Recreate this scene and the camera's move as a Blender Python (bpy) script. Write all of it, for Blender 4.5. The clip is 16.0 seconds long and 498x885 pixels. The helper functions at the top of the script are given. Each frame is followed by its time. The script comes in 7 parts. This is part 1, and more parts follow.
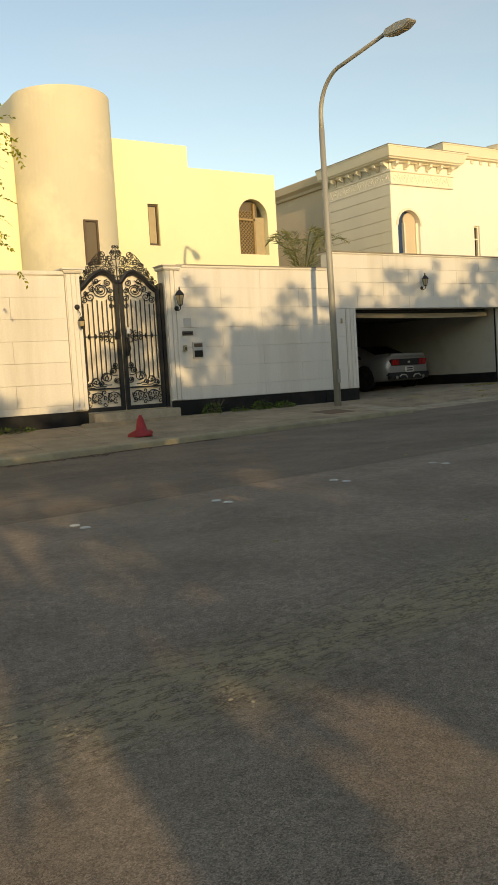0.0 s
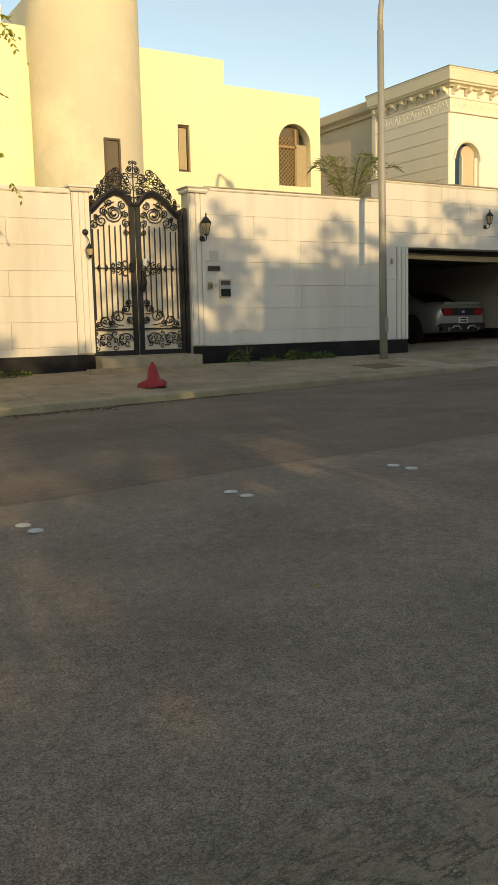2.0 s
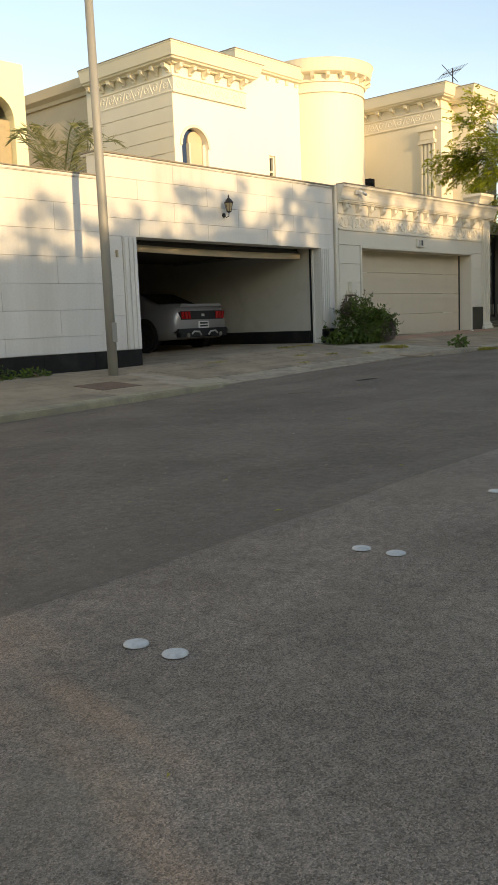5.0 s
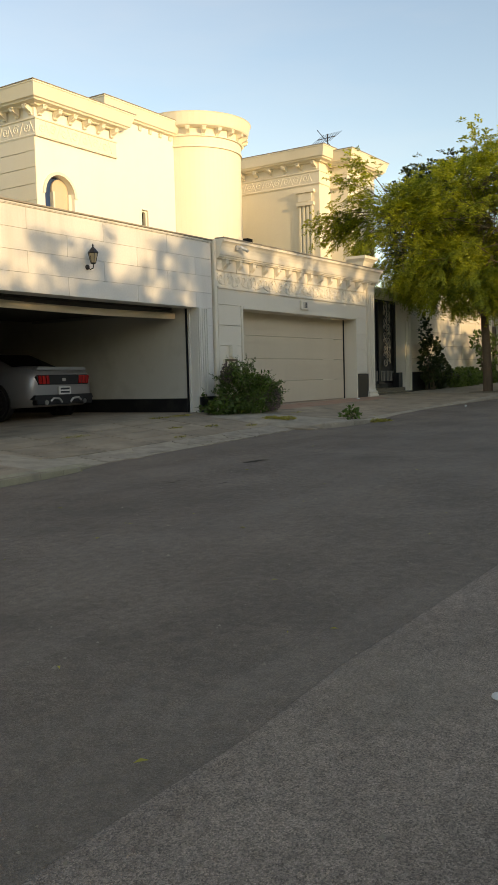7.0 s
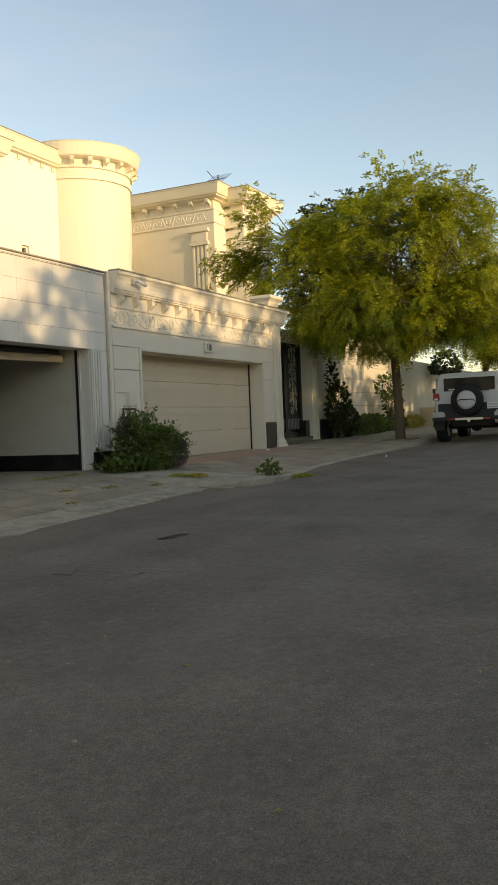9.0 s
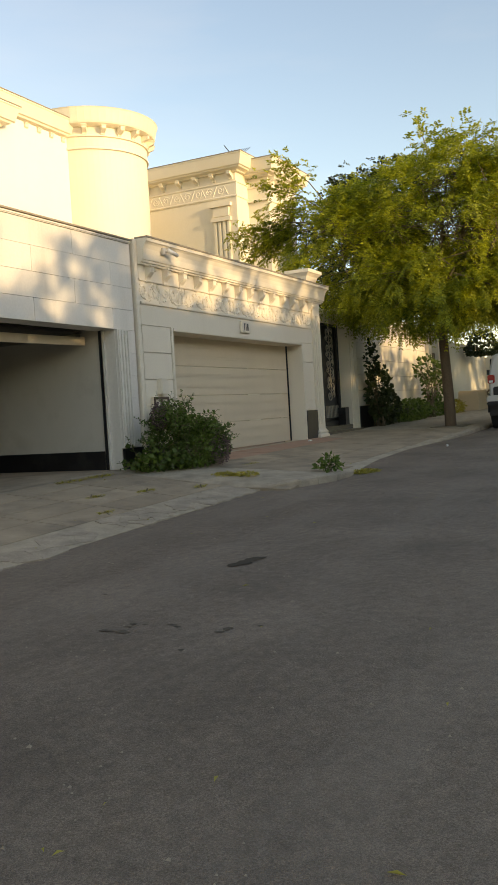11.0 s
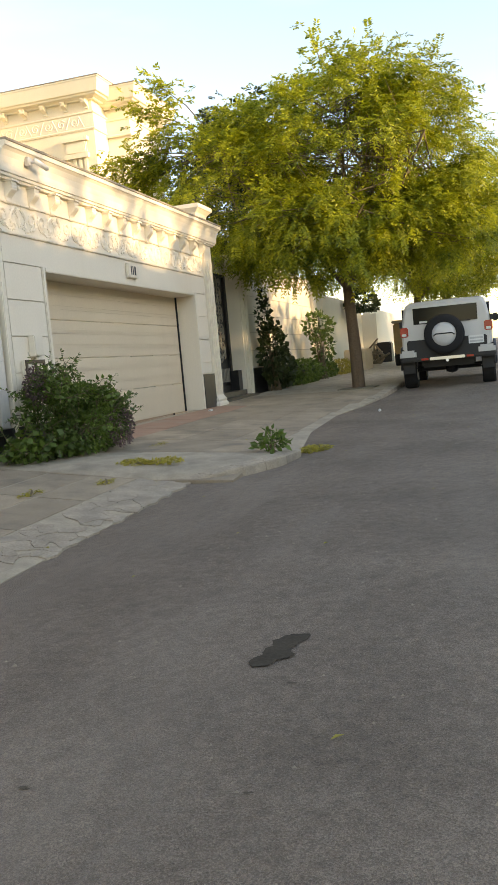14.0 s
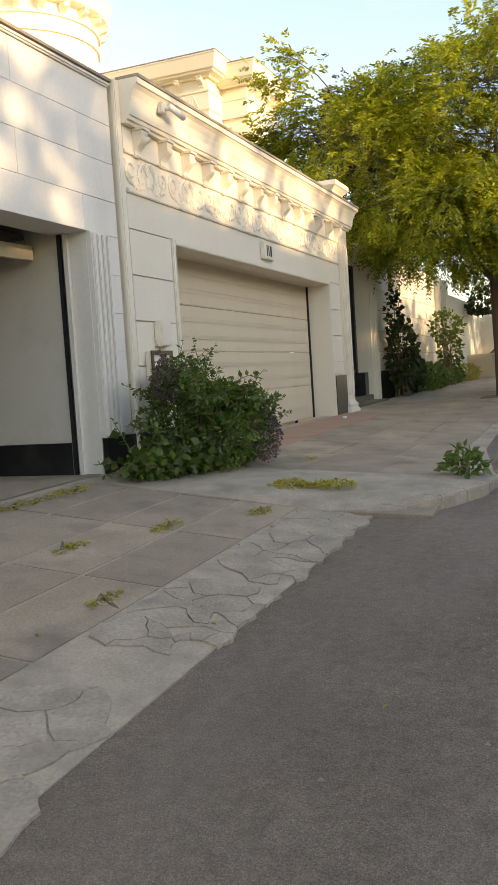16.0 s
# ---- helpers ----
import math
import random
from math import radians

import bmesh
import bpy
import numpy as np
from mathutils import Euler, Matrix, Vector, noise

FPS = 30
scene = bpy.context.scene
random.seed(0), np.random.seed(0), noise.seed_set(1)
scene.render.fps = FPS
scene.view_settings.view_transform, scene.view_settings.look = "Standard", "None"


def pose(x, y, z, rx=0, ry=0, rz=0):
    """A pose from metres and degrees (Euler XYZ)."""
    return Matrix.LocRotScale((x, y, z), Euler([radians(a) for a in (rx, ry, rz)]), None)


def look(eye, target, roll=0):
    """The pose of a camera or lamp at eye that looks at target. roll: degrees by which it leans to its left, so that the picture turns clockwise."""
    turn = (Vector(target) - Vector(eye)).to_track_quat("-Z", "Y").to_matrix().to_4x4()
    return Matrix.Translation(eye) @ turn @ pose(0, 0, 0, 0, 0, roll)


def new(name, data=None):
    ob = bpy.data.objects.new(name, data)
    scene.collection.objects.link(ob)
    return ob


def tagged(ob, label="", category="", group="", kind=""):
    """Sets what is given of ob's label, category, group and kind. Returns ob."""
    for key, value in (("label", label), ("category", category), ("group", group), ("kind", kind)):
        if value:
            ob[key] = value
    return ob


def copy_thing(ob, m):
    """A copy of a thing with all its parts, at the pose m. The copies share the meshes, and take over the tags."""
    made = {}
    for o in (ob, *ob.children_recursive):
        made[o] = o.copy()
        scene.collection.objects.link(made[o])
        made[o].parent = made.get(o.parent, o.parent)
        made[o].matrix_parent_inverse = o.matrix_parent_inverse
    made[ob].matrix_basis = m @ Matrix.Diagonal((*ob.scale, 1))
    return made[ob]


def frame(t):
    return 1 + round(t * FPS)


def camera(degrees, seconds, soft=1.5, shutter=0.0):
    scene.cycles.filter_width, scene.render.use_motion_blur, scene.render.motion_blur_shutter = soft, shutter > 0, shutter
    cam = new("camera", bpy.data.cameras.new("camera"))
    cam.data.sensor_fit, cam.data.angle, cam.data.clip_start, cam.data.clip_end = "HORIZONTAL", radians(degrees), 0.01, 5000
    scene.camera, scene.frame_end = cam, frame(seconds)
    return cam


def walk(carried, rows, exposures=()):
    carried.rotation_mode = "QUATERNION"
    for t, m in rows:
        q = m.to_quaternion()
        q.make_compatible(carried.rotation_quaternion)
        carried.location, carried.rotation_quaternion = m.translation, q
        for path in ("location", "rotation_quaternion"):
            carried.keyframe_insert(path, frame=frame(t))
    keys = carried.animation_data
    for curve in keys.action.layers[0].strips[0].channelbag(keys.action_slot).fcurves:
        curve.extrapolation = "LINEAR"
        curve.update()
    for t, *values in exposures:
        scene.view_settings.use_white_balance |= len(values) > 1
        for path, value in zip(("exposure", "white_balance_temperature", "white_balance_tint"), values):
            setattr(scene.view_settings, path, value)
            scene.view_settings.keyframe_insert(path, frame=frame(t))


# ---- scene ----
cam = camera(31.9, 16.0)
PATH = [
    (0, (0.102, 0.063, 1.228), (1.012, 1.469, 1.107), -3.5),
    (0.5, (0.417, 0.602, 1.221), (1.337, 2.002, 1.095), -2.0),
    (1, (0.783, 1.097, 1.215), (1.653, 2.526, 1.069), -1.9),
    (1.5, (1.099, 1.581, 1.212), (1.943, 3.026, 1.060), -2.3),
    (2, (1.405, 2.075, 1.205), (2.258, 3.505, 0.984), -1.4),
    (2.5, (1.748, 2.562, 1.180), (2.759, 3.876, 0.906), -1.7),
    (3, (2.134, 3.027, 1.194), (3.278, 4.238, 0.970), -0.8),
    (3.5, (2.471, 3.447, 1.205), (3.678, 4.586, 0.939), -0.3),
    (4, (2.880, 3.940, 1.231), (4.072, 5.097, 0.980), -2.4),
    (4.2, (3.041, 4.149, 1.231), (4.265, 5.268, 0.958), -2.7),
    (6.3, (4.798, 5.589, 1.351), (6.061, 6.692, 1.230), -2.7),
    (6.5, (4.943, 5.750, 1.357), (6.246, 6.805, 1.245), -2.6),
    (7, (5.437, 6.147, 1.378), (6.834, 7.071, 1.255), -1.5),
    (7.5, (5.878, 6.534, 1.404), (7.328, 7.372, 1.272), -1.6),
    (8, (6.313, 6.891, 1.415), (7.799, 7.666, 1.303), -0.9),
    (8.5, (6.708, 7.217, 1.430), (8.222, 7.944, 1.368), -1.6),
    (9, (7.130, 7.590, 1.435), (8.641, 8.324, 1.397), -2.3),
    (9.5, (7.480, 8.014, 1.415), (8.990, 8.750, 1.376), -3.6),
    (9.7, (7.657, 8.160, 1.407), (9.162, 8.907, 1.362), -4.1),
    (11.8, (9.212, 9.547, 1.497), (10.720, 10.284, 1.429), -2.6),
    (12, (9.362, 9.678, 1.479), (10.880, 10.395, 1.420), -2.3),
    (12.5, (9.836, 10.057, 1.478), (11.385, 10.704, 1.441), -3.7),
    (13, (10.310, 10.452, 1.466), (11.872, 11.068, 1.396), -4.4),
    (13.5, (10.648, 10.753, 1.441), (12.240, 11.276, 1.314), -5.1),
    (14, (11.169, 11.054, 1.470), (12.771, 11.538, 1.327), -5.2),
    (14.5, (11.558, 11.338, 1.472), (13.152, 11.856, 1.362), -4.2),
    (15, (12.033, 11.681, 1.466), (13.613, 12.239, 1.341), -3.4),
    (15.5, (12.440, 12.045, 1.483), (13.997, 12.666, 1.371), -3.9),
    (16, (12.794, 12.396, 1.470), (14.345, 13.031, 1.347), -3.7),
]
EXPOSURES = [(0.0, 0.67, 11400, 15), (2.0, 0.72, 11500, 15), (2.5, 1.26, 10700, 19), (4.0, 1.31, 10500, 19), (6.3, 0.91, 10400, 18), (7.5, 1.11, 10600, 18), (8.0, 1.21, 10700, 18), (8.5, 0.96, 10800, 18), (9.5, 0.91, 10900, 18), (12.0, 1.38, 10700, 20), (13.0, 1.56, 10400, 20), (14.0, 1.96, 10400, 21), (15.0, 1.86, 10400, 22), (16.0, 1.86, 10400, 24)]
walk(cam, [(t, look(eye, target, roll)) for t, eye, target, roll in PATH], EXPOSURES)
# ---- world, sun, exposure ----
SUN_WAY = Vector((0.17, 1.0, -0.215)).normalized()
world = bpy.data.worlds.new("sky")
scene.world = world
world.use_nodes = True
wn = world.node_tree.nodes
sky = wn.new("ShaderNodeTexSky")
sky.sky_type, sky.sun_disc = "NISHITA", False
sky.sun_elevation = math.asin(-SUN_WAY.z)
sky.sun_rotation = math.atan2(-SUN_WAY.x, -SUN_WAY.y)
sky.air_density, sky.dust_density, sky.ozone_density = 1.0, 0.4, 3.0
wn["Background"].inputs["Strength"].default_value = 0.178
wl = world.node_tree.links
# thin high cloud
wc = wn.new("ShaderNodeTexCoord")
wm = wn.new("ShaderNodeMapping")
wm.inputs["Scale"].default_value = (1.2, 1.2, 5.0)
wm.inputs["Rotation"].default_value = (0.0, 0.25, 0.4)
wz = wn.new("ShaderNodeTexNoise")
wz.inputs["Scale"].default_value, wz.inputs["Detail"].default_value, wz.inputs["Roughness"].default_value = 2.2, 6, 0.55
wr = wn.new("ShaderNodeMapRange")
wr.inputs["From Min"].default_value, wr.inputs["From Max"].default_value, wr.inputs["To Max"].default_value = 0.48, 0.85, 0.12
wx = wn.new("ShaderNodeMix")
wx.data_type = "RGBA"
wx.inputs["B"].default_value = (3.0, 3.1, 3.2, 1)
wl.new(wc.outputs["Generated"], wm.inputs["Vector"])
wl.new(wm.outputs["Vector"], wz.inputs["Vector"])
wl.new(wz.outputs["Fac"], wr.inputs["Value"])
wl.new(wr.outputs["Result"], wx.inputs["Factor"])
wl.new(sky.outputs["Color"], wx.inputs["A"])
wl.new(wx.outputs["Result"], wn["Background"].inputs["Color"])
sun = new("sun", bpy.data.lights.new("sun", "SUN"))
sun.data.energy, sun.data.angle, sun.data.color = 1.75, radians(0.6), (1.0, 0.90, 0.66)
sun.matrix_world = look((0, -30, 30), Vector((0, -30, 30)) + SUN_WAY)


# ---- materials ----
def mat(name, colour, rough=0.7, metal=0.0, vary=0.12, scale=6.0, grain=60.0, bump=0.15, stain=None, stain_scale=1.2, stain_amount=0.5, piece=0.0, spec=0.5, streak=False):
    """A surface with variation at two scales, stains of another colour, fine relief and, for pieces, a tone of their own."""
    m = bpy.data.materials.new(name)
    m.use_nodes = True
    nt = m.node_tree
    n, l = nt.nodes, nt.links
    b = n["Principled BSDF"]
    co = n.new("ShaderNodeTexCoord")
    mp = n.new("ShaderNodeMapping")
    geo = n.new("ShaderNodeNewGeometry")
    l.new(geo.outputs["Position"], mp.inputs["Vector"])
    if streak:
        mp.inputs["Scale"].default_value = (1, 1, 0.12)
    big = n.new("ShaderNodeTexNoise")
    big.inputs["Scale"].default_value, big.inputs["Detail"].default_value = scale, 5
    l.new(mp.outputs["Vector"], big.inputs["Vector"])
    fine = n.new("ShaderNodeTexNoise")
    fine.inputs["Scale"].default_value, fine.inputs["Detail"].default_value = grain, 3
    l.new(geo.outputs["Position"], fine.inputs["Vector"])
    add = n.new("ShaderNodeMath"); add.operation = "ADD"
    l.new(big.outputs["Fac"], add.inputs[0]); l.new(fine.outputs["Fac"], add.inputs[1])
    rng = n.new("ShaderNodeMapRange")
    rng.inputs["From Min"].default_value, rng.inputs["From Max"].default_value = 0.6, 1.4
    rng.inputs["To Min"].default_value, rng.inputs["To Max"].default_value = 1 - vary, 1 + vary
    l.new(add.outputs[0], rng.inputs["Value"])
    mul = n.new("ShaderNodeVectorMath"); mul.operation = "SCALE"
    mul.inputs[0].default_value = colour
    l.new(rng.outputs["Result"], mul.inputs["Scale"])
    out = mul.outputs["Vector"]
    if piece:
        info = n.new("ShaderNodeObjectInfo")
        pr = n.new("ShaderNodeMapRange")
        pr.inputs["To Min"].default_value, pr.inputs["To Max"].default_value = 1 - piece, 1 + piece
        l.new(info.outputs["Random"], pr.inputs["Value"])
        m2 = n.new("ShaderNodeVectorMath"); m2.operation = "SCALE"
        l.new(out, m2.inputs[0]); l.new(pr.outputs["Result"], m2.inputs["Scale"])
        out = m2.outputs["Vector"]
    if stain:
        sn = n.new("ShaderNodeTexNoise")
        sn.inputs["Scale"].default_value, sn.inputs["Detail"].default_value, sn.inputs["Roughness"].default_value = stain_scale, 7, 0.62
        l.new(mp.outputs["Vector"], sn.inputs["Vector"])
        sr = n.new("ShaderNodeMapRange")
        sr.inputs["From Min"].default_value, sr.inputs["From Max"].default_value = 0.5, 0.72
        sr.inputs["To Max"].default_value = stain_amount
        l.new(sn.outputs["Fac"], sr.inputs["Value"])
        mx = n.new("ShaderNodeMix"); mx.data_type = "RGBA"
        l.new(sr.outputs["Result"], mx.inputs["Factor"]); l.new(out, mx.inputs["A"])
        mx.inputs["B"].default_value = (*stain, 1)
        out = mx.outputs["Result"]
    l.new(out, b.inputs["Base Color"])
    b.inputs["Roughness"].default_value, b.inputs["Metallic"].default_value = rough, metal
    b.inputs["Specular IOR Level"].default_value = spec
    if bump:
        bp = n.new("ShaderNodeBump")
        bp.inputs["Strength"].default_value, bp.inputs["Distance"].default_value = bump, 0.01
        l.new(fine.outputs["Fac"], bp.inputs["Height"])
        l.new(bp.outputs["Normal"], b.inputs["Normal"])
    return m


def leaf_mat(name, dark, light, amount=0.35):
    """Leaves: each its own tone, with light passing through."""
    m = bpy.data.materials.new(name)
    m.use_nodes = True
    n, l = m.node_tree.nodes, m.node_tree.links
    b = n["Principled BSDF"]
    geo = n.new("ShaderNodeNewGeometry")
    ramp = n.new("ShaderNodeMix"); ramp.data_type = "RGBA"
    ramp.inputs["A"].default_value, ramp.inputs["B"].default_value = (*dark, 1), (*light, 1)
    nz = n.new("ShaderNodeTexNoise"); nz.inputs["Scale"].default_value = 1.9
    l.new(geo.outputs["Position"], nz.inputs["Vector"])
    nr = n.new("ShaderNodeMapRange")
    nr.inputs["From Min"].default_value, nr.inputs["From Max"].default_value = 0.3, 0.7
    l.new(nz.outputs["Fac"], nr.inputs["Value"])
    av = n.new("ShaderNodeMath"); av.operation = "MULTIPLY_ADD"
    av.inputs[1].default_value = 0.5
    hv = n.new("ShaderNodeMath"); hv.operation = "MULTIPLY"; hv.inputs[1].default_value = 0.5
    l.new(nr.outputs["Result"], hv.inputs[0])
    l.new(geo.outputs["Random Per Island"], av.inputs[0]); l.new(hv.outputs[0], av.inputs[2])
    l.new(av.outputs[0], ramp.inputs["Factor"])
    l.new(ramp.outputs["Result"], b.inputs["Base Color"])
    b.inputs["Roughness"].default_value = 0.5
    tr = n.new("ShaderNodeBsdfTranslucent")
    l.new(ramp.outputs["Result"], tr.inputs["Color"])
    mix = n.new("ShaderNodeMixShader"); mix.inputs[0].default_value = amount
    l.new(b.outputs[0], mix.inputs[1]); l.new(tr.outputs[0], mix.inputs[2])
    l.new(mix.outputs[0], n["Material Output"].inputs["Surface"])
    return m


def glass_mat(name, colour=(0.012, 0.014, 0.016), rough=0.06):
    m = bpy.data.materials.new(name)
    m.use_nodes = True
    b = m.node_tree.nodes["Principled BSDF"]
    b.inputs["Base Color"].default_value = (*colour, 1)
    b.inputs["Roughness"].default_value, b.inputs["Specular IOR Level"].default_value = rough, 0.22
    return m


def asphalt(name, colour, stone, stones=75.0, relief=0.8, dust=(0.30, 0.25, 0.18), band=False, streak=1.0):
    """Asphalt: single stones of different tone, broad wear, dust in blotches and, on the old surface, a sandy ravelled band."""
    m = bpy.data.materials.new(name)
    m.use_nodes = True
    n, l = m.node_tree.nodes, m.node_tree.links
    b = n["Principled BSDF"]
    geo = n.new("ShaderNodeNewGeometry")
    P = geo.outputs["Position"]
    mp = n.new("ShaderNodeMapping")
    mp.inputs["Scale"].default_value = (streak, 1, 1)
    l.new(P, mp.inputs["Vector"])
    def noise_tex(scale, detail=4, rough=0.55, src=P):
        t = n.new("ShaderNodeTexNoise")
        t.inputs["Scale"].default_value, t.inputs["Detail"].default_value, t.inputs["Roughness"].default_value = scale, detail, rough
        l.new(src, t.inputs["Vector"])
        return t.outputs["Fac"]
    def remap(v, a0, a1, b0, b1):
        t = n.new("ShaderNodeMapRange")
        for k, q in zip(("From Min", "From Max", "To Min", "To Max"), (a0, a1, b0, b1)):
            t.inputs[k].default_value = q
        l.new(v, t.inputs["Value"])
        return t.outputs["Result"]
    def calc(op, u, v):
        t = n.new("ShaderNodeMath"); t.operation = op
        for k, q in enumerate((u, v)):
            if isinstance(q, (int, float)):
                t.inputs[k].default_value = q
            else:
                l.new(q, t.inputs[k])
        return t.outputs[0]
    vo = n.new("ShaderNodeTexVoronoi")
    vo.inputs["Scale"].default_value = stones
    l.new(P, vo.inputs["Vector"])
    sep = n.new("ShaderNodeSeparateColor")
    l.new(vo.outputs["Color"], sep.inputs["Color"])
    tone = calc("MULTIPLY", remap(sep.outputs[0], 0, 1, 1 - stone, 1 + stone), remap(noise_tex(1.1, 6), 0.3, 0.7, 0.8, 1.2))
    tone = calc("MULTIPLY", tone, remap(noise_tex(300, 2), 0.3, 0.7, 0.62, 1.38))
    tone = calc("MULTIPLY", tone, remap(noise_tex(17, 4), 0.3, 0.7, 0.84, 1.16))
    sc = n.new("ShaderNodeVectorMath"); sc.operation = "SCALE"
    sc.inputs[0].default_value = colour
    l.new(tone, sc.inputs["Scale"])
    amount = remap(noise_tex(0.42 if band else 0.9, 7, 0.62, mp.outputs["Vector"]), 0.48, 0.7, 0.0, 0.5)
    height = vo.outputs["Distance"]
    if band:
        xyz = n.new("ShaderNodeSeparateXYZ")
        l.new(P, xyz.inputs[0])
        line = calc("SUBTRACT", xyz.outputs["Y"], calc("ADD", calc("MULTIPLY", xyz.outputs["X"], 0.06), 3.18))
        far = calc("ABSOLUTE", calc("ADD", line, remap(noise_tex(1.6, 5), 0, 1, -0.35, 0.35)), 0.0)
        near = calc("MULTIPLY", remap(far, 0.05, 0.5, 1.0, 0.0), remap(noise_tex(11, 6, 0.7), 0.36, 0.56, 0.0, 1.0))
        sand = near
        cm = n.new("ShaderNodeMapping")
        cm.inputs["Scale"].default_value = (0.35, 1, 1)
        cm.inputs["Rotation"].default_value = (0, 0, -0.25)
        l.new(P, cm.inputs["Vector"])
        crust = noise_tex(13, 7, 0.65, cm.outputs["Vector"])
        belt = remap(far, 0.15, 0.75, 1.0, 0.0)
        crease = calc("MULTIPLY", belt, remap(calc("ABSOLUTE", calc("SUBTRACT", crust, 0.5), 0.0), 0.0, 0.035, 1.0, 0.0))
        height = calc("ADD", height, calc("MULTIPLY", belt, calc("MULTIPLY", crust, 7.0)))
    mx = n.new("ShaderNodeMix"); mx.data_type = "RGBA"
    l.new(amount, mx.inputs["Factor"]); l.new(sc.outputs["Vector"], mx.inputs["A"])
    mx.inputs["B"].default_value = (*dust, 1)
    out = mx.outputs["Result"]
    if band:
        sx = n.new("ShaderNodeMix"); sx.data_type = "RGBA"
        l.new(calc("MULTIPLY", sand, 0.85), sx.inputs["Factor"]); l.new(out, sx.inputs["A"])
        sx.inputs["B"].default_value = (0.56, 0.44, 0.27, 1)
        kx = n.new("ShaderNodeMix"); kx.data_type = "RGBA"
        l.new(calc("MULTIPLY", crease, 0.8), kx.inputs["Factor"]); l.new(sx.outputs["Result"], kx.inputs["A"])
        kx.inputs["B"].default_value = (0.10, 0.075, 0.045, 1)
        out = kx.outputs["Result"]
    l.new(out, b.inputs["Base Color"])
    b.inputs["Roughness"].default_value, b.inputs["Specular IOR Level"].default_value = 0.85, 0.3
    bp = n.new("ShaderNodeBump")
    bp.inputs["Strength"].default_value, bp.inputs["Distance"].default_value = relief, 0.011
    l.new(height, bp.inputs["Height"])
    l.new(bp.outputs["Normal"], b.inputs["Normal"])
    return m


M_OLD = asphalt("worn_asphalt", (0.39, 0.298, 0.230), 0.42, 190, 1.0, (0.42, 0.335, 0.24), True)
M_NEW = asphalt("patched_asphalt", (0.238, 0.182, 0.136), 0.24, 170, 0.8, (0.34, 0.275, 0.215), False, 0.16)
M_PAVE = mat("pavement_concrete", (0.36, 0.278, 0.19), 0.9, vary=0.3, scale=2.2, grain=90, bump=0.5, stain=(0.19, 0.155, 0.115), stain_scale=1.9, stain_amount=0.85, piece=0.10)
M_JOINT = mat("joint_mortar", (0.42, 0.345, 0.25), 0.9, vary=0.25, grain=80, bump=0.6, stain=(0.2, 0.17, 0.13), stain_scale=2.5, stain_amount=0.6)
M_APRON = mat("cracked_concrete", (0.40, 0.325, 0.24), 0.9, vary=0.3, scale=5, grain=60, bump=1.0, stain=(0.22, 0.19, 0.15), stain_scale=2.6, stain_amount=0.7, piece=0.06)
M_KERB = mat("kerb_yellow_worn", (0.36, 0.31, 0.20), 0.9, vary=0.25, scale=4, bump=0.5, stain=(0.25, 0.22, 0.17), stain_scale=2.5, stain_amount=0.8, piece=0.1)
M_WHITE = mat("white_stone", (0.74, 0.70, 0.63), 0.55, vary=0.07, scale=2.0, grain=30, bump=0.05, stain=(0.50, 0.45, 0.37), stain_scale=1.3, stain_amount=0.6, piece=0.03, streak=True)
M_WHITEJ = mat("stone_joint", (0.58, 0.53, 0.46), 0.9, vary=0.1, bump=0.2)
M_CREAM = mat("cream_stone", (0.78, 0.70, 0.57), 0.6, vary=0.05, scale=2.0, grain=40, bump=0.08, stain=(0.66, 0.57, 0.43), stain_scale=0.8, stain_amount=0.45, piece=0.025, streak=True)
M_CREAMJ = mat("cream_joint", (0.36, 0.30, 0.23), 0.9, vary=0.1, bump=0.2)
M_CREAM2 = mat("cream_stone_house", (0.80, 0.73, 0.58), 0.6, vary=0.05, scale=1.5, grain=40, bump=0.05, stain=(0.72, 0.62, 0.45), stain_scale=0.5, stain_amount=0.4, piece=0.02, streak=True)
# Paler copy of the house stone: sun glare on the front, in the colour.
M_SUNFRONT = mat("sunlit_front_stone", (0.84, 0.80, 0.71), 0.6, vary=0.04, scale=1.5, grain=40, bump=0.05, stain=(0.76, 0.70, 0.58), stain_scale=0.5, stain_amount=0.35, streak=True)
M_BEIGE = mat("beige_render", (0.62, 0.50, 0.35), 0.9, vary=0.06, scale=1.0, grain=80, bump=0.2, stain=(0.52, 0.42, 0.3), stain_scale=0.6, stain_amount=0.4)
M_YELLOW = mat("cream_render", (0.84, 0.79, 0.53), 0.9, vary=0.03, scale=1.0, grain=90, bump=0.15, stain=(0.75, 0.66, 0.44), stain_scale=0.5, stain_amount=0.35)
M_CYL = mat("peeling_beige_render", (0.64, 0.58, 0.44), 0.9, vary=0.05, scale=1.2, grain=90, bump=0.25, stain=(0.84, 0.76, 0.56), stain_scale=0.5, stain_amount=0.9)
M_BLACK = mat("black_granite", (0.012, 0.012, 0.013), 0.3, vary=0.4, scale=8, bump=0.05, stain=(0.05, 0.047, 0.042), stain_scale=2.5, stain_amount=0.6)
M_IRON = mat("black_iron", (0.014, 0.014, 0.015), 0.45, metal=0.0, vary=0.3, bump=0.1)
M_GREYM = mat("galvanised_steel", (0.36, 0.34, 0.29), 0.6, metal=0.2, vary=0.05, scale=1, grain=4, bump=0.0)
M_DOOR = mat("cream_door_panel", (0.66, 0.55, 0.40), 0.55, vary=0.05, scale=1.5, grain=50, bump=0.1, stain=(0.55, 0.45, 0.32), stain_scale=0.8, stain_amount=0.5, piece=0.02, streak=True)
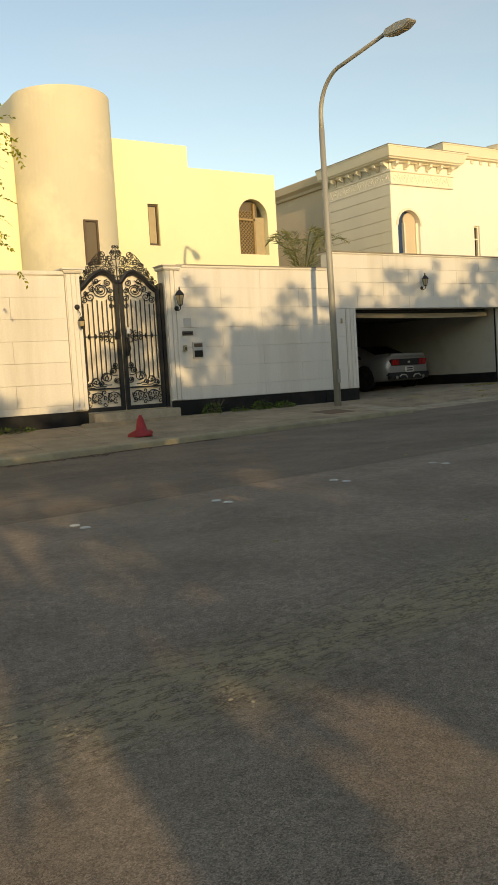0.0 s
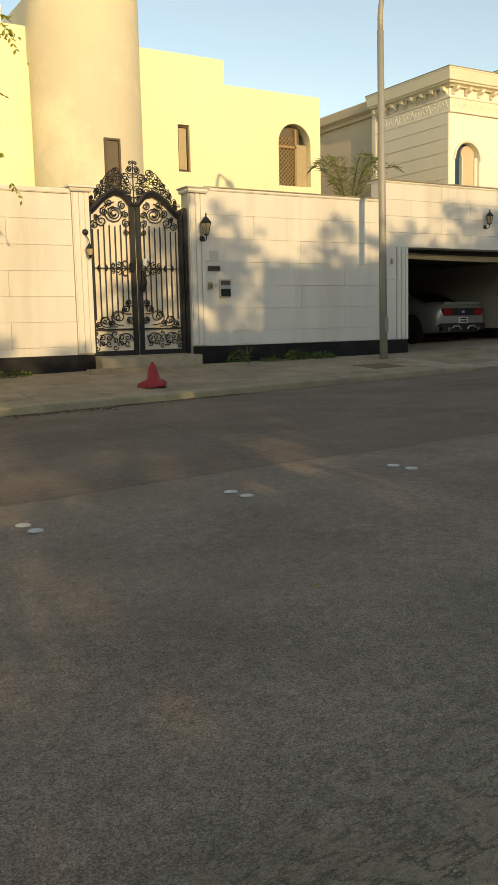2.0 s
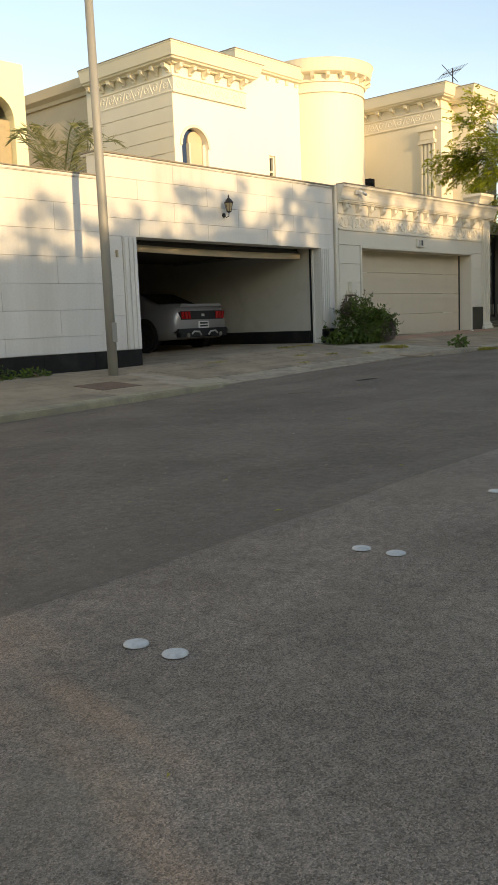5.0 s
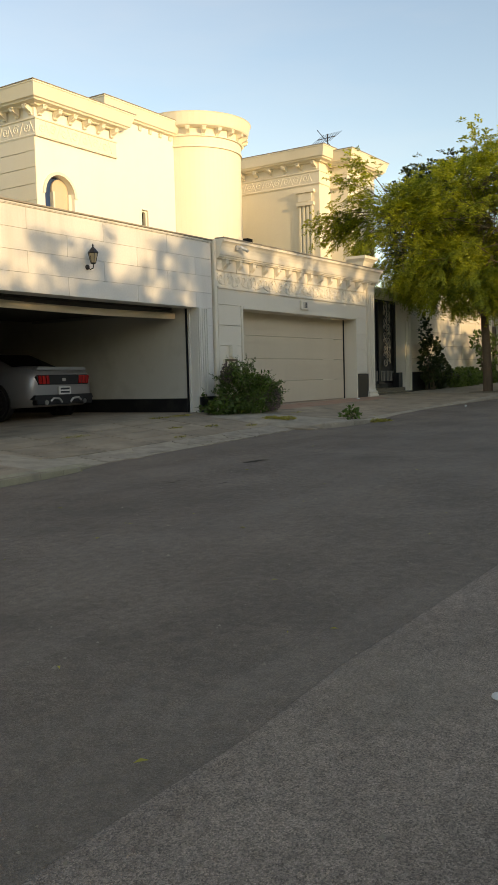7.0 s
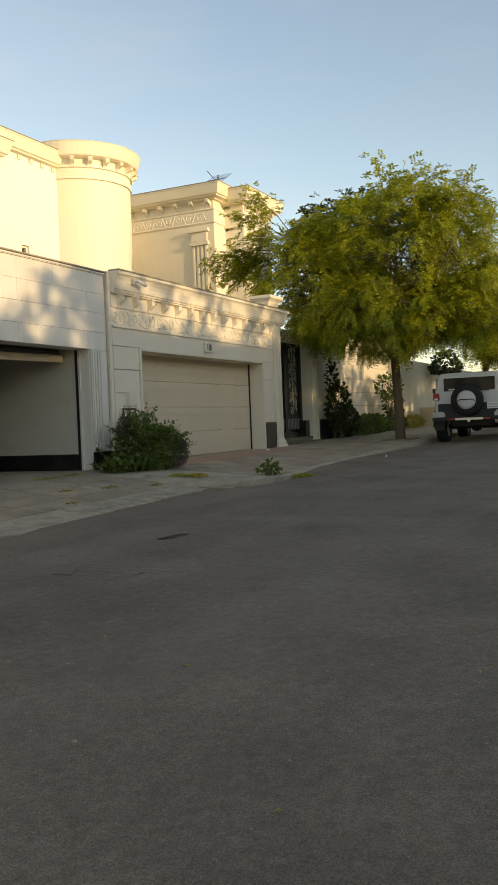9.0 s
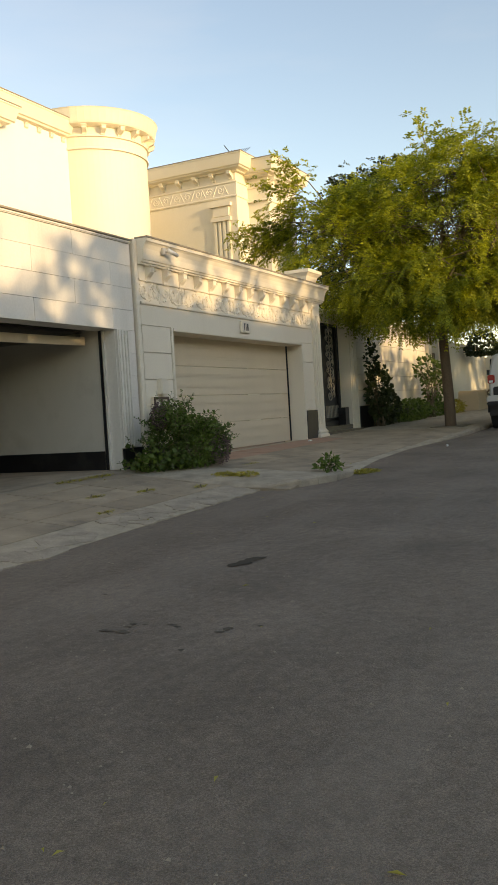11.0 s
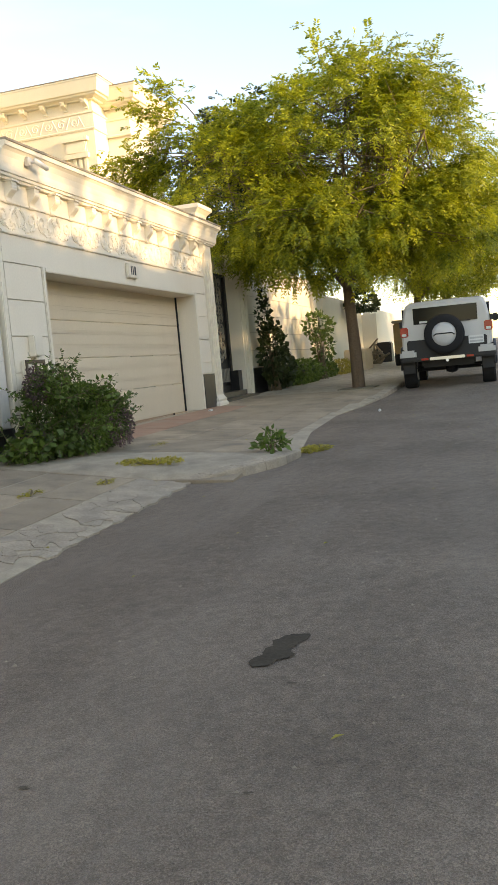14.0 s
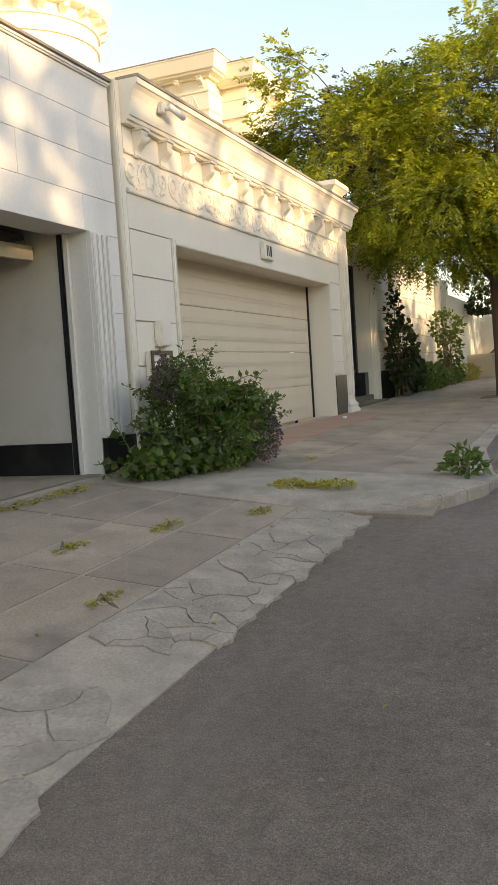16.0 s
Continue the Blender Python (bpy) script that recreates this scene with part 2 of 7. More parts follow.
M_INNER = mat("garage_plaster", (0.58, 0.54, 0.46), 0.9, vary=0.08, scale=1.2, bump=0.2, stain=(0.3, 0.26, 0.19), stain_amount=0.4)
# Near-black tone: the dimness of indoor spaces is put into the colour.
M_SHADEIN = mat("interior_shade_tone", (0.10, 0.085, 0.065), 0.95, vary=0.15, bump=0.2)
M_BARK = mat("bark", (0.16, 0.105, 0.065), 0.95, vary=0.35, scale=9, grain=40, bump=1.0, streak=True)
M_TWIG = mat("twig", (0.17, 0.13, 0.08), 0.9, vary=0.3, bump=0.3)
M_LEAF = leaf_mat("neem_leaves", (0.055, 0.11, 0.012), (0.56, 0.57, 0.05), 0.5)
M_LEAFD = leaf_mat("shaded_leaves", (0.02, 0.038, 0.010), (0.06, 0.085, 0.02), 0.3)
M_BUSH = leaf_mat("bush_leaves", (0.03, 0.06, 0.012), (0.17, 0.27, 0.045), 0.35)
M_BASIL = leaf_mat("purple_flower_spikes", (0.06, 0.035, 0.035), (0.26, 0.17, 0.16), 0.2)
M_WEED = leaf_mat("yellow_weeds", (0.24, 0.22, 0.03), (0.60, 0.48, 0.08), 0.3)
M_PALM = leaf_mat("palm_leaflets", (0.10, 0.12, 0.04), (0.30, 0.29, 0.12), 0.3)
M_RED = mat("red_plastic", (0.42, 0.025, 0.03), 0.6, vary=0.25, scale=9, bump=0.2, stain=(0.2, 0.03, 0.03), stain_scale=6, stain_amount=0.5)
M_GLASS = glass_mat("dark_glass")
M_BRONZEG = glass_mat("bronze_glass", (0.15, 0.115, 0.075), 0.12)
M_BLUEG = glass_mat("blue_glass", (0.03, 0.06, 0.13))
M_WOOD = mat("brown_lattice_wood", (0.34, 0.23, 0.11), 0.6, vary=0.2, bump=0.2)
M_BROWN = mat("brown_frame", (0.10, 0.065, 0.04), 0.5, vary=0.2, bump=0.1)
M_TAN = mat("tan_blind", (0.42, 0.33, 0.2), 0.7, vary=0.1, bump=0.1)
M_CARW = mat("white_car_paint", (0.64, 0.63, 0.60), 0.25, vary=0.02, bump=0)
M_CARS = mat("silver_car_paint", (0.37, 0.37, 0.37), 0.35, metal=0.5, vary=0.03, bump=0)
M_TRIM = mat("black_plastic", (0.012, 0.012, 0.013), 0.5, vary=0.2, bump=0.1)
M_TYRE = mat("tyre_rubber", (0.016, 0.016, 0.017), 0.85, vary=0.2, bump=0.4)
M_CHROME = mat("bright_metal", (0.65, 0.65, 0.64), 0.3, metal=1.0, vary=0.05, bump=0)
M_SILVERP = mat("silver_plastic", (0.5, 0.5, 0.49), 0.4, metal=0.3, vary=0.05, bump=0)
M_TAIL = mat("tail_lamp_red", (0.45, 0.02, 0.02), 0.15, vary=0.1, bump=0)
M_PLATE = mat("plate_white", (0.75, 0.75, 0.72), 0.4, vary=0.05, bump=0)
M_INK = mat("dark_ink", (0.03, 0.03, 0.035), 0.6, vary=0.1, bump=0)
M_STUD = mat("road_stud_white", (0.62, 0.60, 0.55), 0.5, vary=0.15, bump=0.2, stain=(0.35, 0.32, 0.27), stain_scale=20, stain_amount=0.6)
M_OIL = mat("oil_stain", (0.07, 0.056, 0.04), 0.9, vary=0.3, bump=0.3, spec=0.15)
M_DRIP = mat("old_drip_stain", (0.125, 0.098, 0.07), 0.9, vary=0.3, bump=0.3, spec=0.2)
M_TERRA = mat("terracotta_tile", (0.42, 0.24, 0.16), 0.85, vary=0.15, scale=4, bump=0.3, stain=(0.35, 0.28, 0.2), stain_scale=2, stain_amount=0.7)
M_RUST = mat("rusty_plate", (0.17, 0.10, 0.065), 0.8, vary=0.3, bump=0.4)
M_CAP = mat("weathered_capping", (0.30, 0.26, 0.20), 0.85, vary=0.2, scale=3, bump=0.3, stain=(0.18, 0.155, 0.12), stain_scale=3, stain_amount=0.6)
M_SAND = mat("crusted_sand", (0.44, 0.36, 0.24), 0.95, vary=0.35, scale=7, grain=80, bump=0.8)
M_DUST = mat("dust", (0.23, 0.19, 0.13), 0.95, vary=0.3, scale=5, grain=80, bump=0.8)


# ---- building blocks ----
def link(name, bm, material, parent=None, smooth=False):
    me = bpy.data.meshes.new(name)
    bmesh.ops.recalc_face_normals(bm, faces=bm.faces[:])
    bm.to_mesh(me)
    bm.free()
    for mm in (material if isinstance(material, (list, tuple)) else [material]):
        me.materials.append(mm)
    if smooth:
        for p in me.polygons:
            p.use_smooth = True
    ob = new(name, me)
    if parent:
        ob.parent = parent
    return ob


def part(name, bm, material, parent, label="", smooth=False):
    ob = link(name, bm, material, parent, smooth)
    if label:
        ob["label"] = label
    return ob


def empty(name, at=(0, 0, 0), rz=0.0):
    ob = new(name)
    ob.matrix_basis = pose(*at, 0, 0, rz)
    ob.empty_display_size = 0.2
    return ob


def box(bm, x0, x1, y0, y1, z0, z1, bevel=0.0):
    vs = [bm.verts.new(p) for p in ((x0, y0, z0), (x1, y0, z0), (x1, y1, z0), (x0, y1, z0), (x0, y0, z1), (x1, y0, z1), (x1, y1, z1), (x0, y1, z1))]
    fs = [bm.faces.new([vs[i] for i in f]) for f in ((3, 2, 1, 0), (4, 5, 6, 7), (0, 1, 5, 4), (1, 2, 6, 5), (2, 3, 7, 6), (3, 0, 4, 7))]
    if bevel:
        es = list({e for f in fs for e in f.edges})
        bmesh.ops.bevel(bm, geom=es, offset=bevel, segments=2, affect="EDGES", clamp_overlap=True)
    return vs


def boxed(*a, bevel=0.0):
    bm = bmesh.new()
    box(bm, *a, bevel=bevel)
    return bm


def prism(bm, outline, axis, lo, hi):
    """A closed outline of (a, b) pairs pushed along an axis from lo to hi. Axis x: (y, z); y: (x, z); z: (x, y)."""
    def p(a, b, c):
        return {"x": (c, a, b), "y": (a, c, b), "z": (a, b, c)}[axis]
    v0 = [bm.verts.new(p(a, b, lo)) for a, b in outline]
    v1 = [bm.verts.new(p(a, b, hi)) for a, b in outline]
    k = len(outline)
    fs = [bm.faces.new(v0[::-1]), bm.faces.new(v1)]
    for i in range(k):
        fs.append(bm.faces.new((v0[i], v0[(i + 1) % k], v1[(i + 1) % k], v1[i])))
    return fs


def tube(bm, pts, r, sides=6, r2=None, cap=True):
    """A tube through points, tapering from r to r2."""
    pts = [Vector(p) for p in pts]
    rings = []
    prev = None
    for i, p in enumerate(pts):
        d = (pts[min(i + 1, len(pts) - 1)] - pts[max(i - 1, 0)]).normalized()
        if prev is None:
            ref = Vector((0, 0, 1)) if abs(d.z) < 0.9 else Vector((1, 0, 0))
            side = d.cross(ref).normalized()
        else:
            side = (prev - d * prev.dot(d)).normalized()
        prev = side
        up = d.cross(side)
        rad = r if r2 is None else r + (r2 - r) * i / max(1, len(pts) - 1)
        rings.append([bm.verts.new(p + rad * (math.cos(a) * side + math.sin(a) * up)) for a in [2 * math.pi * k / sides for k in range(sides)]])
    for a, b in zip(rings, rings[1:]):
        for k in range(sides):
            bm.faces.new((a[k], a[(k + 1) % sides], b[(k + 1) % sides], b[k]))
    if cap:
        bm.faces.new(rings[0][::-1])
        bm.faces.new(rings[-1])


def lathe(bm, profile, at=(0, 0, 0), n=24, a0=0.0, a1=360.0):
    """A profile of (radius, height) turned about an upright axis."""
    full = abs(a1 - a0 - 360) < 1e-6
    cols = n if full else n + 1
    rows = [[bm.verts.new((at[0] + r * math.cos(radians(a0 + (a1 - a0) * k / n)), at[1] + r * math.sin(radians(a0 + (a1 - a0) * k / n)), at[2] + z)) for k in range(cols)] for r, z in profile]
    for a, b in zip(rows, rows[1:]):
        for k in range(n):
            q = (k + 1) % cols
            bm.faces.new((a[k], a[q], b[q], b[k]))
    return rows


def disc(bm, c, r, axis="y", n=20, depth=0.02):
    ring = [(r * math.cos(2 * math.pi * k / n), r * math.sin(2 * math.pi * k / n)) for k in range(n)]
    i = "xyz".index(axis)
    o = [c[j] for j in range(3) if j != i]
    prism(bm, [(o[0] + a, o[1] + b) for a, b in ring], axis, c[i], c[i] + depth)


def lerp(table, x):
    if x <= table[0][0]:
        return table[0][1]
    for (a, u), (b, v) in zip(table, table[1:]):
        if x <= b:
            return u + (v - u) * (x - a) / (b - a)
    return table[-1][1]


slab_meshes = {}


def slab(name, w, d, h, material, parent, at, lip=0.0025):
    """A stone slab with a chamfered face, w along x, h up, its face towards -y. Slabs of one size share a mesh."""
    key = (round(w, 3), round(d, 3), round(h, 3), material.name)
    if key not in slab_meshes:
        bm = bmesh.new()
        x, z = w / 2, h / 2
        a = [bm.verts.new(p) for p in ((-x, d, -z), (x, d, -z), (x, d, z), (-x, d, z))]
        b = [bm.verts.new(p) for p in ((-x, lip, -z), (x, lip, -z), (x, lip, z), (-x, lip, z))]
        c = [bm.verts.new(p) for p in ((-x + lip, 0, -z + lip), (x - lip, 0, -z + lip), (x - lip, 0, z - lip), (-x + lip, 0, z - lip))]
        for u, v in ((a, b), (b, c)):
            for k in range(4):
                bm.faces.new((u[k], u[(k + 1) % 4], v[(k + 1) % 4], v[k]))
        bm.faces.new(c)
        bmesh.ops.recalc_face_normals(bm, faces=bm.faces[:])
        me = bpy.data.meshes.new(name)
        bm.to_mesh(me)
        bm.free()
        me.materials.append(material)
        slab_meshes[key] = me
    ob = new(name, slab_meshes[key])
    ob.parent = parent
    ob.matrix_basis = at if isinstance(at, Matrix) else Matrix.Translation(at)
    return ob


# ---- the lie of the land ----
ROAD_CROSS = [(3.6, -0.09), (5.2, -0.02), (7.0, 0.005), (9.0, 0.015)]
EDGE = [(-40, 13.4, 0.12), (4.0, 13.4, 0.11), (8, 13.4, 0.10), (12.3, 13.42, 0.09), (12.9, 13.52, 0.07), (13.3, 13.72, 0.03), (13.8, 13.85, 0.015), (18.62, 13.9, 0.02), (18.7, 13.74, 0.06), (18.92, 13.46, 0.1), (19.4, 13.25, 0.1), (20.0, 13.18, 0.08), (20.6, 13.3, 0.025),
        (22.4, 13.58, 0.015), (24.6, 13.65, 0.015), (26.0, 13.45, 0.03), (28.0, 13.3, 0.08), (29.0, 13.3, 0.1), (90, 13.5, 0.1)]
WALLBASE = [(-40, -0.2), (6.8, 0.53), (8.8, 0.55), (13.9, 0.585), (18.1, 0.74), (25.8, 0.81), (30, 0.87), (60, 1.5), (90, 2.1)]


def road_z(x, y):
    return 0.0235 * max(-60, min(90, x)) + lerp(ROAD_CROSS, y)


def edge_y(x):
    return lerp([(a, b) for a, b, c in EDGE], x)


def pave_z(x, y):
    e = edge_y(x)
    zk = road_z(x, e) + lerp([(a, c) for a, b, c in EDGE], x)
    return zk + (lerp(WALLBASE, x) - zk) * max(0.0, min(1.0, (y - e) / (16.25 - e)))


WALL_Y = 16.3

# ---- ground ----
bm = bmesh.new()
xs = [-400, -60, -40] + [x * 2.0 for x in range(-15, 46)] + [400]
ys = [-300, -40, 0, 3.6, 4.4, 5.2, 6, 7, 8, 9, 10, 12, 14, 16, 20, 40, 300]
gv = [[bm.verts.new((x, y, road_z(x, y) - (0.25 if y > 14.5 else 0))) for y in ys] for x in xs]
for i in range(len(xs) - 1):
    for j in range(len(ys) - 1):
        bm.faces.new((gv[i][j], gv[i + 1][j], gv[i + 1][j + 1], gv[i][j + 1]))
tagged(link("ground", bm, M_OLD), "worn light grey asphalt street with exposed aggregate", "road", kind="structure")

bm = bmesh.new()
PX = [-38 + 0.75 * k for k in range(170)]
rnd = random.Random(3)
rows = []
for x in PX:
    y0 = 7.74 + rnd.uniform(-0.03, 0.03)
    rows.append([bm.verts.new((x, y, road_z(x, y) + (0.001 if y < 7.9 else 0.006))) for y in (y0, y0 + 0.12, 9, 10.5, 12, 14.4)])
for a, b in zip(rows, rows[1:]):
    for k in range(5):
        bm.faces.new((a[k], b[k], b[k + 1], a[k + 1]))
tagged(link("road_patch", bm, M_NEW), "darker resurfaced asphalt strip along the kerb", "road", kind="structure")

bm = bmesh.new()
sx = sorted(set([-40, -20, -10] + [x * 0.5 for x in range(-8, 130)] + [a for a, b, c in EDGE] + [90]))
prev = None
for x in sx:
    e = edge_y(x)
    col = [bm.verts.new((x, e, road_z(x, e) - 0.2))]
    for k in range(7):
        y = e + (16.45 - e) * k / 6
        col.append(bm.verts.new((x, y, pave_z(x, y) - 0.005)))
    if prev:
        for k in range(len(col) - 1):
            bm.faces.new((prev[k], col[k], col[k + 1], prev[k + 1]))
    prev = col
pavement = tagged(link("pavement", bm, M_JOINT), "dusty beige concrete pavement and driveways", "pavement", kind="structure")


# ---- street wall ----
def moulding(bm, path, profile, closed_ends=True):
    """A profile of (out, z) swept along a line of (x, y); outward is to the right of the line."""
    path = [Vector((a, b)) for a, b in path]
    rings = []
    for i, p in enumerate(path):
        ns = []
        if i > 0:
            d = (p - path[i - 1]).normalized(); ns.append(Vector((d.y, -d.x)))
        if i < len(path) - 1:
            d = (path[i + 1] - p).normalized(); ns.append(Vector((d.y, -d.x)))
        m = sum(ns, Vector((0, 0))) / len(ns)
        m = m / max(0.2, m.length_squared)
        rings.append([bm.verts.new((p.x + m.x * o, p.y + m.y * o, z)) for o, z in profile])
    k = len(profile)
    for a, b in zip(rings, rings[1:]):
        for j in range(k):
            bm.faces.new((a[j], a[(j + 1) % k], b[(j + 1) % k], b[j]))
    if closed_ends:
        bm.faces.new(rings[0]); bm.faces.new(rings[-1][::-1])


def cladding(parent, x0, x1, z0, z1, y, h, w, material, rng, top_aligned=True, depth=0.03, gap=0.0035):
    """Rows of stone slabs in running bond on a wall face towards -y."""
    z = z1
    row = 0
    while z - z0 > 0.03:
        hh = min(h, z - z0)
        x = x0
        first = True
        while x1 - x > 0.02:
            ww = w * (0.5 if first and row % 2 else 1.0)
            ww = min(ww, x1 - x)
            if x1 - x - ww < 0.12:
                ww = x1 - x
            slab("stone_slab", ww - gap, depth, hh - gap, material, parent, (x + ww / 2, y + rng.uniform(-0.0015, 0.0015), z - hh / 2))
            x += ww
            first = False
        z -= hh
        row += 1


rng = random.Random(11)
bm = bmesh.new()
box(bm, -14, 6.87, WALL_Y + 0.028, WALL_Y + 0.30, -0.3, 3.48)
wall_left = tagged(link("wall_west", bm, M_WHITEJ), "street wall clad in pale dusty stone slabs", "wall", kind="structure")
cladding(wall_left, -4, 6.56, 0.80, 3.46, WALL_Y, 0.42, 2.1, M_WHITE, rng)
part("coping", boxed(-14, 6.56, WALL_Y - 0.04, WALL_Y + 0.34, 3.46, 3.54, bevel=0.012), M_WHITE, wall_left)
part("base_course", boxed(-14, 6.86, WALL_Y - 0.015, WALL_Y + 0.02, -0.3, 0.80), M_BLACK, wall_left, "black polished granite skirting")


def pilaster(parent, x0, x1, z0, z1, y, material, flutes=2, proud=0.05, cap=0.0):
    bm = bmesh.new()
    box(bm, x0, x1, y - proud * 0.4, y + 0.05, z0, z1)
    wdt = (x1 - x0) / (flutes + 1)
    for k in range(flutes + 1):
        box(bm, x0 + wdt * k + 0.014, x0 + wdt * (k + 1) - 0.014, y - proud, y - proud * 0.4 - 0.001, z0 + 0.01, z1 - 0.01, bevel=0.006)
    p = part("pilaster", bm, material, parent)
    if cap:
        bm = bmesh.new()
        prof = [(0, z1), (0.03, z1), (0.05, z1 + 0.03), (0.05, z1 + 0.06), (0.09, z1 + 0.09), (0.09, z1 + cap), (0, z1 + cap)]
        moulding(bm, [(x0, y + 0.3), (x0, y - proud), (x1, y - proud), (x1, y + 0.3)], prof)
        box(bm, x0 - 0.002, x1 + 0.002, y - proud - 0.002, y + 0.3, z1 + 0.01, z1 + cap - 0.004)
        part("pilaster_cap", bm, material, parent)
    return p


pilaster(wall_left, 6.57, 6.87, 0.82, 3.50, WALL_Y, M_WHITE, 2, cap=0.06)

bm = bmesh.new()
box(bm, 8.76, 13.12, WALL_Y + 0.028, WALL_Y + 0.30, -0.2, 3.70)
wall_mid = tagged(link("wall_middle", bm, M_WHITEJ), "street wall clad in pale stone slabs with water stains", "wall", kind="structure")
cladding(wall_mid, 9.06, 13.12, 0.87, 3.66, WALL_Y, 0.42, 2.1, M_WHITE, rng)
part("coping", boxed(9.06, 13.12, WALL_Y - 0.03, WALL_Y + 0.34, 3.66, 3.71, bevel=0.012), M_WHITE, wall_mid)
part("capping", boxed(9.07, 13.10, WALL_Y - 0.04, WALL_Y + 0.35, 3.712, 3.73), M_CAP, wall_mid, "weathered capping")
bm = bmesh.new()
x = 8.76
while x < 13.5:
    w = min(1.02, 13.86 - x)
    box(bm, x + 0.003, x + w - 0.003, WALL_Y - 0.022 + rng.uniform(-0.003, 0.003), WALL_Y + 0.02, 0.3, 0.865)
    x += w
part("base_course", bm, M_BLACK, wall_mid, "chipped black granite skirting")
pilaster(wall_mid, 8.75, 9.06, 0.88, 3.60, WALL_Y, M_WHITE, 2, cap=0.10)

# garage bay
GX0, GX1, GZ = 13.88, 19.12, 2.77
bm = bmesh.new()
box(bm, 13.12, GX0, WALL_Y + 0.028, WALL_Y + 0.26, 0.2, 4.06)
box(bm, GX1, 19.62, WALL_Y + 0.028, WALL_Y + 0.26, 0.2, 4.06)
box(bm, GX0, GX1, WALL_Y + 0.028, WALL_Y + 0.36, GZ + 0.004, 4.06)
wall_gar = tagged(link("wall_garage", bm, M_WHITE), "pale stone clad wall over an open double garage", "wall", kind="structure")
cladding(wall_gar, 13.12, 19.60, GZ + 0.002, 4.06, WALL_Y, 0.33, 1.7, M_WHITE, rng)
cladding(wall_gar, 13.12, 13.56, 0.87, GZ, WALL_Y, 0.33, 0.94, M_WHITE, rng)
part("coping", boxed(13.10, 19.60, WALL_Y - 0.03, WALL_Y + 0.40, 4.06, 4.10, bevel=0.012), M_WHITE, wall_gar)
part("capping", boxed(13.09, 19.61, WALL_Y - 0.045, WALL_Y + 0.41, 4.102, 4.125), M_CAP, wall_gar, "weathered capping")
pilaster(wall_gar, 13.57, 13.875, 0.87, GZ, WALL_Y, M_WHITE, 2, 0.035)
pilaster(wall_gar, 19.125, 19.42, 1.05, GZ, WALL_Y, M_WHITE, 3, 0.035)
cladding(wall_gar, 19.43, 19.60, 1.05, GZ, WALL_Y, 0.33, 0.94, M_WHITE, rng)
part("base_course", boxed(19.13, 19.62, WALL_Y - 0.03, WALL_Y + 0.02, 0.3, 1.045), M_BLACK, wall_gar, "black granite skirting")
part("jamb_frame", boxed(GX1 - 0.035, GX1 - 0.001, WALL_Y + 0.20, WALL_Y + 0.24, 0.6, GZ), M_WHITE, wall_gar)
part("jamb_seal", boxed(GX1 - 0.032, GX1 - 0.021, WALL_Y + 0.262, WALL_Y + 0.30, 0.6, GZ), M_TRIM, wall_gar, "black rubber door seal")
part("jamb_frame", boxed(GX0 + 0.001, GX0 + 0.05, WALL_Y + 0.20, WALL_Y + 0.30, 0.4, GZ), M_GREYM, wall_gar)

# garage interior; shade is painted into west wall, back wall and ceiling
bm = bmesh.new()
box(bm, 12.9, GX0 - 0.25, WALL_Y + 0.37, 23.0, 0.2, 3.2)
tagged(link("garage_wall_west", bm, M_SHADEIN), "plastered garage side wall, its dimness painted in as a dark colour", "wall", kind="structure")
gwe = tagged(link("garage_wall_east", boxed(GX1 - 0.02, 19.6, WALL_Y + 0.303, 23.0, 0.2, 3.2), M_INNER), "dim beige plastered garage side wall", "wall", kind="structure")
part("skirting", boxed(GX1 - 0.045, GX1 - 0.021, WALL_Y + 0.31, 22.2, 0.5, 1.02), M_BLACK, gwe)
tagged(link("garage_wall_back", boxed(13.5, 19.2, 22.3, 22.6, 0.2, 3.2), M_SHADEIN), "garage back wall coloured dark for the shade inside", "wall", kind="structure")
tagged(link("garage_ceiling", boxed(12.9, 19.6, WALL_Y + 0.37, 23.0, 3.2, 3.4), M_SHADEIN), "garage ceiling slab with indoor shade put into its colour", "ceiling", kind="structure")
bm = bmesh.new()
gf = [[bm.verts.new((x, y, lerp(WALLBASE, x) - 0.004)) for y in (16.35, 23)] for x in (12.5, 13.9, 15, 16, 17, 18.1, 19.6)]
for a, b in zip(gf, gf[1:]):
    bm.faces.new((a[0], b[0], b[1], a[1]))
tagged(link("garage_floor", bm, M_PAVE), "dusty concrete garage floor", "floor", kind="structure")
# lowered edge of the garage door
gd = empty("garage_door_leaf", (GX0 + 0.06, WALL_Y + 0.52, 2.6))
tagged(gd, "raised cream sectional garage door with its bottom edge sagging", "garage door")
bm = bmesh.new()
W = GX1 - GX0 - 0.12
prev = None
for k in range(13):
    u = k / 12
    z = -0.03 * math.sin(math.pi * u) - 0.02 * u
    ring = [bm.verts.new(p) for p in ((W * u, 0, z), (W * u, 0.05, z), (W * u, 0.05, z + 0.12), (W * u, 0, z + 0.12))]
    if prev:
        for j in range(4):
            bm.faces.new((prev[j], ring[j], ring[(j + 1) % 4], prev[(j + 1) % 4]))
    else:
        bm.faces.new(ring)
    prev = ring
bm.faces.new(prev[::-1])
part("door_edge", bm, M_DOOR, gd)
# Panel of the cream door, coloured dark for the shade up there.
part("door_panel", boxed(0, W, 0.08, 4.2, 0.16, 0.20), M_SHADEIN, gd)
part("track", boxed(W - 0.02, W + 0.03, 0.06, 4.0, 0.1, 0.15), M_GREYM, gd)

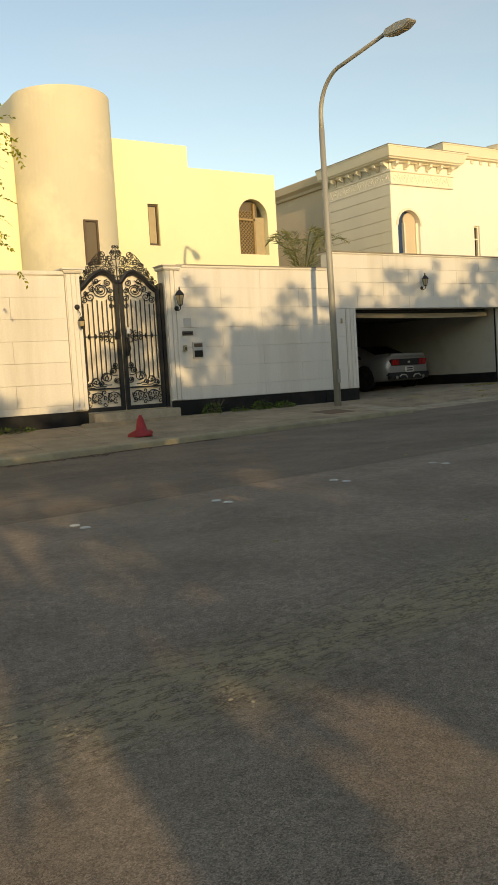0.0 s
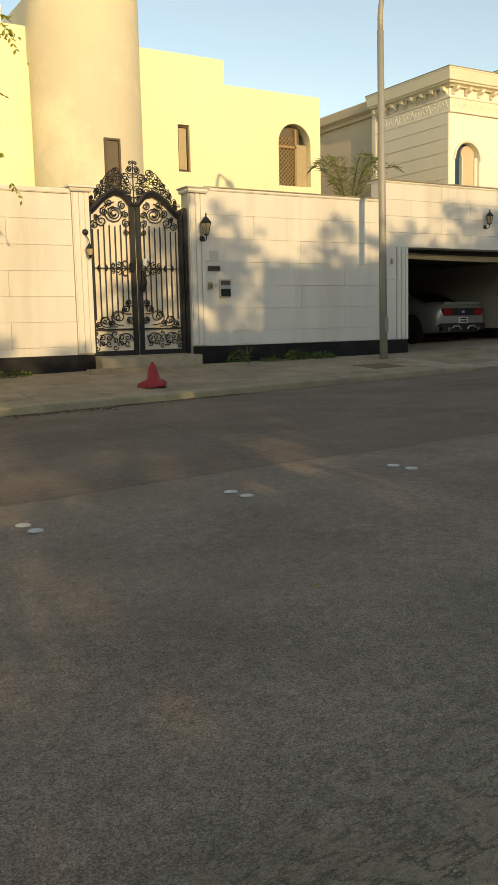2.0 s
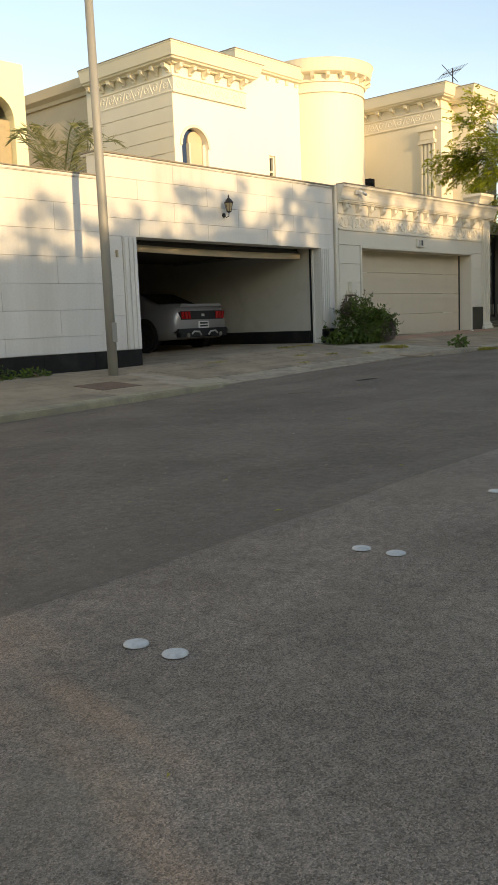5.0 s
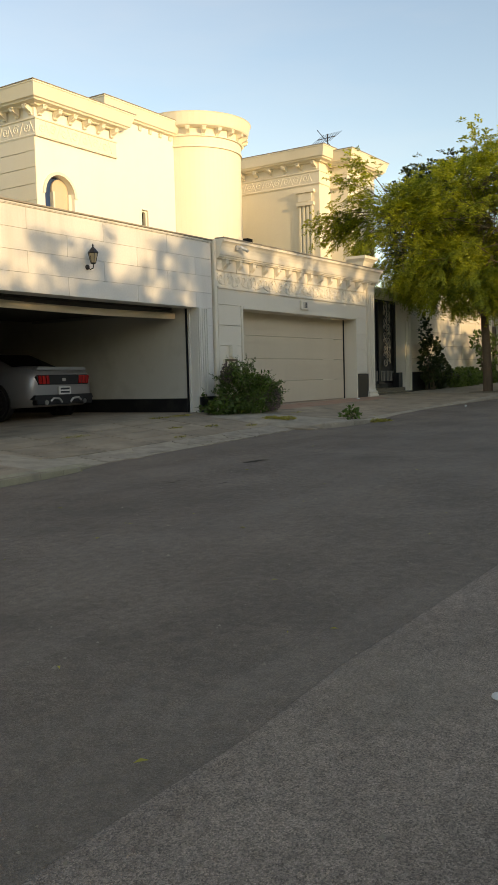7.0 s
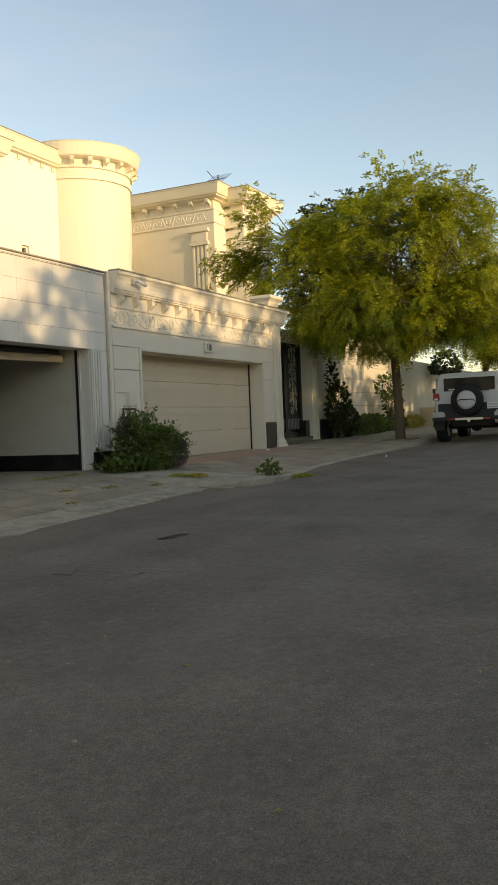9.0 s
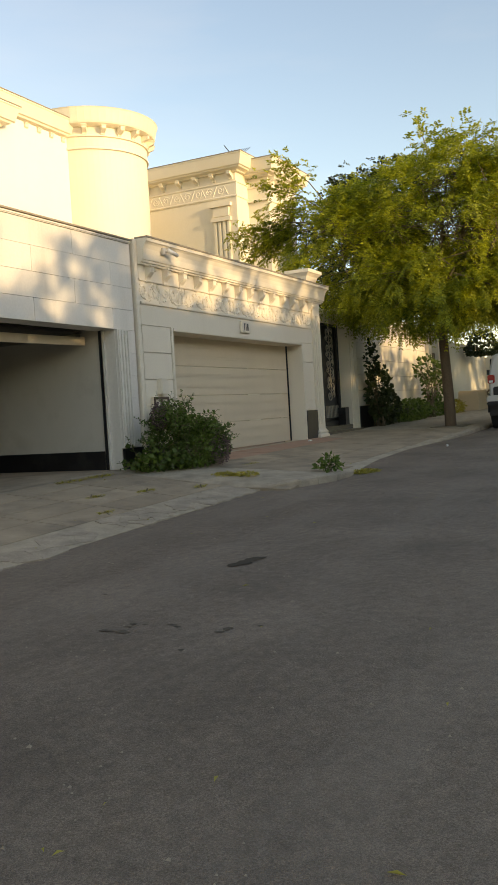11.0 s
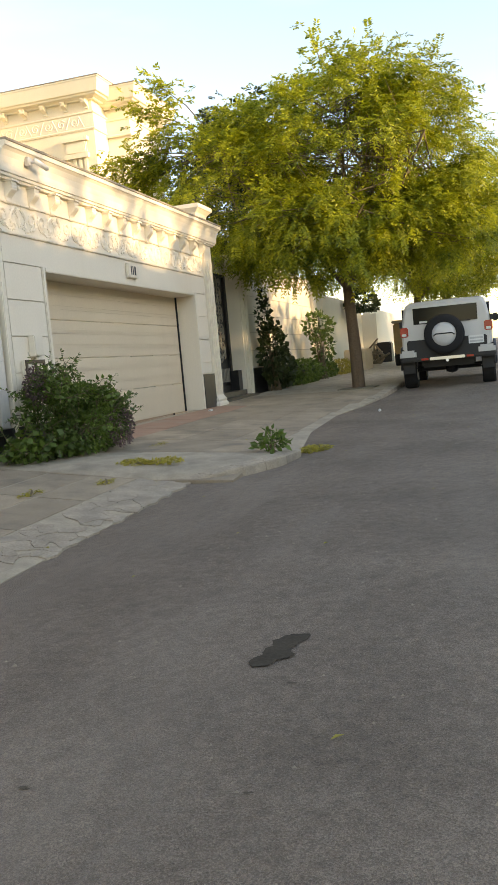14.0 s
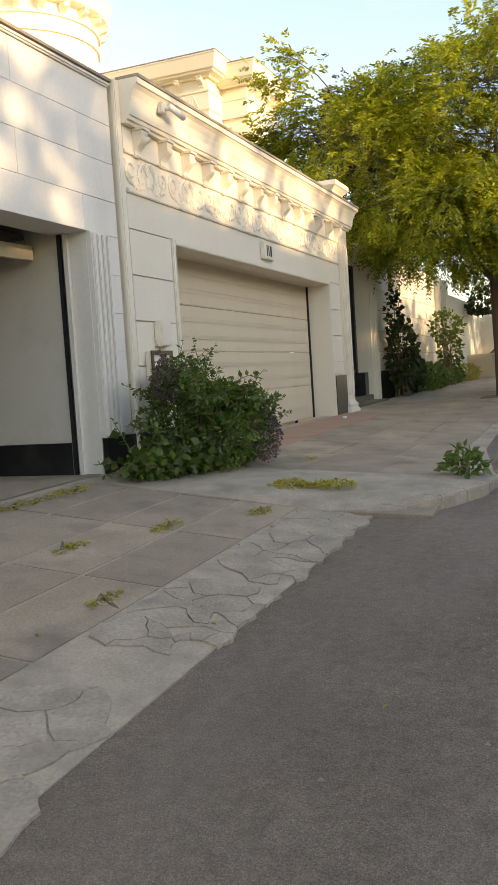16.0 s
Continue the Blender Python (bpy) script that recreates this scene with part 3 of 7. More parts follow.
# ---- carved garage wall ----
CY = 16.25
QX0, QX1, QZ = 20.60, 25.82, 2.82
bm = bmesh.new()
box(bm, 19.64, QX0 - 0.004, CY + 0.028, CY + 0.40, 0.3, 4.10)
box(bm, QX1 + 0.004, 26.92, CY + 0.028, CY + 0.40, 0.3, 4.10)
box(bm, QX0, QX1, CY + 0.028, CY + 0.40, QZ + 0.003, 4.10)
wall_carved = tagged(link("wall_carved", bm, M_CREAM), "cream stone garage wall with carved frieze and brackets", "wall", kind="structure")
for a, b in ((19.72, QX0 - 0.07), (QX1 + 0.07, 26.46)):
    cladding(wall_carved, a, b, 0.8 if a < 20 else 1.43, 2.87, CY, 0.41, 1.5, M_CREAM, rng, gap=0.012)
slab("stone_slab", 26.46 - 19.72, 0.03, 0.31, M_CREAM, wall_carved, ((26.46 + 19.72) / 2, CY, 3.03))
part("edge_moulding", boxed(19.615, 19.70, CY - 0.012, CY + 0.03, 0.5, 4.14, bevel=0.008), M_CREAM, wall_carved)
bm = bmesh.new()
for a, b, c, d in ((QX0 - 0.065, QX0, 0.6, QZ + 0.06), (QX1, QX1 + 0.065, 0.6, QZ + 0.06)):
    box(bm, a, b, CY - 0.02, CY + 0.35, c, d, bevel=0.008)
box(bm, QX0 + 0.001, QX1 - 0.001, CY - 0.02, CY + 0.35, QZ, QZ + 0.06, bevel=0.008)
part("door_surround", bm, M_CREAM, wall_carved)
part("base_course", boxed(QX1 + 0.066, 26.48, CY - 0.03, CY + 0.02, 0.5, 1.425), M_BLACK, wall_carved, "black granite skirting")
part("base_course", boxed(19.63, QX0 - 0.066, CY - 0.03, CY + 0.02, 0.4, 1.05), M_BLACK, wall_carved, "black granite skirting")
# end pilaster with a moulded base, and the cornice
bm = bmesh.new()
box(bm, 26.5, 26.9, CY - 0.03, CY + 0.4, 1.0, 3.78)
for k in range(3):
    box(bm, 26.53 + 0.12 * k, 26.62 + 0.12 * k, CY - 0.05, CY - 0.029, 1.1, 3.5, bevel=0.008)
prof = [(0, 0.75), (0.07, 0.75), (0.07, 0.86), (0.04, 0.9), (0.05, 0.94), (0.02, 0.98), (0, 1.02)]
moulding(bm, [(26.5, CY + 0.4), (26.5, CY - 0.03), (26.9, CY - 0.03), (26.9, CY + 0.4)], prof)
part("pilaster", bm, M_CREAM, wall_carved)
CORN = [(0, 3.775), (0.075, 3.775), (0.08, 3.80), (0.105, 3.805), (0.11, 3.835), (0.125, 3.84), (0.13, 3.87), (0.135, 3.93), (0.15, 4.00), (0.175, 4.06), (0.20, 4.09), (0.215, 4.095), (0.215, 4.145), (0, 4.145)]
LINE = [(19.70, CY + 0.02), (26.92, CY + 0.02), (26.92, CY + 0.40)]
bm = bmesh.new()
moulding(bm, LINE, CORN)
box(bm, 19.702, 26.91, CY + 0.015, CY + 0.40, 3.78, 4.14)
part("cornice", bm, M_CREAM, wall_carved)
bm = bmesh.new()
moulding(bm, LINE, [(0, 4.147), (0.228, 4.147), (0.228, 4.172), (0, 4.172)])
part("capping", bm, M_CAP, wall_carved, "weathered capping")
bm = bmesh.new()
moulding(bm, [(26.45, CY + 0.5), (26.45, CY + 0.08), (26.93, CY + 0.08), (26.93, CY + 0.5)], [(0, 4.15), (0.02, 4.15), (0.03, 4.24), (0.07, 4.36), (0.13, 4.42), (0.15, 4.43), (0.15, 4.50), (0, 4.50)])
box(bm, 26.46, 26.92, CY + 0.09, CY + 0.5, 4.146, 4.495)
part("pier_cap", bm, M_CREAM, wall_carved)
# frieze: carved leaves and scrolls between two fillets
bm = bmesh.new()
box(bm, 19.72, 26.46, CY - 0.012, CY + 0.03, 3.535, 3.565, bevel=0.006)
box(bm, 19.72, 26.46, CY - 0.025, CY + 0.03, 3.185, 3.225, bevel=0.008)
box(bm, 19.72, 26.46, CY + 0.010, CY + 0.03, 3.226, 3.534)
box(bm, 19.72, 26.46, CY - 0.002, CY + 0.03, 3.566, 3.774)
part("frieze", bm, M_CREAM, wall_carved)


def scroll_points(cx, cz, r, turns, a0, hand, y, n=22, inner=0.2):
    out = []
    for k in range(n + 1):
        u = k / n
        a = a0 + hand * turns * 2 * math.pi * u
        rr = r * (1 - (1 - inner) * u)
        out.append((cx + rr * math.cos(a), y, cz + rr * math.sin(a)))
    return out


def band(bm, pts, r0, r1):
    """A carved leaf: a flattened rib with notched side lobes."""
    tube(bm, pts, r0, 6, r1)
    for i in range(1, len(pts) - 1, 2):
        p, q = Vector(pts[i]), Vector(pts[i + 1])
        d = (q - p).normalized()
        side = Vector((-d.z, 0, d.x))
        for hand in (1, -1):
            e = p + side * hand * r0 * 1.9 + d * 0.018
            tube(bm, [p, p.lerp(e, 0.6) + Vector((0, -0.004, 0)), e], r0 * 0.55, 4, 0.004)


n_car = 8
for k in range(n_car):
    bm = bmesh.new()
    w = (26.46 - 19.72) / n_car
    cx = 19.72 + w * (k + 0.5)
    yy = CY + 0.012
    for s2 in (1, -1):
        band(bm, [(cx + s2 * (0.07 + 0.15 * u + 0.05 * math.sin(6.28 * u)), yy, 3.50 - 0.25 * math.sin(1.57 * u) if u < 1 else 3.25) for u in [j / 9 for j in range(10)]], 0.024, 0.012)
        tube(bm, scroll_points(cx + s2 * 0.30, 3.39, 0.105, 1.35, -math.pi / 2, s2, yy, 18, 0.2), 0.021, 6, 0.012)
        band(bm, [(cx + s2 * (0.24 + 0.15 * u), yy, 3.27 + 0.22 * u * u) for u in [j / 7 for j in range(8)]], 0.018, 0.010)
        tube(bm, scroll_points(cx + s2 * 0.10, 3.30, 0.05, 1.2, math.pi, -s2, yy, 12, 0.2), 0.014, 5, 0.009)
    for j in range(5):
        a = (j - 2) * 0.42
        tube(bm, [(cx, yy, 3.40), (cx + 0.05 * math.sin(a), yy - 0.006, 3.40 + 0.06 * math.cos(a)), (cx + 0.09 * math.sin(a), yy, 3.40 + 0.115 * math.cos(a))], 0.016, 5, 0.008)
    tube(bm, [(cx - 0.045, yy, 3.395), (cx - 0.02, yy, 3.33), (cx, yy, 3.29), (cx + 0.02, yy, 3.33), (cx + 0.045, yy, 3.395)], 0.014, 5)
    part("carved_scroll", bm, M_CREAM, wall_carved)


def bracket_mesh(name, w, d, h, material):
    """A scrolled stone bracket hanging below a cornice; its back is at y = 0 and its top at z = 0."""
    bm = bmesh.new()
    prof = [(0, 0), (-d, 0), (-d, -h * 0.12), (-d * 0.96, -h * 0.2)]
    for k in range(9):
        u = k / 8
        prof.append((-d * (0.98 - 0.74 * u + 0.16 * math.sin(2 * math.pi * u)), -h * (0.2 + 0.72 * u)))
    prof += [(-d * 0.14, -h), (0, -h)]
    prism(bm, prof, "x", -w / 2, w / 2)
    box(bm, -w / 2 - 0.015, w / 2 + 0.015, -d - 0.02, 0, 0.001, h * 0.1)
    me = bpy.data.meshes.new(name)
    bmesh.ops.recalc_face_normals(bm, faces=bm.faces[:])
    bm.to_mesh(me)
    bm.free()
    me.materials.append(material)
    return me


BRK = bracket_mesh("bracket", 0.11, 0.105, 0.225, M_CREAM)
for k in range(14):
    ob = new("bracket", BRK)
    ob.parent = wall_carved
    ob.location = (19.95 + (26.36 - 19.95) * k / 13, CY + 0.0, 3.752)

BOSS = bmesh.new()
bmesh.ops.create_uvsphere(BOSS, u_segments=8, v_segments=6, radius=0.03)
BOSS_ME = bpy.data.meshes.new("boss")
BOSS.to_mesh(BOSS_ME)
BOSS.free()
BOSS_ME.materials.append(M_CREAM)
for k in range(0, 13, 2):
    ob = new("boss", BOSS_ME)
    ob.parent = wall_carved
    ob.location = (19.95 + (26.36 - 19.95) * (k + 0.42) / 13, CY - 0.022, 3.73)

# sectional door of the carved garage
door2 = tagged(empty("garage_door", (QX0, CY + 0.36, 0.8)), "closed cream sectional garage door with ribbed panels", "garage door")
for k in range(4):
    bm = bmesh.new()
    z0, z1 = 0.005 + 0.505 * k, 0.50 + 0.505 * k
    box(bm, 0.01, QX1 - QX0 - 0.01, 0, 0.05, z0, z1, bevel=0.008)
    for j in range(2):
        zz = z0 + 0.13 + 0.19 * j
        box(bm, 0.02, QX1 - QX0 - 0.03, -0.005, 0.001, zz, zz + 0.03, bevel=0.004)
        box(bm, 0.02, QX1 - QX0 - 0.03, -0.004, 0.001, zz + 0.05, zz + 0.062)
    part("door_panel", bm, M_DOOR, door2)
part("weather_strip", boxed(QX1 - QX0 - 0.02, QX1 - QX0 - 0.004, -0.03, 0.0, 0, 2.02), M_TRIM, door2)

# ---- side gate and the wall beyond ----
WY3 = 16.62
bm = bmesh.new()
box(bm, 26.92, 27.5, 16.95, 17.25, 0.5, 3.9)
box(bm, 29.86, 30.2, WY3, 17.3, 0.5, 4.0)
wall_far = tagged(link("wall_east", bm, M_CREAM), "cream stone street wall with black skirting", "wall", kind="structure")
part("wall_body", boxed(30.2, 37.3, WY3 + 0.03, WY3 + 0.3, 0.5, 3.95), M_CREAMJ, wall_far)
cladding(wall_far, 30.2, 37.3, 1.45, 3.95, WY3, 0.42, 1.5, M_CREAM, rng, gap=0.01)
part("base_course", boxed(30.21, 37.3, WY3 - 0.03, WY3 + 0.02, 0.5, 1.44), M_BLACK, wall_far, "black granite skirting")
pilaster(wall_far, 29.9, 30.2, 0.6, 3.95, WY3 - 0.03, M_CREAM, 2)
part("base_course", boxed(29.6, 29.88, WY3 + 0.1, WY3 + 0.3, 0.6, 1.44), M_BLACK, wall_far, "black granite skirting")
part("gate_lintel", boxed(26.93, 29.9, 16.90, 17.25, 3.55, 3.9, bevel=0.01), M_CREAM, wall_far)
for k in range(2):
    tagged(link("step", boxed(27.2, 29.88, 16.35 + 0.28 * k, 17.4, 0.6, 0.90 + 0.1 * k, bevel=0.01), M_BLACK), "dark granite step below the side gate", "step", group="gate steps", kind="structure")
bm = bmesh.new()
box(bm, 37.3, 37.7, WY3 - 0.1, WY3 + 0.3, 0.6, 3.95)
box(bm, 38.6, 39.0, WY3 - 0.1, WY3 + 0.3, 0.6, 3.95)
box(bm, 39.0, 47.0, WY3, WY3 + 0.3, 0.6, 3.6)
box(bm, 47.0, 47.5, WY3 - 0.6, WY3 + 0.3, 0.6, 3.2)
box(bm, 47.5, 75.0, WY3 - 0.3, WY3, 0.6, 3.5)
tagged(link("wall_far", bm, M_CREAM2), "sunlit cream walls further along the street", "wall", kind="structure")
part("door_panel", boxed(37.71, 38.59, WY3 + 0.02, WY3 + 0.08, 0.9, 3.1), M_BROWN, wall_far, "brown metal side door")

# ---- houses ----
def house(name, label):
    return tagged(empty(name), label, "house")


def arch_outline(x0, x1, z0, z1, n=14):
    r = (x1 - x0) / 2
    pts = [(x0, z0), (x1, z0)]
    for k in range(n + 1):
        a = math.pi * k / n
        pts.append(((x0 + x1) / 2 + r * math.cos(a), z1 - r + r * math.sin(a)))
    return pts


def front_wall(bm, x0, x1, y, t, z0, z1, holes):
    """A wall towards -y with holes (outlines of x, z) cut right through."""
    from_y, to_y = y, y + t
    outer = [(x0, z0), (x1, z0), (x1, z1), (x0, z1)]
    for yy in (from_y, to_y):
        edges = []
        for loop in [outer] + holes:
            vs = [bm.verts.new((a, yy, b)) for a, b in loop]
            edges += [bm.edges.new((vs[k], vs[(k + 1) % len(vs)])) for k in range(len(vs))]
        bmesh.ops.triangle_fill(bm, edges=edges, use_beauty=True, use_dissolve=False)
    for loop in [outer] + holes:
        for k in range(len(loop)):
            a, b = loop[k], loop[(k + 1) % len(loop)]
            bm.faces.new([bm.verts.new(p) for p in ((a[0], from_y, a[1]), (b[0], from_y, b[1]), (b[0], to_y, b[1]), (a[0], to_y, a[1]))])


# first house: plain cream render with a round stair tower
H1Y = 25.0
h1 = house("house", "cream rendered villa with a round beige stair tower and arched window")
bm = bmesh.new()
slitA = [(12.98, 5.64), (13.36, 5.64), (13.36, 6.94), (12.98, 6.94)]
archA = arch_outline(16.38, 17.56, 5.46, 7.32)
front_wall(bm, 11.2, 14.53, H1Y, 0.35, 0, 8.86, [slitA])
part("wall", bm, M_YELLOW, h1)
bm = bmesh.new()
front_wall(bm, 14.53, 17.93, H1Y, 0.35, 0, 8.18, [archA])
part("wall", bm, M_YELLOW, h1)
part("wall", boxed(8.12, 8.9, H1Y - 0.05, H1Y + 0.3, 0, 8.93), M_YELLOW, h1)
part("wall", boxed(-8, 8.118, H1Y - 0.05, H1Y + 0.3, 0, 9.36), M_YELLOW, h1)
part("wall", boxed(17.60, 17.93, H1Y + 0.36, 36, 0, 8.18), M_YELLOW, h1)
part("parapet", boxed(14.2, 14.53, H1Y + 0.36, 36, 7.9, 8.86), M_YELLOW, h1)
part("roof", boxed(-8, 17.6, H1Y + 0.36, 36, 7.6, 7.9), M_BEIGE, h1)
# Room shade behind the windows, painted as a near-black wall.
part("inner_wall", boxed(11.8, 17.55, H1Y + 1.2, H1Y + 1.4, 0, 7.5), M_SHADEIN, h1)
bm = bmesh.new()
lathe(bm, [(1.42, 0), (1.42, 9.60), (1.40, 9.64), (1.25, 9.64), (1.25, 8.5)], (10.12, 24.55, 0), 64)
part("stair_tower", bm, M_CYL, h1, "round beige tower with patched peeling render", smooth=False)
part("tower_annex", boxed(8.71, 10.1, 24.56, 29.5, 8.0, 9.60), M_CYL, h1)
win = part("window", boxed(13.0, 13.34, H1Y + 0.13, H1Y + 0.17, 5.66, 6.92), M_GLASS, h1)
bm = bmesh.new()
for a in ((12.98, 13.03, 5.64, 6.94), (13.31, 13.36, 5.64, 6.94), (13.03, 13.31, 5.64, 5.70), (13.03, 13.31, 6.88, 6.94)):
    box(bm, a[0], a[1], H1Y + 0.08, H1Y + 0.2, a[2], a[3])
part("window_frame", bm, M_BROWN, win)
part("blind", boxed(13.05, 13.29, H1Y + 0.10, H1Y + 0.12, 5.72, 6.86), M_TAN, win)
# tower slit
bm = bmesh.new()
box(bm, 10.02, 10.34, 23.12, 23.5, 4.7, 5.90)
wt = part("window", bm, M_BRONZEG, h1)
bm = bmesh.new()
for a in ((9.97, 10.02, 4.7, 5.95), (10.34, 10.39, 4.7, 5.95), (10.02, 10.34, 5.90, 5.95)):
    box(bm, a[0], a[1], 23.06, 23.6, a[2], a[3])
part("window_frame", bm, M_BROWN, wt)
# arched window with a wooden lattice
aw = part("window", boxed(16.40, 17.3, H1Y + 0.27, H1Y + 0.30, 5.48, 7.28), M_BRONZEG, h1)
bm = bmesh.new()
for k in range(26):
    for s in (1, -1):
        c = 4.6 + 0.13 * k
        a, b = (16.42, c), (17.12, c + s * 0.7)
        tube(bm, [(a[0], H1Y + 0.2, a[1] if s > 0 else a[1] + 0.7), (b[0], H1Y + 0.2, b[1] if s > 0 else b[1] + 0.7)], 0.012, 4)
geom = bm.verts[:] + bm.edges[:] + bm.faces[:]
bmesh.ops.bisect_plane(bm, geom=geom, plane_co=(0, 0, 5.47), plane_no=(0, 0, -1), clear_outer=True)
geom = bm.verts[:] + bm.edges[:] + bm.faces[:]
bmesh.ops.bisect_plane(bm, geom=geom, plane_co=(0, 0, 6.95), plane_no=(0, 0, 1), clear_outer=True)
part("lattice", bm, M_WOOD, aw, "brown wooden lattice screen")
bm = bmesh.new()
for a in ((16.40, 16.47, 5.47, 7.0), (17.08, 17.15, 5.47, 7.2), (16.40, 17.15, 6.62, 6.69)):
    box(bm, a[0], a[1], H1Y + 0.16, H1Y + 0.25, a[2], a[3])
part("window_frame", bm, M_WOOD, aw)
bm = bmesh.new()
box(bm, 17.16, 17.54, H1Y + 0.2, H1Y + 0.26, 5.48, 6.75)
part("shutter", bm, M_TAN, aw)

# second house: cream stone with bracketed cornice and round bay
H2X, H2Y = 21.75, 23.3
h2 = house("house", "cream stone villa with bracketed cornice and a round bay")
archB = arch_outline(22.02, 23.10, 5.2, 6.92)
slitB = [(25.92, 5.3), (26.22, 5.3), (26.22, 6.52), (25.92, 6.52)]
bm = bmesh.new()
front_wall(bm, H2X, 28.2, H2Y + 0.03, 0.4, 0, 8.95, [archB, slitB])
part("wall", bm, M_SUNFRONT, h2)
part("wall", boxed(H2X + 0.03, H2X + 0.35, H2Y + 0.44, 27.0, 0, 8.95), M_CREAM2, h2)
part("parapet", boxed(25.0, 28.2, H2Y + 0.2, H2Y + 0.6, 8.96, 9.3), M_CREAM2, h2)
part("wall", boxed(H2X + 0.2, H2X + 0.5, 27.0, 40, 0, 8.9), M_BEIGE, h2, "plain beige rendered side wall")
part("corner_strip", boxed(H2X - 0.06, H2X + 0.3, 26.9, 27.1, 0, 8.95), M_CREAM2, h2)
part("roof", boxed(H2X + 0.36, 31, H2Y + 0.61, 38, 8.6, 8.9), M_BEIGE, h2)
# Near-black wall gives the rooms behind the windows their shade.
part("inner_wall", boxed(H2X + 0.5, 28.0, H2Y + 1.3, H2Y + 1.5, 0, 8.4), M_SHADEIN, h2)
HC = [(0, -0.44), (0.10, -0.44), (0.12, -0.41), (0.26, -0.37), (0.28, -0.33), (0.33, -0.31), (0.42, -0.02), (0.44, 0), (0.44, 0.03), (0, 0.03)]


def house_cornice(parent, path, top, frieze=True, back=0.4):
    bm = bmesh.new()
    moulding(bm, path, [(o, top + z) for o, z in HC])
    part("cornice", bm, M_CREAM2, parent)
    bm = bmesh.new()
    moulding(bm, path, [(0, top + 0.033), (0.455, top + 0.033), (0.455, top + 0.055), (0, top + 0.055)])
    part("capping", bm, M_CAP, parent)
    bm = bmesh.new()
    moulding(bm, path, [(0, top - 1.20), (0.03, top - 1.20), (0.04, top - 1.16), (0.02, top - 1.14), (0.02, top - 0.78), (0.05, top - 0.76), (0.05, top - 0.73), (0, top - 0.71)])
    part("frieze", bm, M_CREAM2, parent)
    for p, q in zip(path, path[1:]):
        p, q = Vector(p), Vector(q)
        L = (q - p).length
        if L < 1:
            continue
        dd = (q - p) / L
        nn = Vector((dd.y, -dd.x)) * 0.02
        bm = bmesh.new()
        for k in range(int(L / 0.4)):
            m = p + dd * (0.2 + 0.4 * k) + nn
            h = 1 if k % 2 else -1
            pts = [(m.x + dd.x * a_, m.y + dd.y * a_, top - 0.96 + c_) for a_, _, c_ in scroll_points(0, 0, 0.13, 1.4, 0.5, h, 0, 12)]
            tube(bm, pts, 0.013, 4)
            tube(bm, [(m.x + dd.x * a_, m.y + dd.y * a_, top - 0.96 + h * c_) for a_, c_ in ((0.13, -0.15), (0.2, 0.0), (0.27, 0.15))], 0.013, 4)
        part("carved_scroll", bm, M_CREAM2, parent)


HB = bracket_mesh("bracket", 0.12, 0.22, 0.21, M_CREAM2)


def bracket_row(parent, a, b, z, step=0.52, inset=0.15):
    a, b = Vector(a), Vector(b)
    L = (b - a).length
    n = max(1, round((L - 2 * inset) / step))
    d = (b - a).normalized()
    ang = math.degrees(math.atan2(d.y, d.x))
    for k in range(n + 1):
        p = a + d * (inset + (L - 2 * inset) * k / n)
        ob = new("bracket", HB)
        ob.parent = parent
        ob.matrix_basis = pose(p.x, p.y, z, 0, 0, ang)


house_cornice(h2, [(H2X, 27.0), (H2X, H2Y), (24.8, H2Y), (24.8, H2Y + 0.5)], 8.99)
bracket_row(h2, (H2X, 27.0), (H2X, H2Y), 8.54)
bracket_row(h2, (H2X, H2Y), (24.8, H2Y), 8.54)
house_cornice(h2, [(24.6, 24.2), (24.6, H2Y + 0.2), (28.0, H2Y + 0.2)], 9.36)
bracket_row(h2, (25.3, H2Y + 0.2), (28.0, H2Y + 0.2), 8.91)
bm = bmesh.new()
moulding(bm, [(H2X + 0.2, 40), (H2X + 0.2, 27.0)], [(0, 8.5), (0.1, 8.5), (0.14, 8.6), (0.3, 8.7), (0.35, 8.98), (0, 8.98)])
part("eaves_moulding", bm, M_BEIGE, h2)
for k in range(9):
    z1 = 7.84 - 0.42 * k
    for (a, b) in ((H2Y + 0.034, 26.88),):
        bm = bmesh.new()
        box(bm, H2X - 0.02, H2X + 0.026, a, b, z1 - 0.405, z1, bevel=0.004)
        part("stone_slab", bm, M_CREAM2, h2)
RB = (29.1, 23.75)
bm = bmesh.new()
lathe(bm, [(1.60, 0), (1.60, 8.95)], (*RB, 0), 64)
part("round_bay", bm, M_CREAM2, h2)
bm = bmesh.new()
lathe(bm, [(1.6, 8.654), (1.65, 8.654), (1.65, 8.698), (1.62, 8.713), (1.62, 8.964), (1.67, 8.979), (1.67, 9.009), (1.64, 9.024), (1.64, 9.216), (1.74, 9.231), (1.84, 9.275), (1.86, 9.32), (1.94, 9.63), (1.96, 9.66), (1.7, 9.66), (1.7, 9.32)], (*RB, 0), 64)
part("cornice", bm, M_CREAM2, h2)
for k in range(22):
    a = 2 * math.pi * k / 22
    ob = new("bracket", HB)
    ob.parent = h2
    ob.matrix_basis = pose(RB[0] + 1.63 * math.cos(a), RB[1] + 1.63 * math.sin(a), 9.215, 0, 0, math.degrees(a) + 90)
part("bay_window", boxed(30.1, 30.4, 22.3, 22.7, 4.9, 6.05), M_GLASS, h2)
aw = part("window", boxed(22.04, 23.08, H2Y + 0.26, H2Y + 0.30, 5.22, 6.9), M_BLUEG, h2)
bm = bmesh.new()
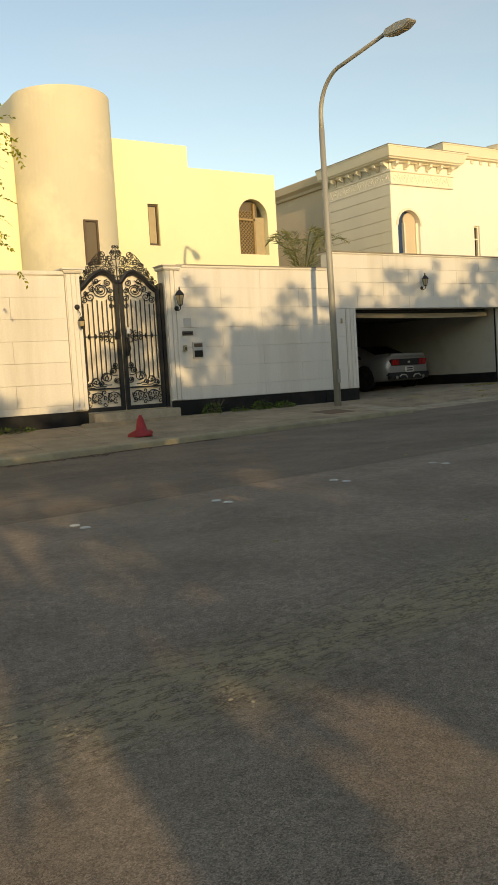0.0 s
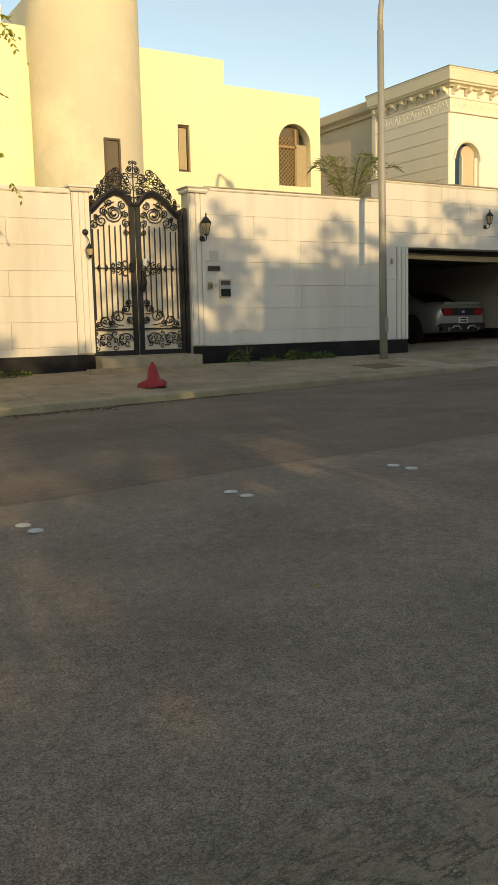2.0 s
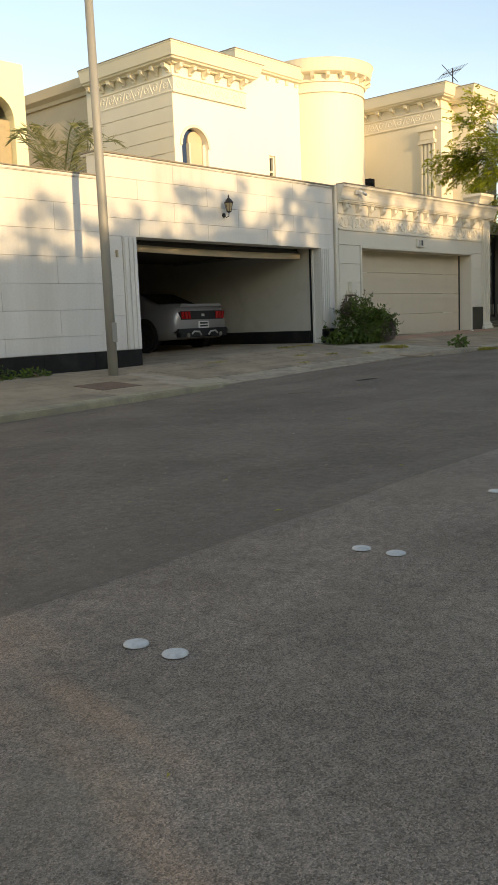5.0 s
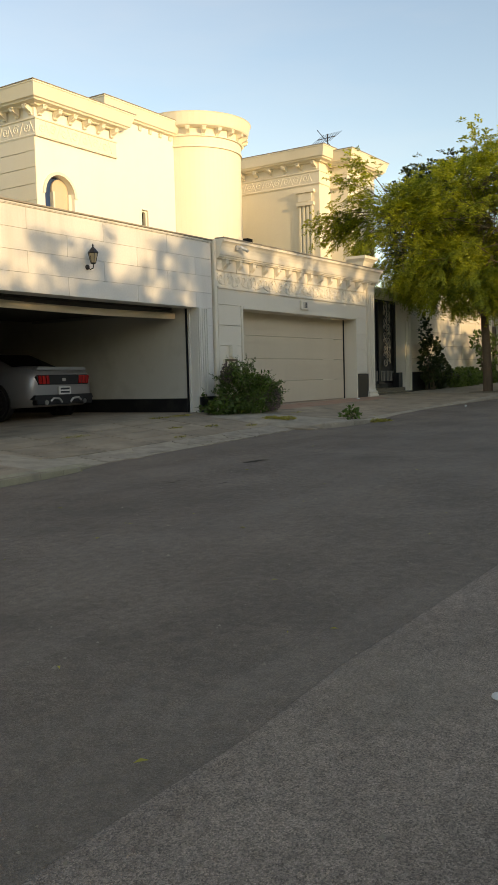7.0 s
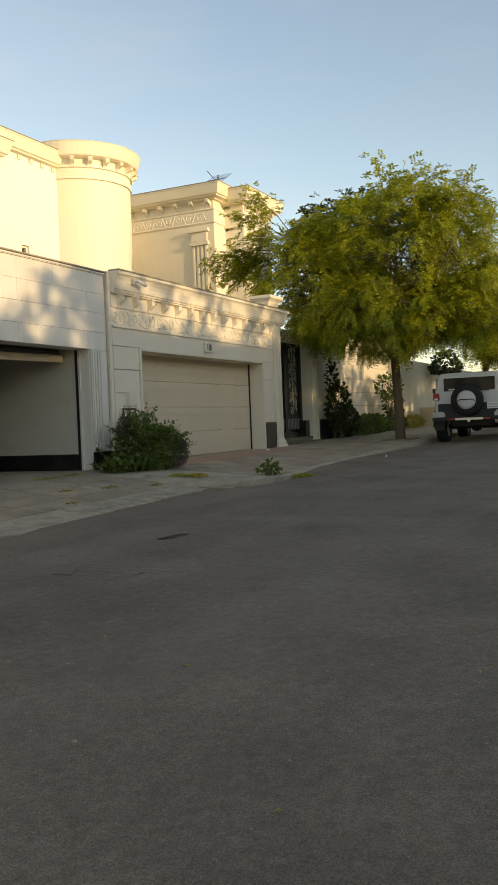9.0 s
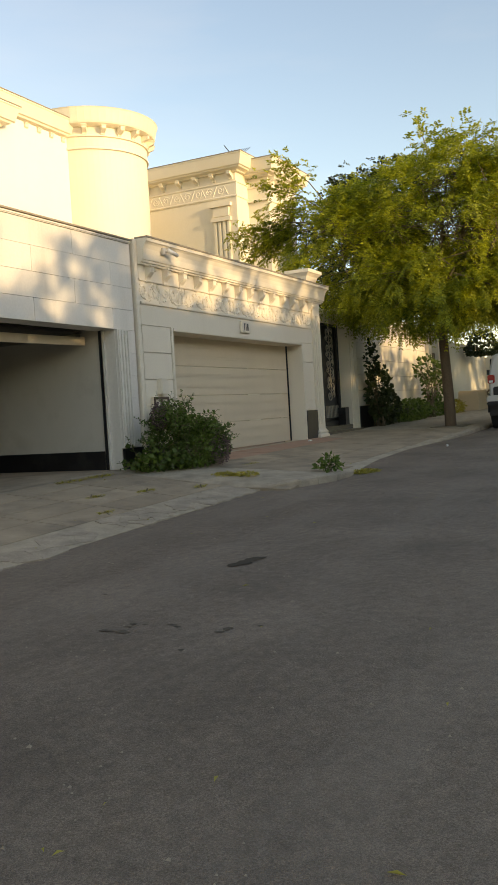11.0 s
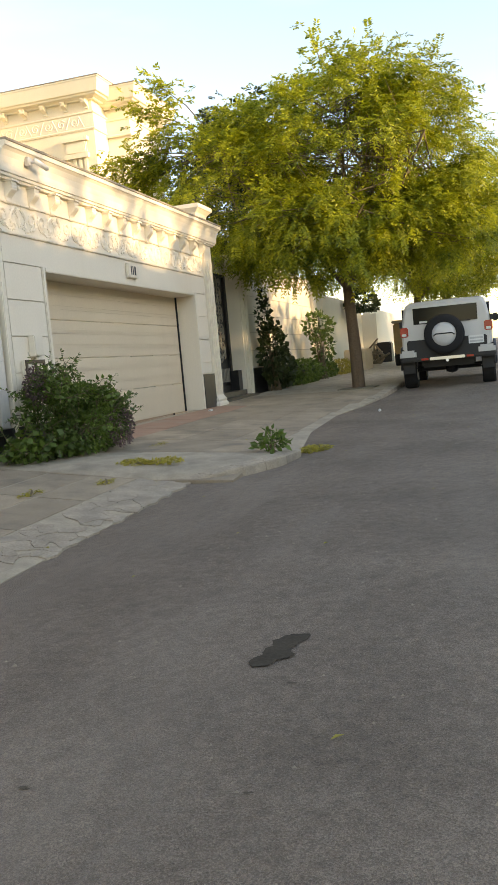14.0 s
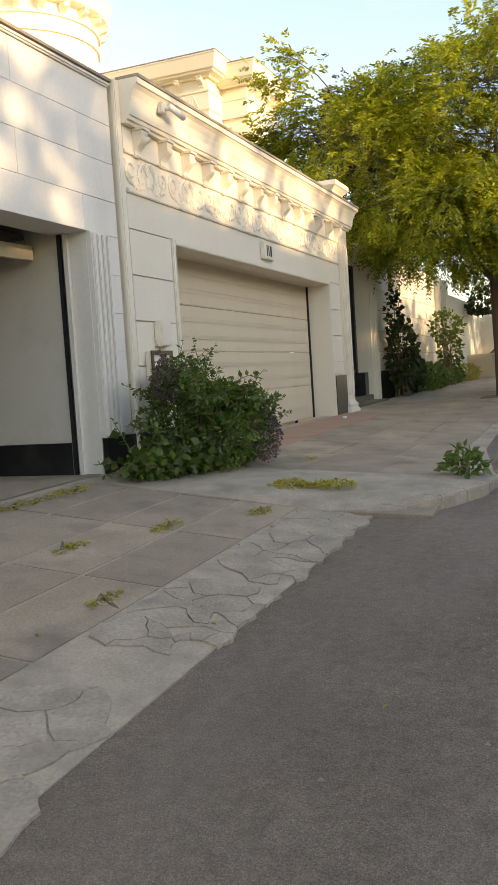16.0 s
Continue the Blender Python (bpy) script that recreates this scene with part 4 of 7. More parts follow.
prism(bm, arch_outline(22.43, 23.02, 5.22, 6.86), "y", H2Y + 0.20, H2Y + 0.25)
part("shutter", bm, M_BEIGE, aw, "pale beige inner curtain")
bm = bmesh.new()
for a in ((22.02, 22.10), (22.42, 22.48), (22.99, 23.10)):
    box(bm, a[0], a[1], H2Y + 0.14, H2Y + 0.26, 5.2, 6.5)
part("window_frame", bm, M_CREAM2, aw)
bm = bmesh.new()
o1, o2 = arch_outline(21.94, 23.18, 5.2, 7.0)[2:], arch_outline(22.02, 23.10, 5.2, 6.92)[2:]
for k in range(len(o1) - 1):
    q = [(o1[k], o1[k + 1], o2[k + 1], o2[k])][0]
    f = [bm.verts.new((a, H2Y - 0.01, b)) for a, b in q]
    g2 = [bm.verts.new((a, H2Y + 0.04, b)) for a, b in q]
    bm.faces.new(f); bm.faces.new((f[0], f[1], g2[1], g2[0])); bm.faces.new((f[2], f[3], g2[3], g2[2]))
part("arch_moulding", bm, M_CREAM2, aw)
w2 = part("window", boxed(25.93, 26.21, H2Y + 0.2, H2Y + 0.24, 5.3, 6.5), M_GLASS, h2)
bm = bmesh.new()
for a in ((25.92, 25.97, 5.3, 6.52), (26.17, 26.22, 5.3, 6.52), (25.97, 26.17, 6.46, 6.52), (25.97, 26.17, 6.0, 6.05)):
    box(bm, a[0], a[1], H2Y + 0.1, H2Y + 0.19, a[2], a[3])
part("window_frame", bm, M_CREAM2, w2)

# third house, beyond the second
h3 = house("house", "cream stone villa with flat cornices and fluted corner pilaster")
H3X, H3Y = 33.24, 21.26
part("wall", boxed(H3X, 34.076, H3Y, 36, 0, 9.40), M_CREAM2, h3)
part("wall", boxed(34.08, 36.25, 20.56, 34, 0, 9.30), M_CREAM2, h3)
house_cornice(h3, [(H3X, 34), (H3X, H3Y), (34.08, H3Y)], 9.42)
bracket_row(h3, (H3X, 32), (H3X, H3Y), 8.97, 0.62)
house_cornice(h3, [(34.03, H3Y + 0.2), (34.03, 20.56), (36.25, 20.56), (36.25, 24)], 9.33)
bracket_row(h3, (34.08, 20.56), (36.25, 20.56), 8.88)
bm = bmesh.new()
for k in range(4):
    box(bm, H3X - 0.07, H3X, H3Y + 0.25 + 0.16 * k, H3Y + 0.36 + 0.16 * k, 3, 7.5, bevel=0.02)
box(bm, H3X - 0.12, H3X, H3Y + 0.2, H3Y + 0.9, 7.5, 7.62)
box(bm, H3X - 0.09, H3X, H3Y + 0.24, H3Y + 0.86, 7.62, 7.95, bevel=0.03)
box(bm, H3X - 0.14, H3X, H3Y + 0.18, H3Y + 0.92, 7.95, 8.05)
part("pilaster", bm, M_CREAM2, h3)
part("rear_wing", boxed(36.3, 44, 24.5, 34, 0, 9.0), M_CREAM2, h3)
part("chimney_block", boxed(30.6, 33.0, 25, 28, 7, 9.0), M_CREAM2, h3)


# ---- plants ----
def leaf_mesh(name, verts, faces, material):
    me = bpy.data.meshes.new(name)
    me.from_pydata(verts, [], faces)
    me.materials.append(material)
    return me


def sprays(rs, tips, outs, length, leaflets, lw, ll, droop=0.5):
    """Feathered sprays: leaflets in pairs along short drooping stems. Returns vertices and four-sided faces."""
    def unit(v):
        return v / (np.linalg.norm(v, axis=-1, keepdims=True) + 1e-6)
    n = len(tips)
    d = outs + rs.normal(0, 0.45, (n, 3))
    d[:, 2] -= droop * rs.rand(n)
    d = unit(d)
    side = unit(np.cross(d, (0, 0, 1.0)))
    up = np.cross(side, d)
    L = length * rs.uniform(0.7, 1.2, (n, 1, 1))
    k = np.arange(leaflets)
    u = ((k // 2 + 0.6) / (leaflets / 2))[None, :, None]
    s = np.where(k % 2, 1.0, -1.0)[None, :, None]
    root = tips[:, None, :] + d[:, None, :] * L * u + np.array((0, 0, -0.3)) * L * u * u
    ld = d[:, None, :] * 0.55 + side[:, None, :] * s * rs.uniform(0.6, 1.0, (n, leaflets, 1)) + up[:, None, :] * rs.normal(0, 0.3, (n, leaflets, 1))
    ld = unit(ld - np.array((0, 0, 0.25)))
    a = ll * rs.uniform(0.7, 1.2, (n, leaflets, 1))
    wv = unit(np.cross(ld, up[:, None, :] + rs.normal(0, 0.4, (n, leaflets, 3)))) * lw
    V = np.stack([root, root + ld * a * 0.45 + wv, root + ld * a, root + ld * a * 0.45 - wv], axis=2).reshape(-1, 3)
    return V, np.arange(len(V)).reshape(-1, 4)


def crown_points(rs, blobs, clumps, per, spread, stray=0.0):
    """Points in clumps over the shells of a few ellipsoids, with gaps, and their outward ways."""
    P, O = [], []
    w = np.array([b[3] * b[4] * b[5] for b in blobs]) ** (2 / 3)
    w /= w.sum()
    for i in range(clumps):
        b = blobs[rs.choice(len(blobs), p=w)]
        d = rs.normal(0, 1, 3)
        d /= np.linalg.norm(d)
        r = rs.uniform(0.55, 1.0) ** 0.5 if rs.rand() > stray else rs.uniform(1.0, 1.25)
        c = np.array(b[:3]) + d * r * np.array(b[3:6])
        q = c + rs.normal(0, spread, (per, 3)) * np.array((1, 1, 0.7))
        P.append(q)
        O.append(np.tile(d, (per, 1)))
    return np.concatenate(P), np.concatenate(O)


def tree(name, label, base, lean, trunk_h, trunk_r, blobs, clumps, per, leaf, material, seed, spread=0.22, limbs=9, twigs=60, length=0.24, leaflets=10, droop=0.5, stray=0.0, group=""):
    rs = np.random.RandomState(seed)
    root = empty(name, base)
    tagged(root, label, "tree", group)
    bm = bmesh.new()
    top = Vector((lean[0], lean[1], trunk_h))
    pts = [Vector((0, 0, -0.15)), Vector((0, 0, 0.0)), Vector((lean[0] * 0.2, lean[1] * 0.1, trunk_h * 0.3)), Vector((lean[0] * 0.5, lean[1] * 0.6, trunk_h * 0.65)), top]
    tube(bm, pts, trunk_r * 1.15, 10, trunk_r * 0.8)
    part("trunk", bm, M_BARK, root, smooth=True)
    cs = [Vector(b[:3]) for b in blobs]
    for k in range(limbs):
        bm = bmesh.new()
        c = cs[k % len(cs)] + Vector(rs.normal(0, 0.6, 3))
        mid = top.lerp(c, 0.5) + Vector(rs.normal(0, 0.25, 3)) + Vector((0, 0, 0.15))
        tube(bm, [top - Vector((0, 0, 0.2)), top.lerp(mid, 0.5) + Vector(rs.normal(0, 0.08, 3)), mid, c], trunk_r * 0.5, 6, 0.02)
        for j in range(twigs // limbs):
            b = blobs[(k + j) % len(blobs)]
            d = rs.normal(0, 1, 3)
            d /= np.linalg.norm(d)
            e = Vector(np.array(b[:3]) + d * np.array(b[3:6]) * 0.95)
            s = top.lerp(c, rs.uniform(0.5, 1.0))
            tube(bm, [s, s.lerp(e, 0.5) + Vector(rs.normal(0, 0.15, 3)), e], 0.018, 4, 0.004, cap=False)
        part("limb", bm, M_TWIG, root)
    P, O = crown_points(rs, blobs, clumps, per, spread, stray)
    V, F = sprays(rs, P, O, length, leaflets, leaf[0], leaf[1], droop)
    ob = new("crown", leaf_mesh("crown", V.tolist(), F.tolist(), material))
    ob.parent = root
    return root


TZ = pave_z(29.9, 14.13)
tree("tree", "neem tree with a broad yellow-green crown in a pavement pit", (29.9, 14.13, TZ), (-0.15, 0.05), 2.3, 0.135,
     [(0.0, 0.0, 4.9, 2.2, 2.2, 1.75), (-0.6, 2.0, 4.4, 1.7, 1.5, 1.5), (0.4, -1.3, 4.6, 2.0, 1.8, 1.8), (-0.2, -0.6, 6.1, 1.2, 1.3, 0.75), (-0.2, 1.3, 5.3, 1.1, 1.1, 0.75), (0.2, -1.4, 5.6, 1.2, 1.1, 0.85), (-0.3, 0.9, 3.5, 1.8, 1.8, 0.8), (-0.2, -0.9, 3.3, 1.7, 1.5, 0.75), (-0.4, 0.4, 3.3, 2.1, 2.3, 0.9), (0.2, -2.1, 3.4, 1.5, 1.0, 0.9)],
     1020, 13, (0.0165, 0.095), M_LEAF, 5, spread=0.13, limbs=10, twigs=190, length=0.34, leaflets=14, droop=0.85, stray=0.10)
tagged(link("tree_pit", boxed(29.35, 30.45, 13.75, 14.5, TZ - 0.2, TZ + 0.008), M_DUST), "square of bare soil round the tree", "soil", kind="structure")


def sprig(name, label, start, ends, material, seed, n=40, leaf=(0.02, 0.1)):
    """A thin branch with separate tufts of leaves."""
    rs = np.random.RandomState(seed)
    root = empty(name, start)
    tagged(root, label, "branch")
    bm = bmesh.new()
    P, O = [], []
    for e in ends:
        v = Vector(e)
        m = v * 0.5 + Vector((0, 0, 0.2))
        tube(bm, [(0, 0, 0), m, v], 0.02, 5, 0.006)
        for k in range(n):
            u = 0.55 + 0.45 * rs.random()
            q = np.array(m.lerp(v, (u - 0.5) * 2)) + rs.normal(0, 0.16, 3)
            P.append(q)
            O.append(np.array(v.normalized()))
    part("stem", bm, M_TWIG, root)
    V, F = sprays(rs, np.array(P), np.array(O), 0.22, 10, *leaf)
    ob = new("leaf_tuft", leaf_mesh("leaf_tuft", V.tolist(), F.tolist(), material))
    ob.parent = root
    return root


sprig("tree_branch", "long stray branch of the neem tree over the wall", (29.2, 16.4, 6.0), [(-0.2, 2.9, 0.0), (-0.1, 2.1, -0.5), (0.1, 2.2, 1.3), (-0.2, 1.4, -0.9), (0, 1.5, 0.6), (-0.3, 2.5, -0.25), (0.2, 1.7, 1.9), (-0.2, 2.0, 0.2), (0.1, 2.6, -0.6), (0, 1.9, -0.2)], M_LEAF, 8, 75, (0.022, 0.115))
sprig("tree_branch", "thin upright shoot above the tree crown", (29.8, 14.2, 6.6), [(0, 0.35, 1.75), (0.1, -0.5, 1.1), (0.1, -1.5, 1.15), (0.2, -2.1, 0.8), (-0.1, 1.2, 0.5), (0, -1.0, 1.25), (0.1, -0.1, 1.2), (0.1, -2.5, 0.3)], M_LEAF, 9, 26, (0.02, 0.11))

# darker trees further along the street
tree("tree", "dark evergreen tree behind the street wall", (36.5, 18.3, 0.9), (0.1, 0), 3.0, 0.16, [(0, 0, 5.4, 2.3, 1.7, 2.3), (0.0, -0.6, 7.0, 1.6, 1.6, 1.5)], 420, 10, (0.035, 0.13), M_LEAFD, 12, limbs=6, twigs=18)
tree("tree", "leafy roadside tree overhanging the parked cars", (39.5, 13.9, 0.95), (0.1, -0.3), 2.4, 0.14, [(0, -0.8, 4.3, 2.6, 2.6, 1.9), (-0.6, -1.6, 3.4, 2.2, 1.9, 1.0), (0.5, 0.6, 5.2, 2.0, 1.8, 1.3), (-1.5, -2.6, 4.6, 1.8, 1.4, 1.4)], 560, 11, (0.018, 0.10), M_LEAF, 13, limbs=7, twigs=28, length=0.4, leaflets=12)
tree("tree", "roadside tree in the distance", (48, 13.6, 1.1), (0.1, -0.3), 2.4, 0.14, [(0, -1.0, 4.6, 3.0, 3.0, 2.0), (0.5, -1.0, 6.0, 2.0, 2.0, 1.2)], 280, 10, (0.035, 0.14), M_LEAF, 14, limbs=6, twigs=12)
# tree at the gate end of the street: only its outer twigs come into view
tree("tree", "roadside tree with drooping outer twigs near the gate", (2.6, 14.3, 0.35), (0.2, 0), 2.2, 0.12, [(0.2, 0.1, 3.9, 1.75, 1.5, 1.1), (0.3, -0.2, 4.9, 1.75, 1.3, 1.2), (0.9, 0.2, 3.4, 1.05, 0.9, 0.75)], 210, 9, (0.02, 0.09), M_LEAF, 15, limbs=6, twigs=30)

# palm in the garden
palm = tagged(empty("palm", (14.3, 18.9, 0.85)), "small date palm behind the wall with arching grey-green fronds", "palm")
bm = bmesh.new()
tube(bm, [(0, 0, 0), (0, 0, 1.5), (0.05, 0, 2.9)], 0.2, 10, 0.14)
part("trunk", bm, M_BARK, palm)
rs = np.random.RandomState(4)
for k in range(15):
    a = 2 * math.pi * k / 15 + rs.uniform(-0.2, 0.2)
    el = rs.uniform(0.95, 1.45)
    L = rs.uniform(2.0, 2.5)
    pts = []
    for j in range(9):
        u = j / 8
        pts.append(np.array((0.05 + math.cos(a) * L * u * math.cos(el) , math.sin(a) * L * u * math.cos(el), 2.9 + L * u * math.sin(el) - 0.42 * L * u ** 3.2)))
    V, F = [], []
    for j in range(1, 30):
        u = j / 30 * 8
        i = min(7, int(u))
        p = pts[i] + (pts[i + 1] - pts[i]) * (u - i)
        d = pts[i + 1] - pts[i]
        d /= np.linalg.norm(d)
        side = np.cross(d, (0, 0, 1)); side /= np.linalg.norm(side) + 1e-6
        for s in (1, -1):
            ld = side * s * 0.8 + d * 0.75 + np.array((0, 0, -0.15 + rs.normal(0, 0.12)))
            ld /= np.linalg.norm(ld)
            ll = 0.38 * (1 - 0.5 * abs(j / 30 - 0.4)) * rs.uniform(0.8, 1.1)
            wv = np.cross(ld, side + rs.normal(0, 0.3, 3)); wv *= 0.011 / (np.linalg.norm(wv) + 1e-6)
            n0 = len(V)
            V += [p, p + ld * ll * 0.4 + wv, p + ld * ll, p + ld * ll * 0.4 - wv]
            F.append((n0, n0 + 1, n0 + 2, n0 + 3))
    ob = new("frond", leaf_mesh("frond", [tuple(v) for v in V], F, M_PALM))
    ob.parent = palm


def leafy(name, label, base, blobs, count, lw, ll, material, seed, stems=12, category="bush", extra=None, shoots=0):
    """A shrub of broad single leaves on stems."""
    rs = np.random.RandomState(seed)
    root = tagged(empty(name, base), label, category)
    bm = bmesh.new()
    for k in range(stems):
        b = blobs[k % len(blobs)]
        d = rs.normal(0, 1, 3); d[2] = abs(d[2]); d /= np.linalg.norm(d)
        e = Vector(np.array(b[:3]) + d * np.array(b[3:6]))
        tube(bm, [(rs.normal(0, 0.08), rs.normal(0, 0.08), -0.05), Vector(b[:3]) * 0.6 + Vector(rs.normal(0, 0.05, 3)), e], 0.012, 4, 0.003, cap=False)
    part("stem", bm, M_TWIG, root)
    def mass(nm, bl, cnt, w_, l_, m_):
        wt = np.array([b[3] * b[4] * b[5] for b in bl]) ** (2 / 3); wt /= wt.sum()
        pick = np.array(bl)[rs.choice(len(bl), size=cnt, p=wt)]
        d = rs.normal(0, 1, (cnt, 3)); d /= np.linalg.norm(d, axis=1, keepdims=True)
        p = pick[:, :3] + d * rs.uniform(0.5, 1.04, (cnt, 1)) ** 0.6 * pick[:, 3:6]
        p[:, 2] = np.where(p[:, 2] < 0.01, 0.01 + 0.05 * rs.rand(cnt), p[:, 2])
        o = d * 0.6 + rs.normal(0, 0.5, (cnt, 3)); o[:, 2] -= 0.1; o /= np.linalg.norm(o, axis=1, keepdims=True)
        s = np.cross(o, rs.normal(0, 1, (cnt, 3))); s /= np.linalg.norm(s, axis=1, keepdims=True) + 1e-6
        f = np.cross(o, s) * 0.01
        k = rs.uniform(0.6, 1.25, (cnt, 1))
        V = np.stack([p, p + o * l_ * k * 0.45 + s * w_ * k + f, p + o * l_ * k, p + o * l_ * k * 0.45 - s * w_ * k + f], axis=1).reshape(-1, 3)
        ob = new(nm, leaf_mesh(nm, V.tolist(), np.arange(len(V)).reshape(-1, 4).tolist(), m_))
        ob.parent = root
    mass("foliage", blobs, count, lw, ll, material)
    if shoots:
        bm = bmesh.new()
        V = []
        for k in range(shoots):
            b = np.array(blobs[rs.randint(len(blobs))])
            d = rs.normal(0, 1, 3); d[2] = abs(d[2]) * 0.8; d /= np.linalg.norm(d)
            p0 = b[:3] + d * b[3:6] * 0.5
            p1 = b[:3] + d * (b[3:6] * 0.95 + 0.10)
            p2 = p1 + d * rs.uniform(0.06, 0.22) + np.array((0, 0, rs.uniform(-0.08, 0.06)))
            p2[2] = max(p2[2], 0.04)
            tube(bm, [Vector(p0), Vector(p1), Vector(p2)], 0.006, 4, 0.002, cap=False)
            n_l = 11
            for j in range(n_l):
                u = (j + 0.5) / n_l * 2
                p = p0 + (p1 - p0) * u if u < 1 else p1 + (p2 - p1) * (u - 1)
                side = np.cross(d, rs.normal(0, 1, 3)); side /= np.linalg.norm(side) + 1e-6
                o = d * 0.45 + side + np.array((0, 0, -0.25)); o /= np.linalg.norm(o)
                w = np.cross(o, np.array((0, 0, 1.0)) + rs.normal(0, 0.35, 3)); w /= np.linalg.norm(w) + 1e-6
                q = rs.uniform(0.75, 1.3) * (1.15 if u < 1.5 else 0.7)
                V += [p, p + o * ll * q * 0.42 + w * lw * 1.25 * q, p + o * ll * q, p + o * ll * q * 0.42 - w * lw * 1.25 * q]
        part("shoot", bm, M_TWIG, root)
        ob = new("shoot_leaves", leaf_mesh("shoot_leaves", [tuple(v) for v in V], [(i, i + 1, i + 2, i + 3) for i in range(0, len(V), 4)], material))
        ob.parent = root
    if extra:
        for nm, bl, cnt, w_, l_, m_ in extra:
            mass(nm, bl, cnt, w_, l_, m_)
    return root


bz = pave_z(19.65, 15.6)
leafy("bush", "dense green bush with purple flower spikes against the wall", (19.64, 15.66, bz),
      [(0.33 + 0.62 * math.cos(2.4 * k) * (0.75 + 0.25 * math.sin(k * 5.1)), -0.08 + 0.4 * math.sin(2.4 * k), 0.30 + 0.075 * ((k * 7) % 11), 0.13, 0.12, 0.15) for k in range(16)] + [(0.3, -0.2, 0.35, 0.6, 0.45, 0.36), (0.35, 0.0, 0.68, 0.36, 0.32, 0.26), (-0.3, 0.12, 0.5, 0.26, 0.24, 0.42), (0.8, -0.15, 0.28, 0.42, 0.36, 0.26), (-0.28, 0.2, 0.82, 0.2, 0.16, 0.2), (-0.42, 0.1, 0.35, 0.2, 0.2, 0.3), (0.1, -0.1, 0.78, 0.2, 0.2, 0.2), (0.6, 0.1, 0.55, 0.26, 0.22, 0.26), (1.05, 0.0, 0.35, 0.2, 0.2, 0.2), (-0.1, -0.3, 0.3, 0.3, 0.3, 0.28)],
      7200, 0.017, 0.068, M_BUSH, 21, 60, shoots=230,
      extra=[("flower_spike", [(0.42, -0.55, 0.30, 0.26, 0.16, 0.28), (-0.42, 0.12, 0.95, 0.16, 0.14, 0.26)], 1300, 0.012, 0.04, M_BASIL)])
bpy.data.objects["bush"].scale = (0.86, 0.85, 0.80)
leafy("ground_cover", "low bright green creeping weeds at the wall foot", (19.1, 15.8, pave_z(19.1, 15.8)), [(0.0, 0.0, 0.08, 0.34, 0.24, 0.10), (0.3, -0.2, 0.1, 0.25, 0.2, 0.1), (-0.25, 0.05, 0.14, 0.08, 0.08, 0.1)], 620, 0.026, 0.065, M_BUSH, 22, 6, "weeds", shoots=26)
leafy("weeds", "yellowing weeds in the pavement joint", (18.98, 14.42, pave_z(18.98, 14.42)), [(0, 0.25, 0.03, 0.12, 0.28, 0.06), (0.05, -0.2, 0.03, 0.16, 0.24, 0.06), (0.2, 0.35, 0.03, 0.1, 0.2, 0.05)], 900, 0.011, 0.055, M_WEED, 23, 4, "weeds").scale = (0.7, 0.7, 0.5)
leafy("weeds", "small green plant growing at the kerb corner", (19.9, 13.45, pave_z(19.9, 13.45)), [(0, 0, 0.09, 0.2, 0.17, 0.08), (0.08, 0.02, 0.16, 0.1, 0.1, 0.08)], 150, 0.022, 0.09, M_BUSH, 24, 6, "weeds")
leafy("weeds", "yellow dry weeds beside the kerb corner", (20.55, 13.12, road_z(20.5, 13.1)), [(0, 0, 0.03, 0.3, 0.15, 0.04), (-0.15, 0.05, 0.04, 0.12, 0.1, 0.06)], 480, 0.010, 0.05, M_WEED, 25, 4, "weeds").scale = (1, 1, 0.6)
for i, (x, y, r, c) in enumerate(((18.15, 16.05, 0.3, 260), (17.6, 16.1, 0.3, 200), (16.9, 15.2, 0.16, 90), (17.6, 14.95, 0.2, 120), (18.3, 14.6, 0.18, 100), (16.2, 14.55, 0.15, 80), (15.0, 15.6, 0.3, 120), (20.6, 15.0, 0.25, 110))):
    leafy("weeds", "patch of flat yellowish weeds in the concrete joints", (x, y, pave_z(x, y)), [(0, 0, 0.008, r, r * 0.3, 0.014), (r * 0.5, r * 0.2, 0.008, r * 0.6, r * 0.2, 0.012)], c, 0.009, 0.04, M_WEED, 30 + i, 2, "weeds").scale = (1, 1, 0.4)
for i, (x, r, h, c) in enumerate(((9.6, 0.25, 0.14, 150), (10.3, 0.2, 0.05, 60), (10.9, 0.28, 0.12, 170), (11.5, 0.3, 0.08, 150), (5.2, 0.5, 0.06, 120))):
    leafy("weeds", "green weeds along the foot of the wall", (x, 16.1, pave_z(x, 16.1)), [(0, 0, h * 0.5, r, 0.1, h)], c, 0.02, 0.06, M_BUSH, 50 + i, 5, "weeds")
dw = tagged(empty("dry_weed", (9.75, 16.15, pave_z(9.75, 16.15))), "dry brown twiggy weed against the black skirting", "weeds")
bm = bmesh.new()
for k in range(16):
    a = rs.uniform(-0.7, 0.7)
    tube(bm, [(0, 0, 0), (0.12 * a, -0.03, 0.15), (0.3 * a, rs.uniform(-0.08, 0.02), rs.uniform(0.22, 0.4))], 0.006, 4, 0.002, cap=False)
part("stem", bm, M_TWIG, dw)
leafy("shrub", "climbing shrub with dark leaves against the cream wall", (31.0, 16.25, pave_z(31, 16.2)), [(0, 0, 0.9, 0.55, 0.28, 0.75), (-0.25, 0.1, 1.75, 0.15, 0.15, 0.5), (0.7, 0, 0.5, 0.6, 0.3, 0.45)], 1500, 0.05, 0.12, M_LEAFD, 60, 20)
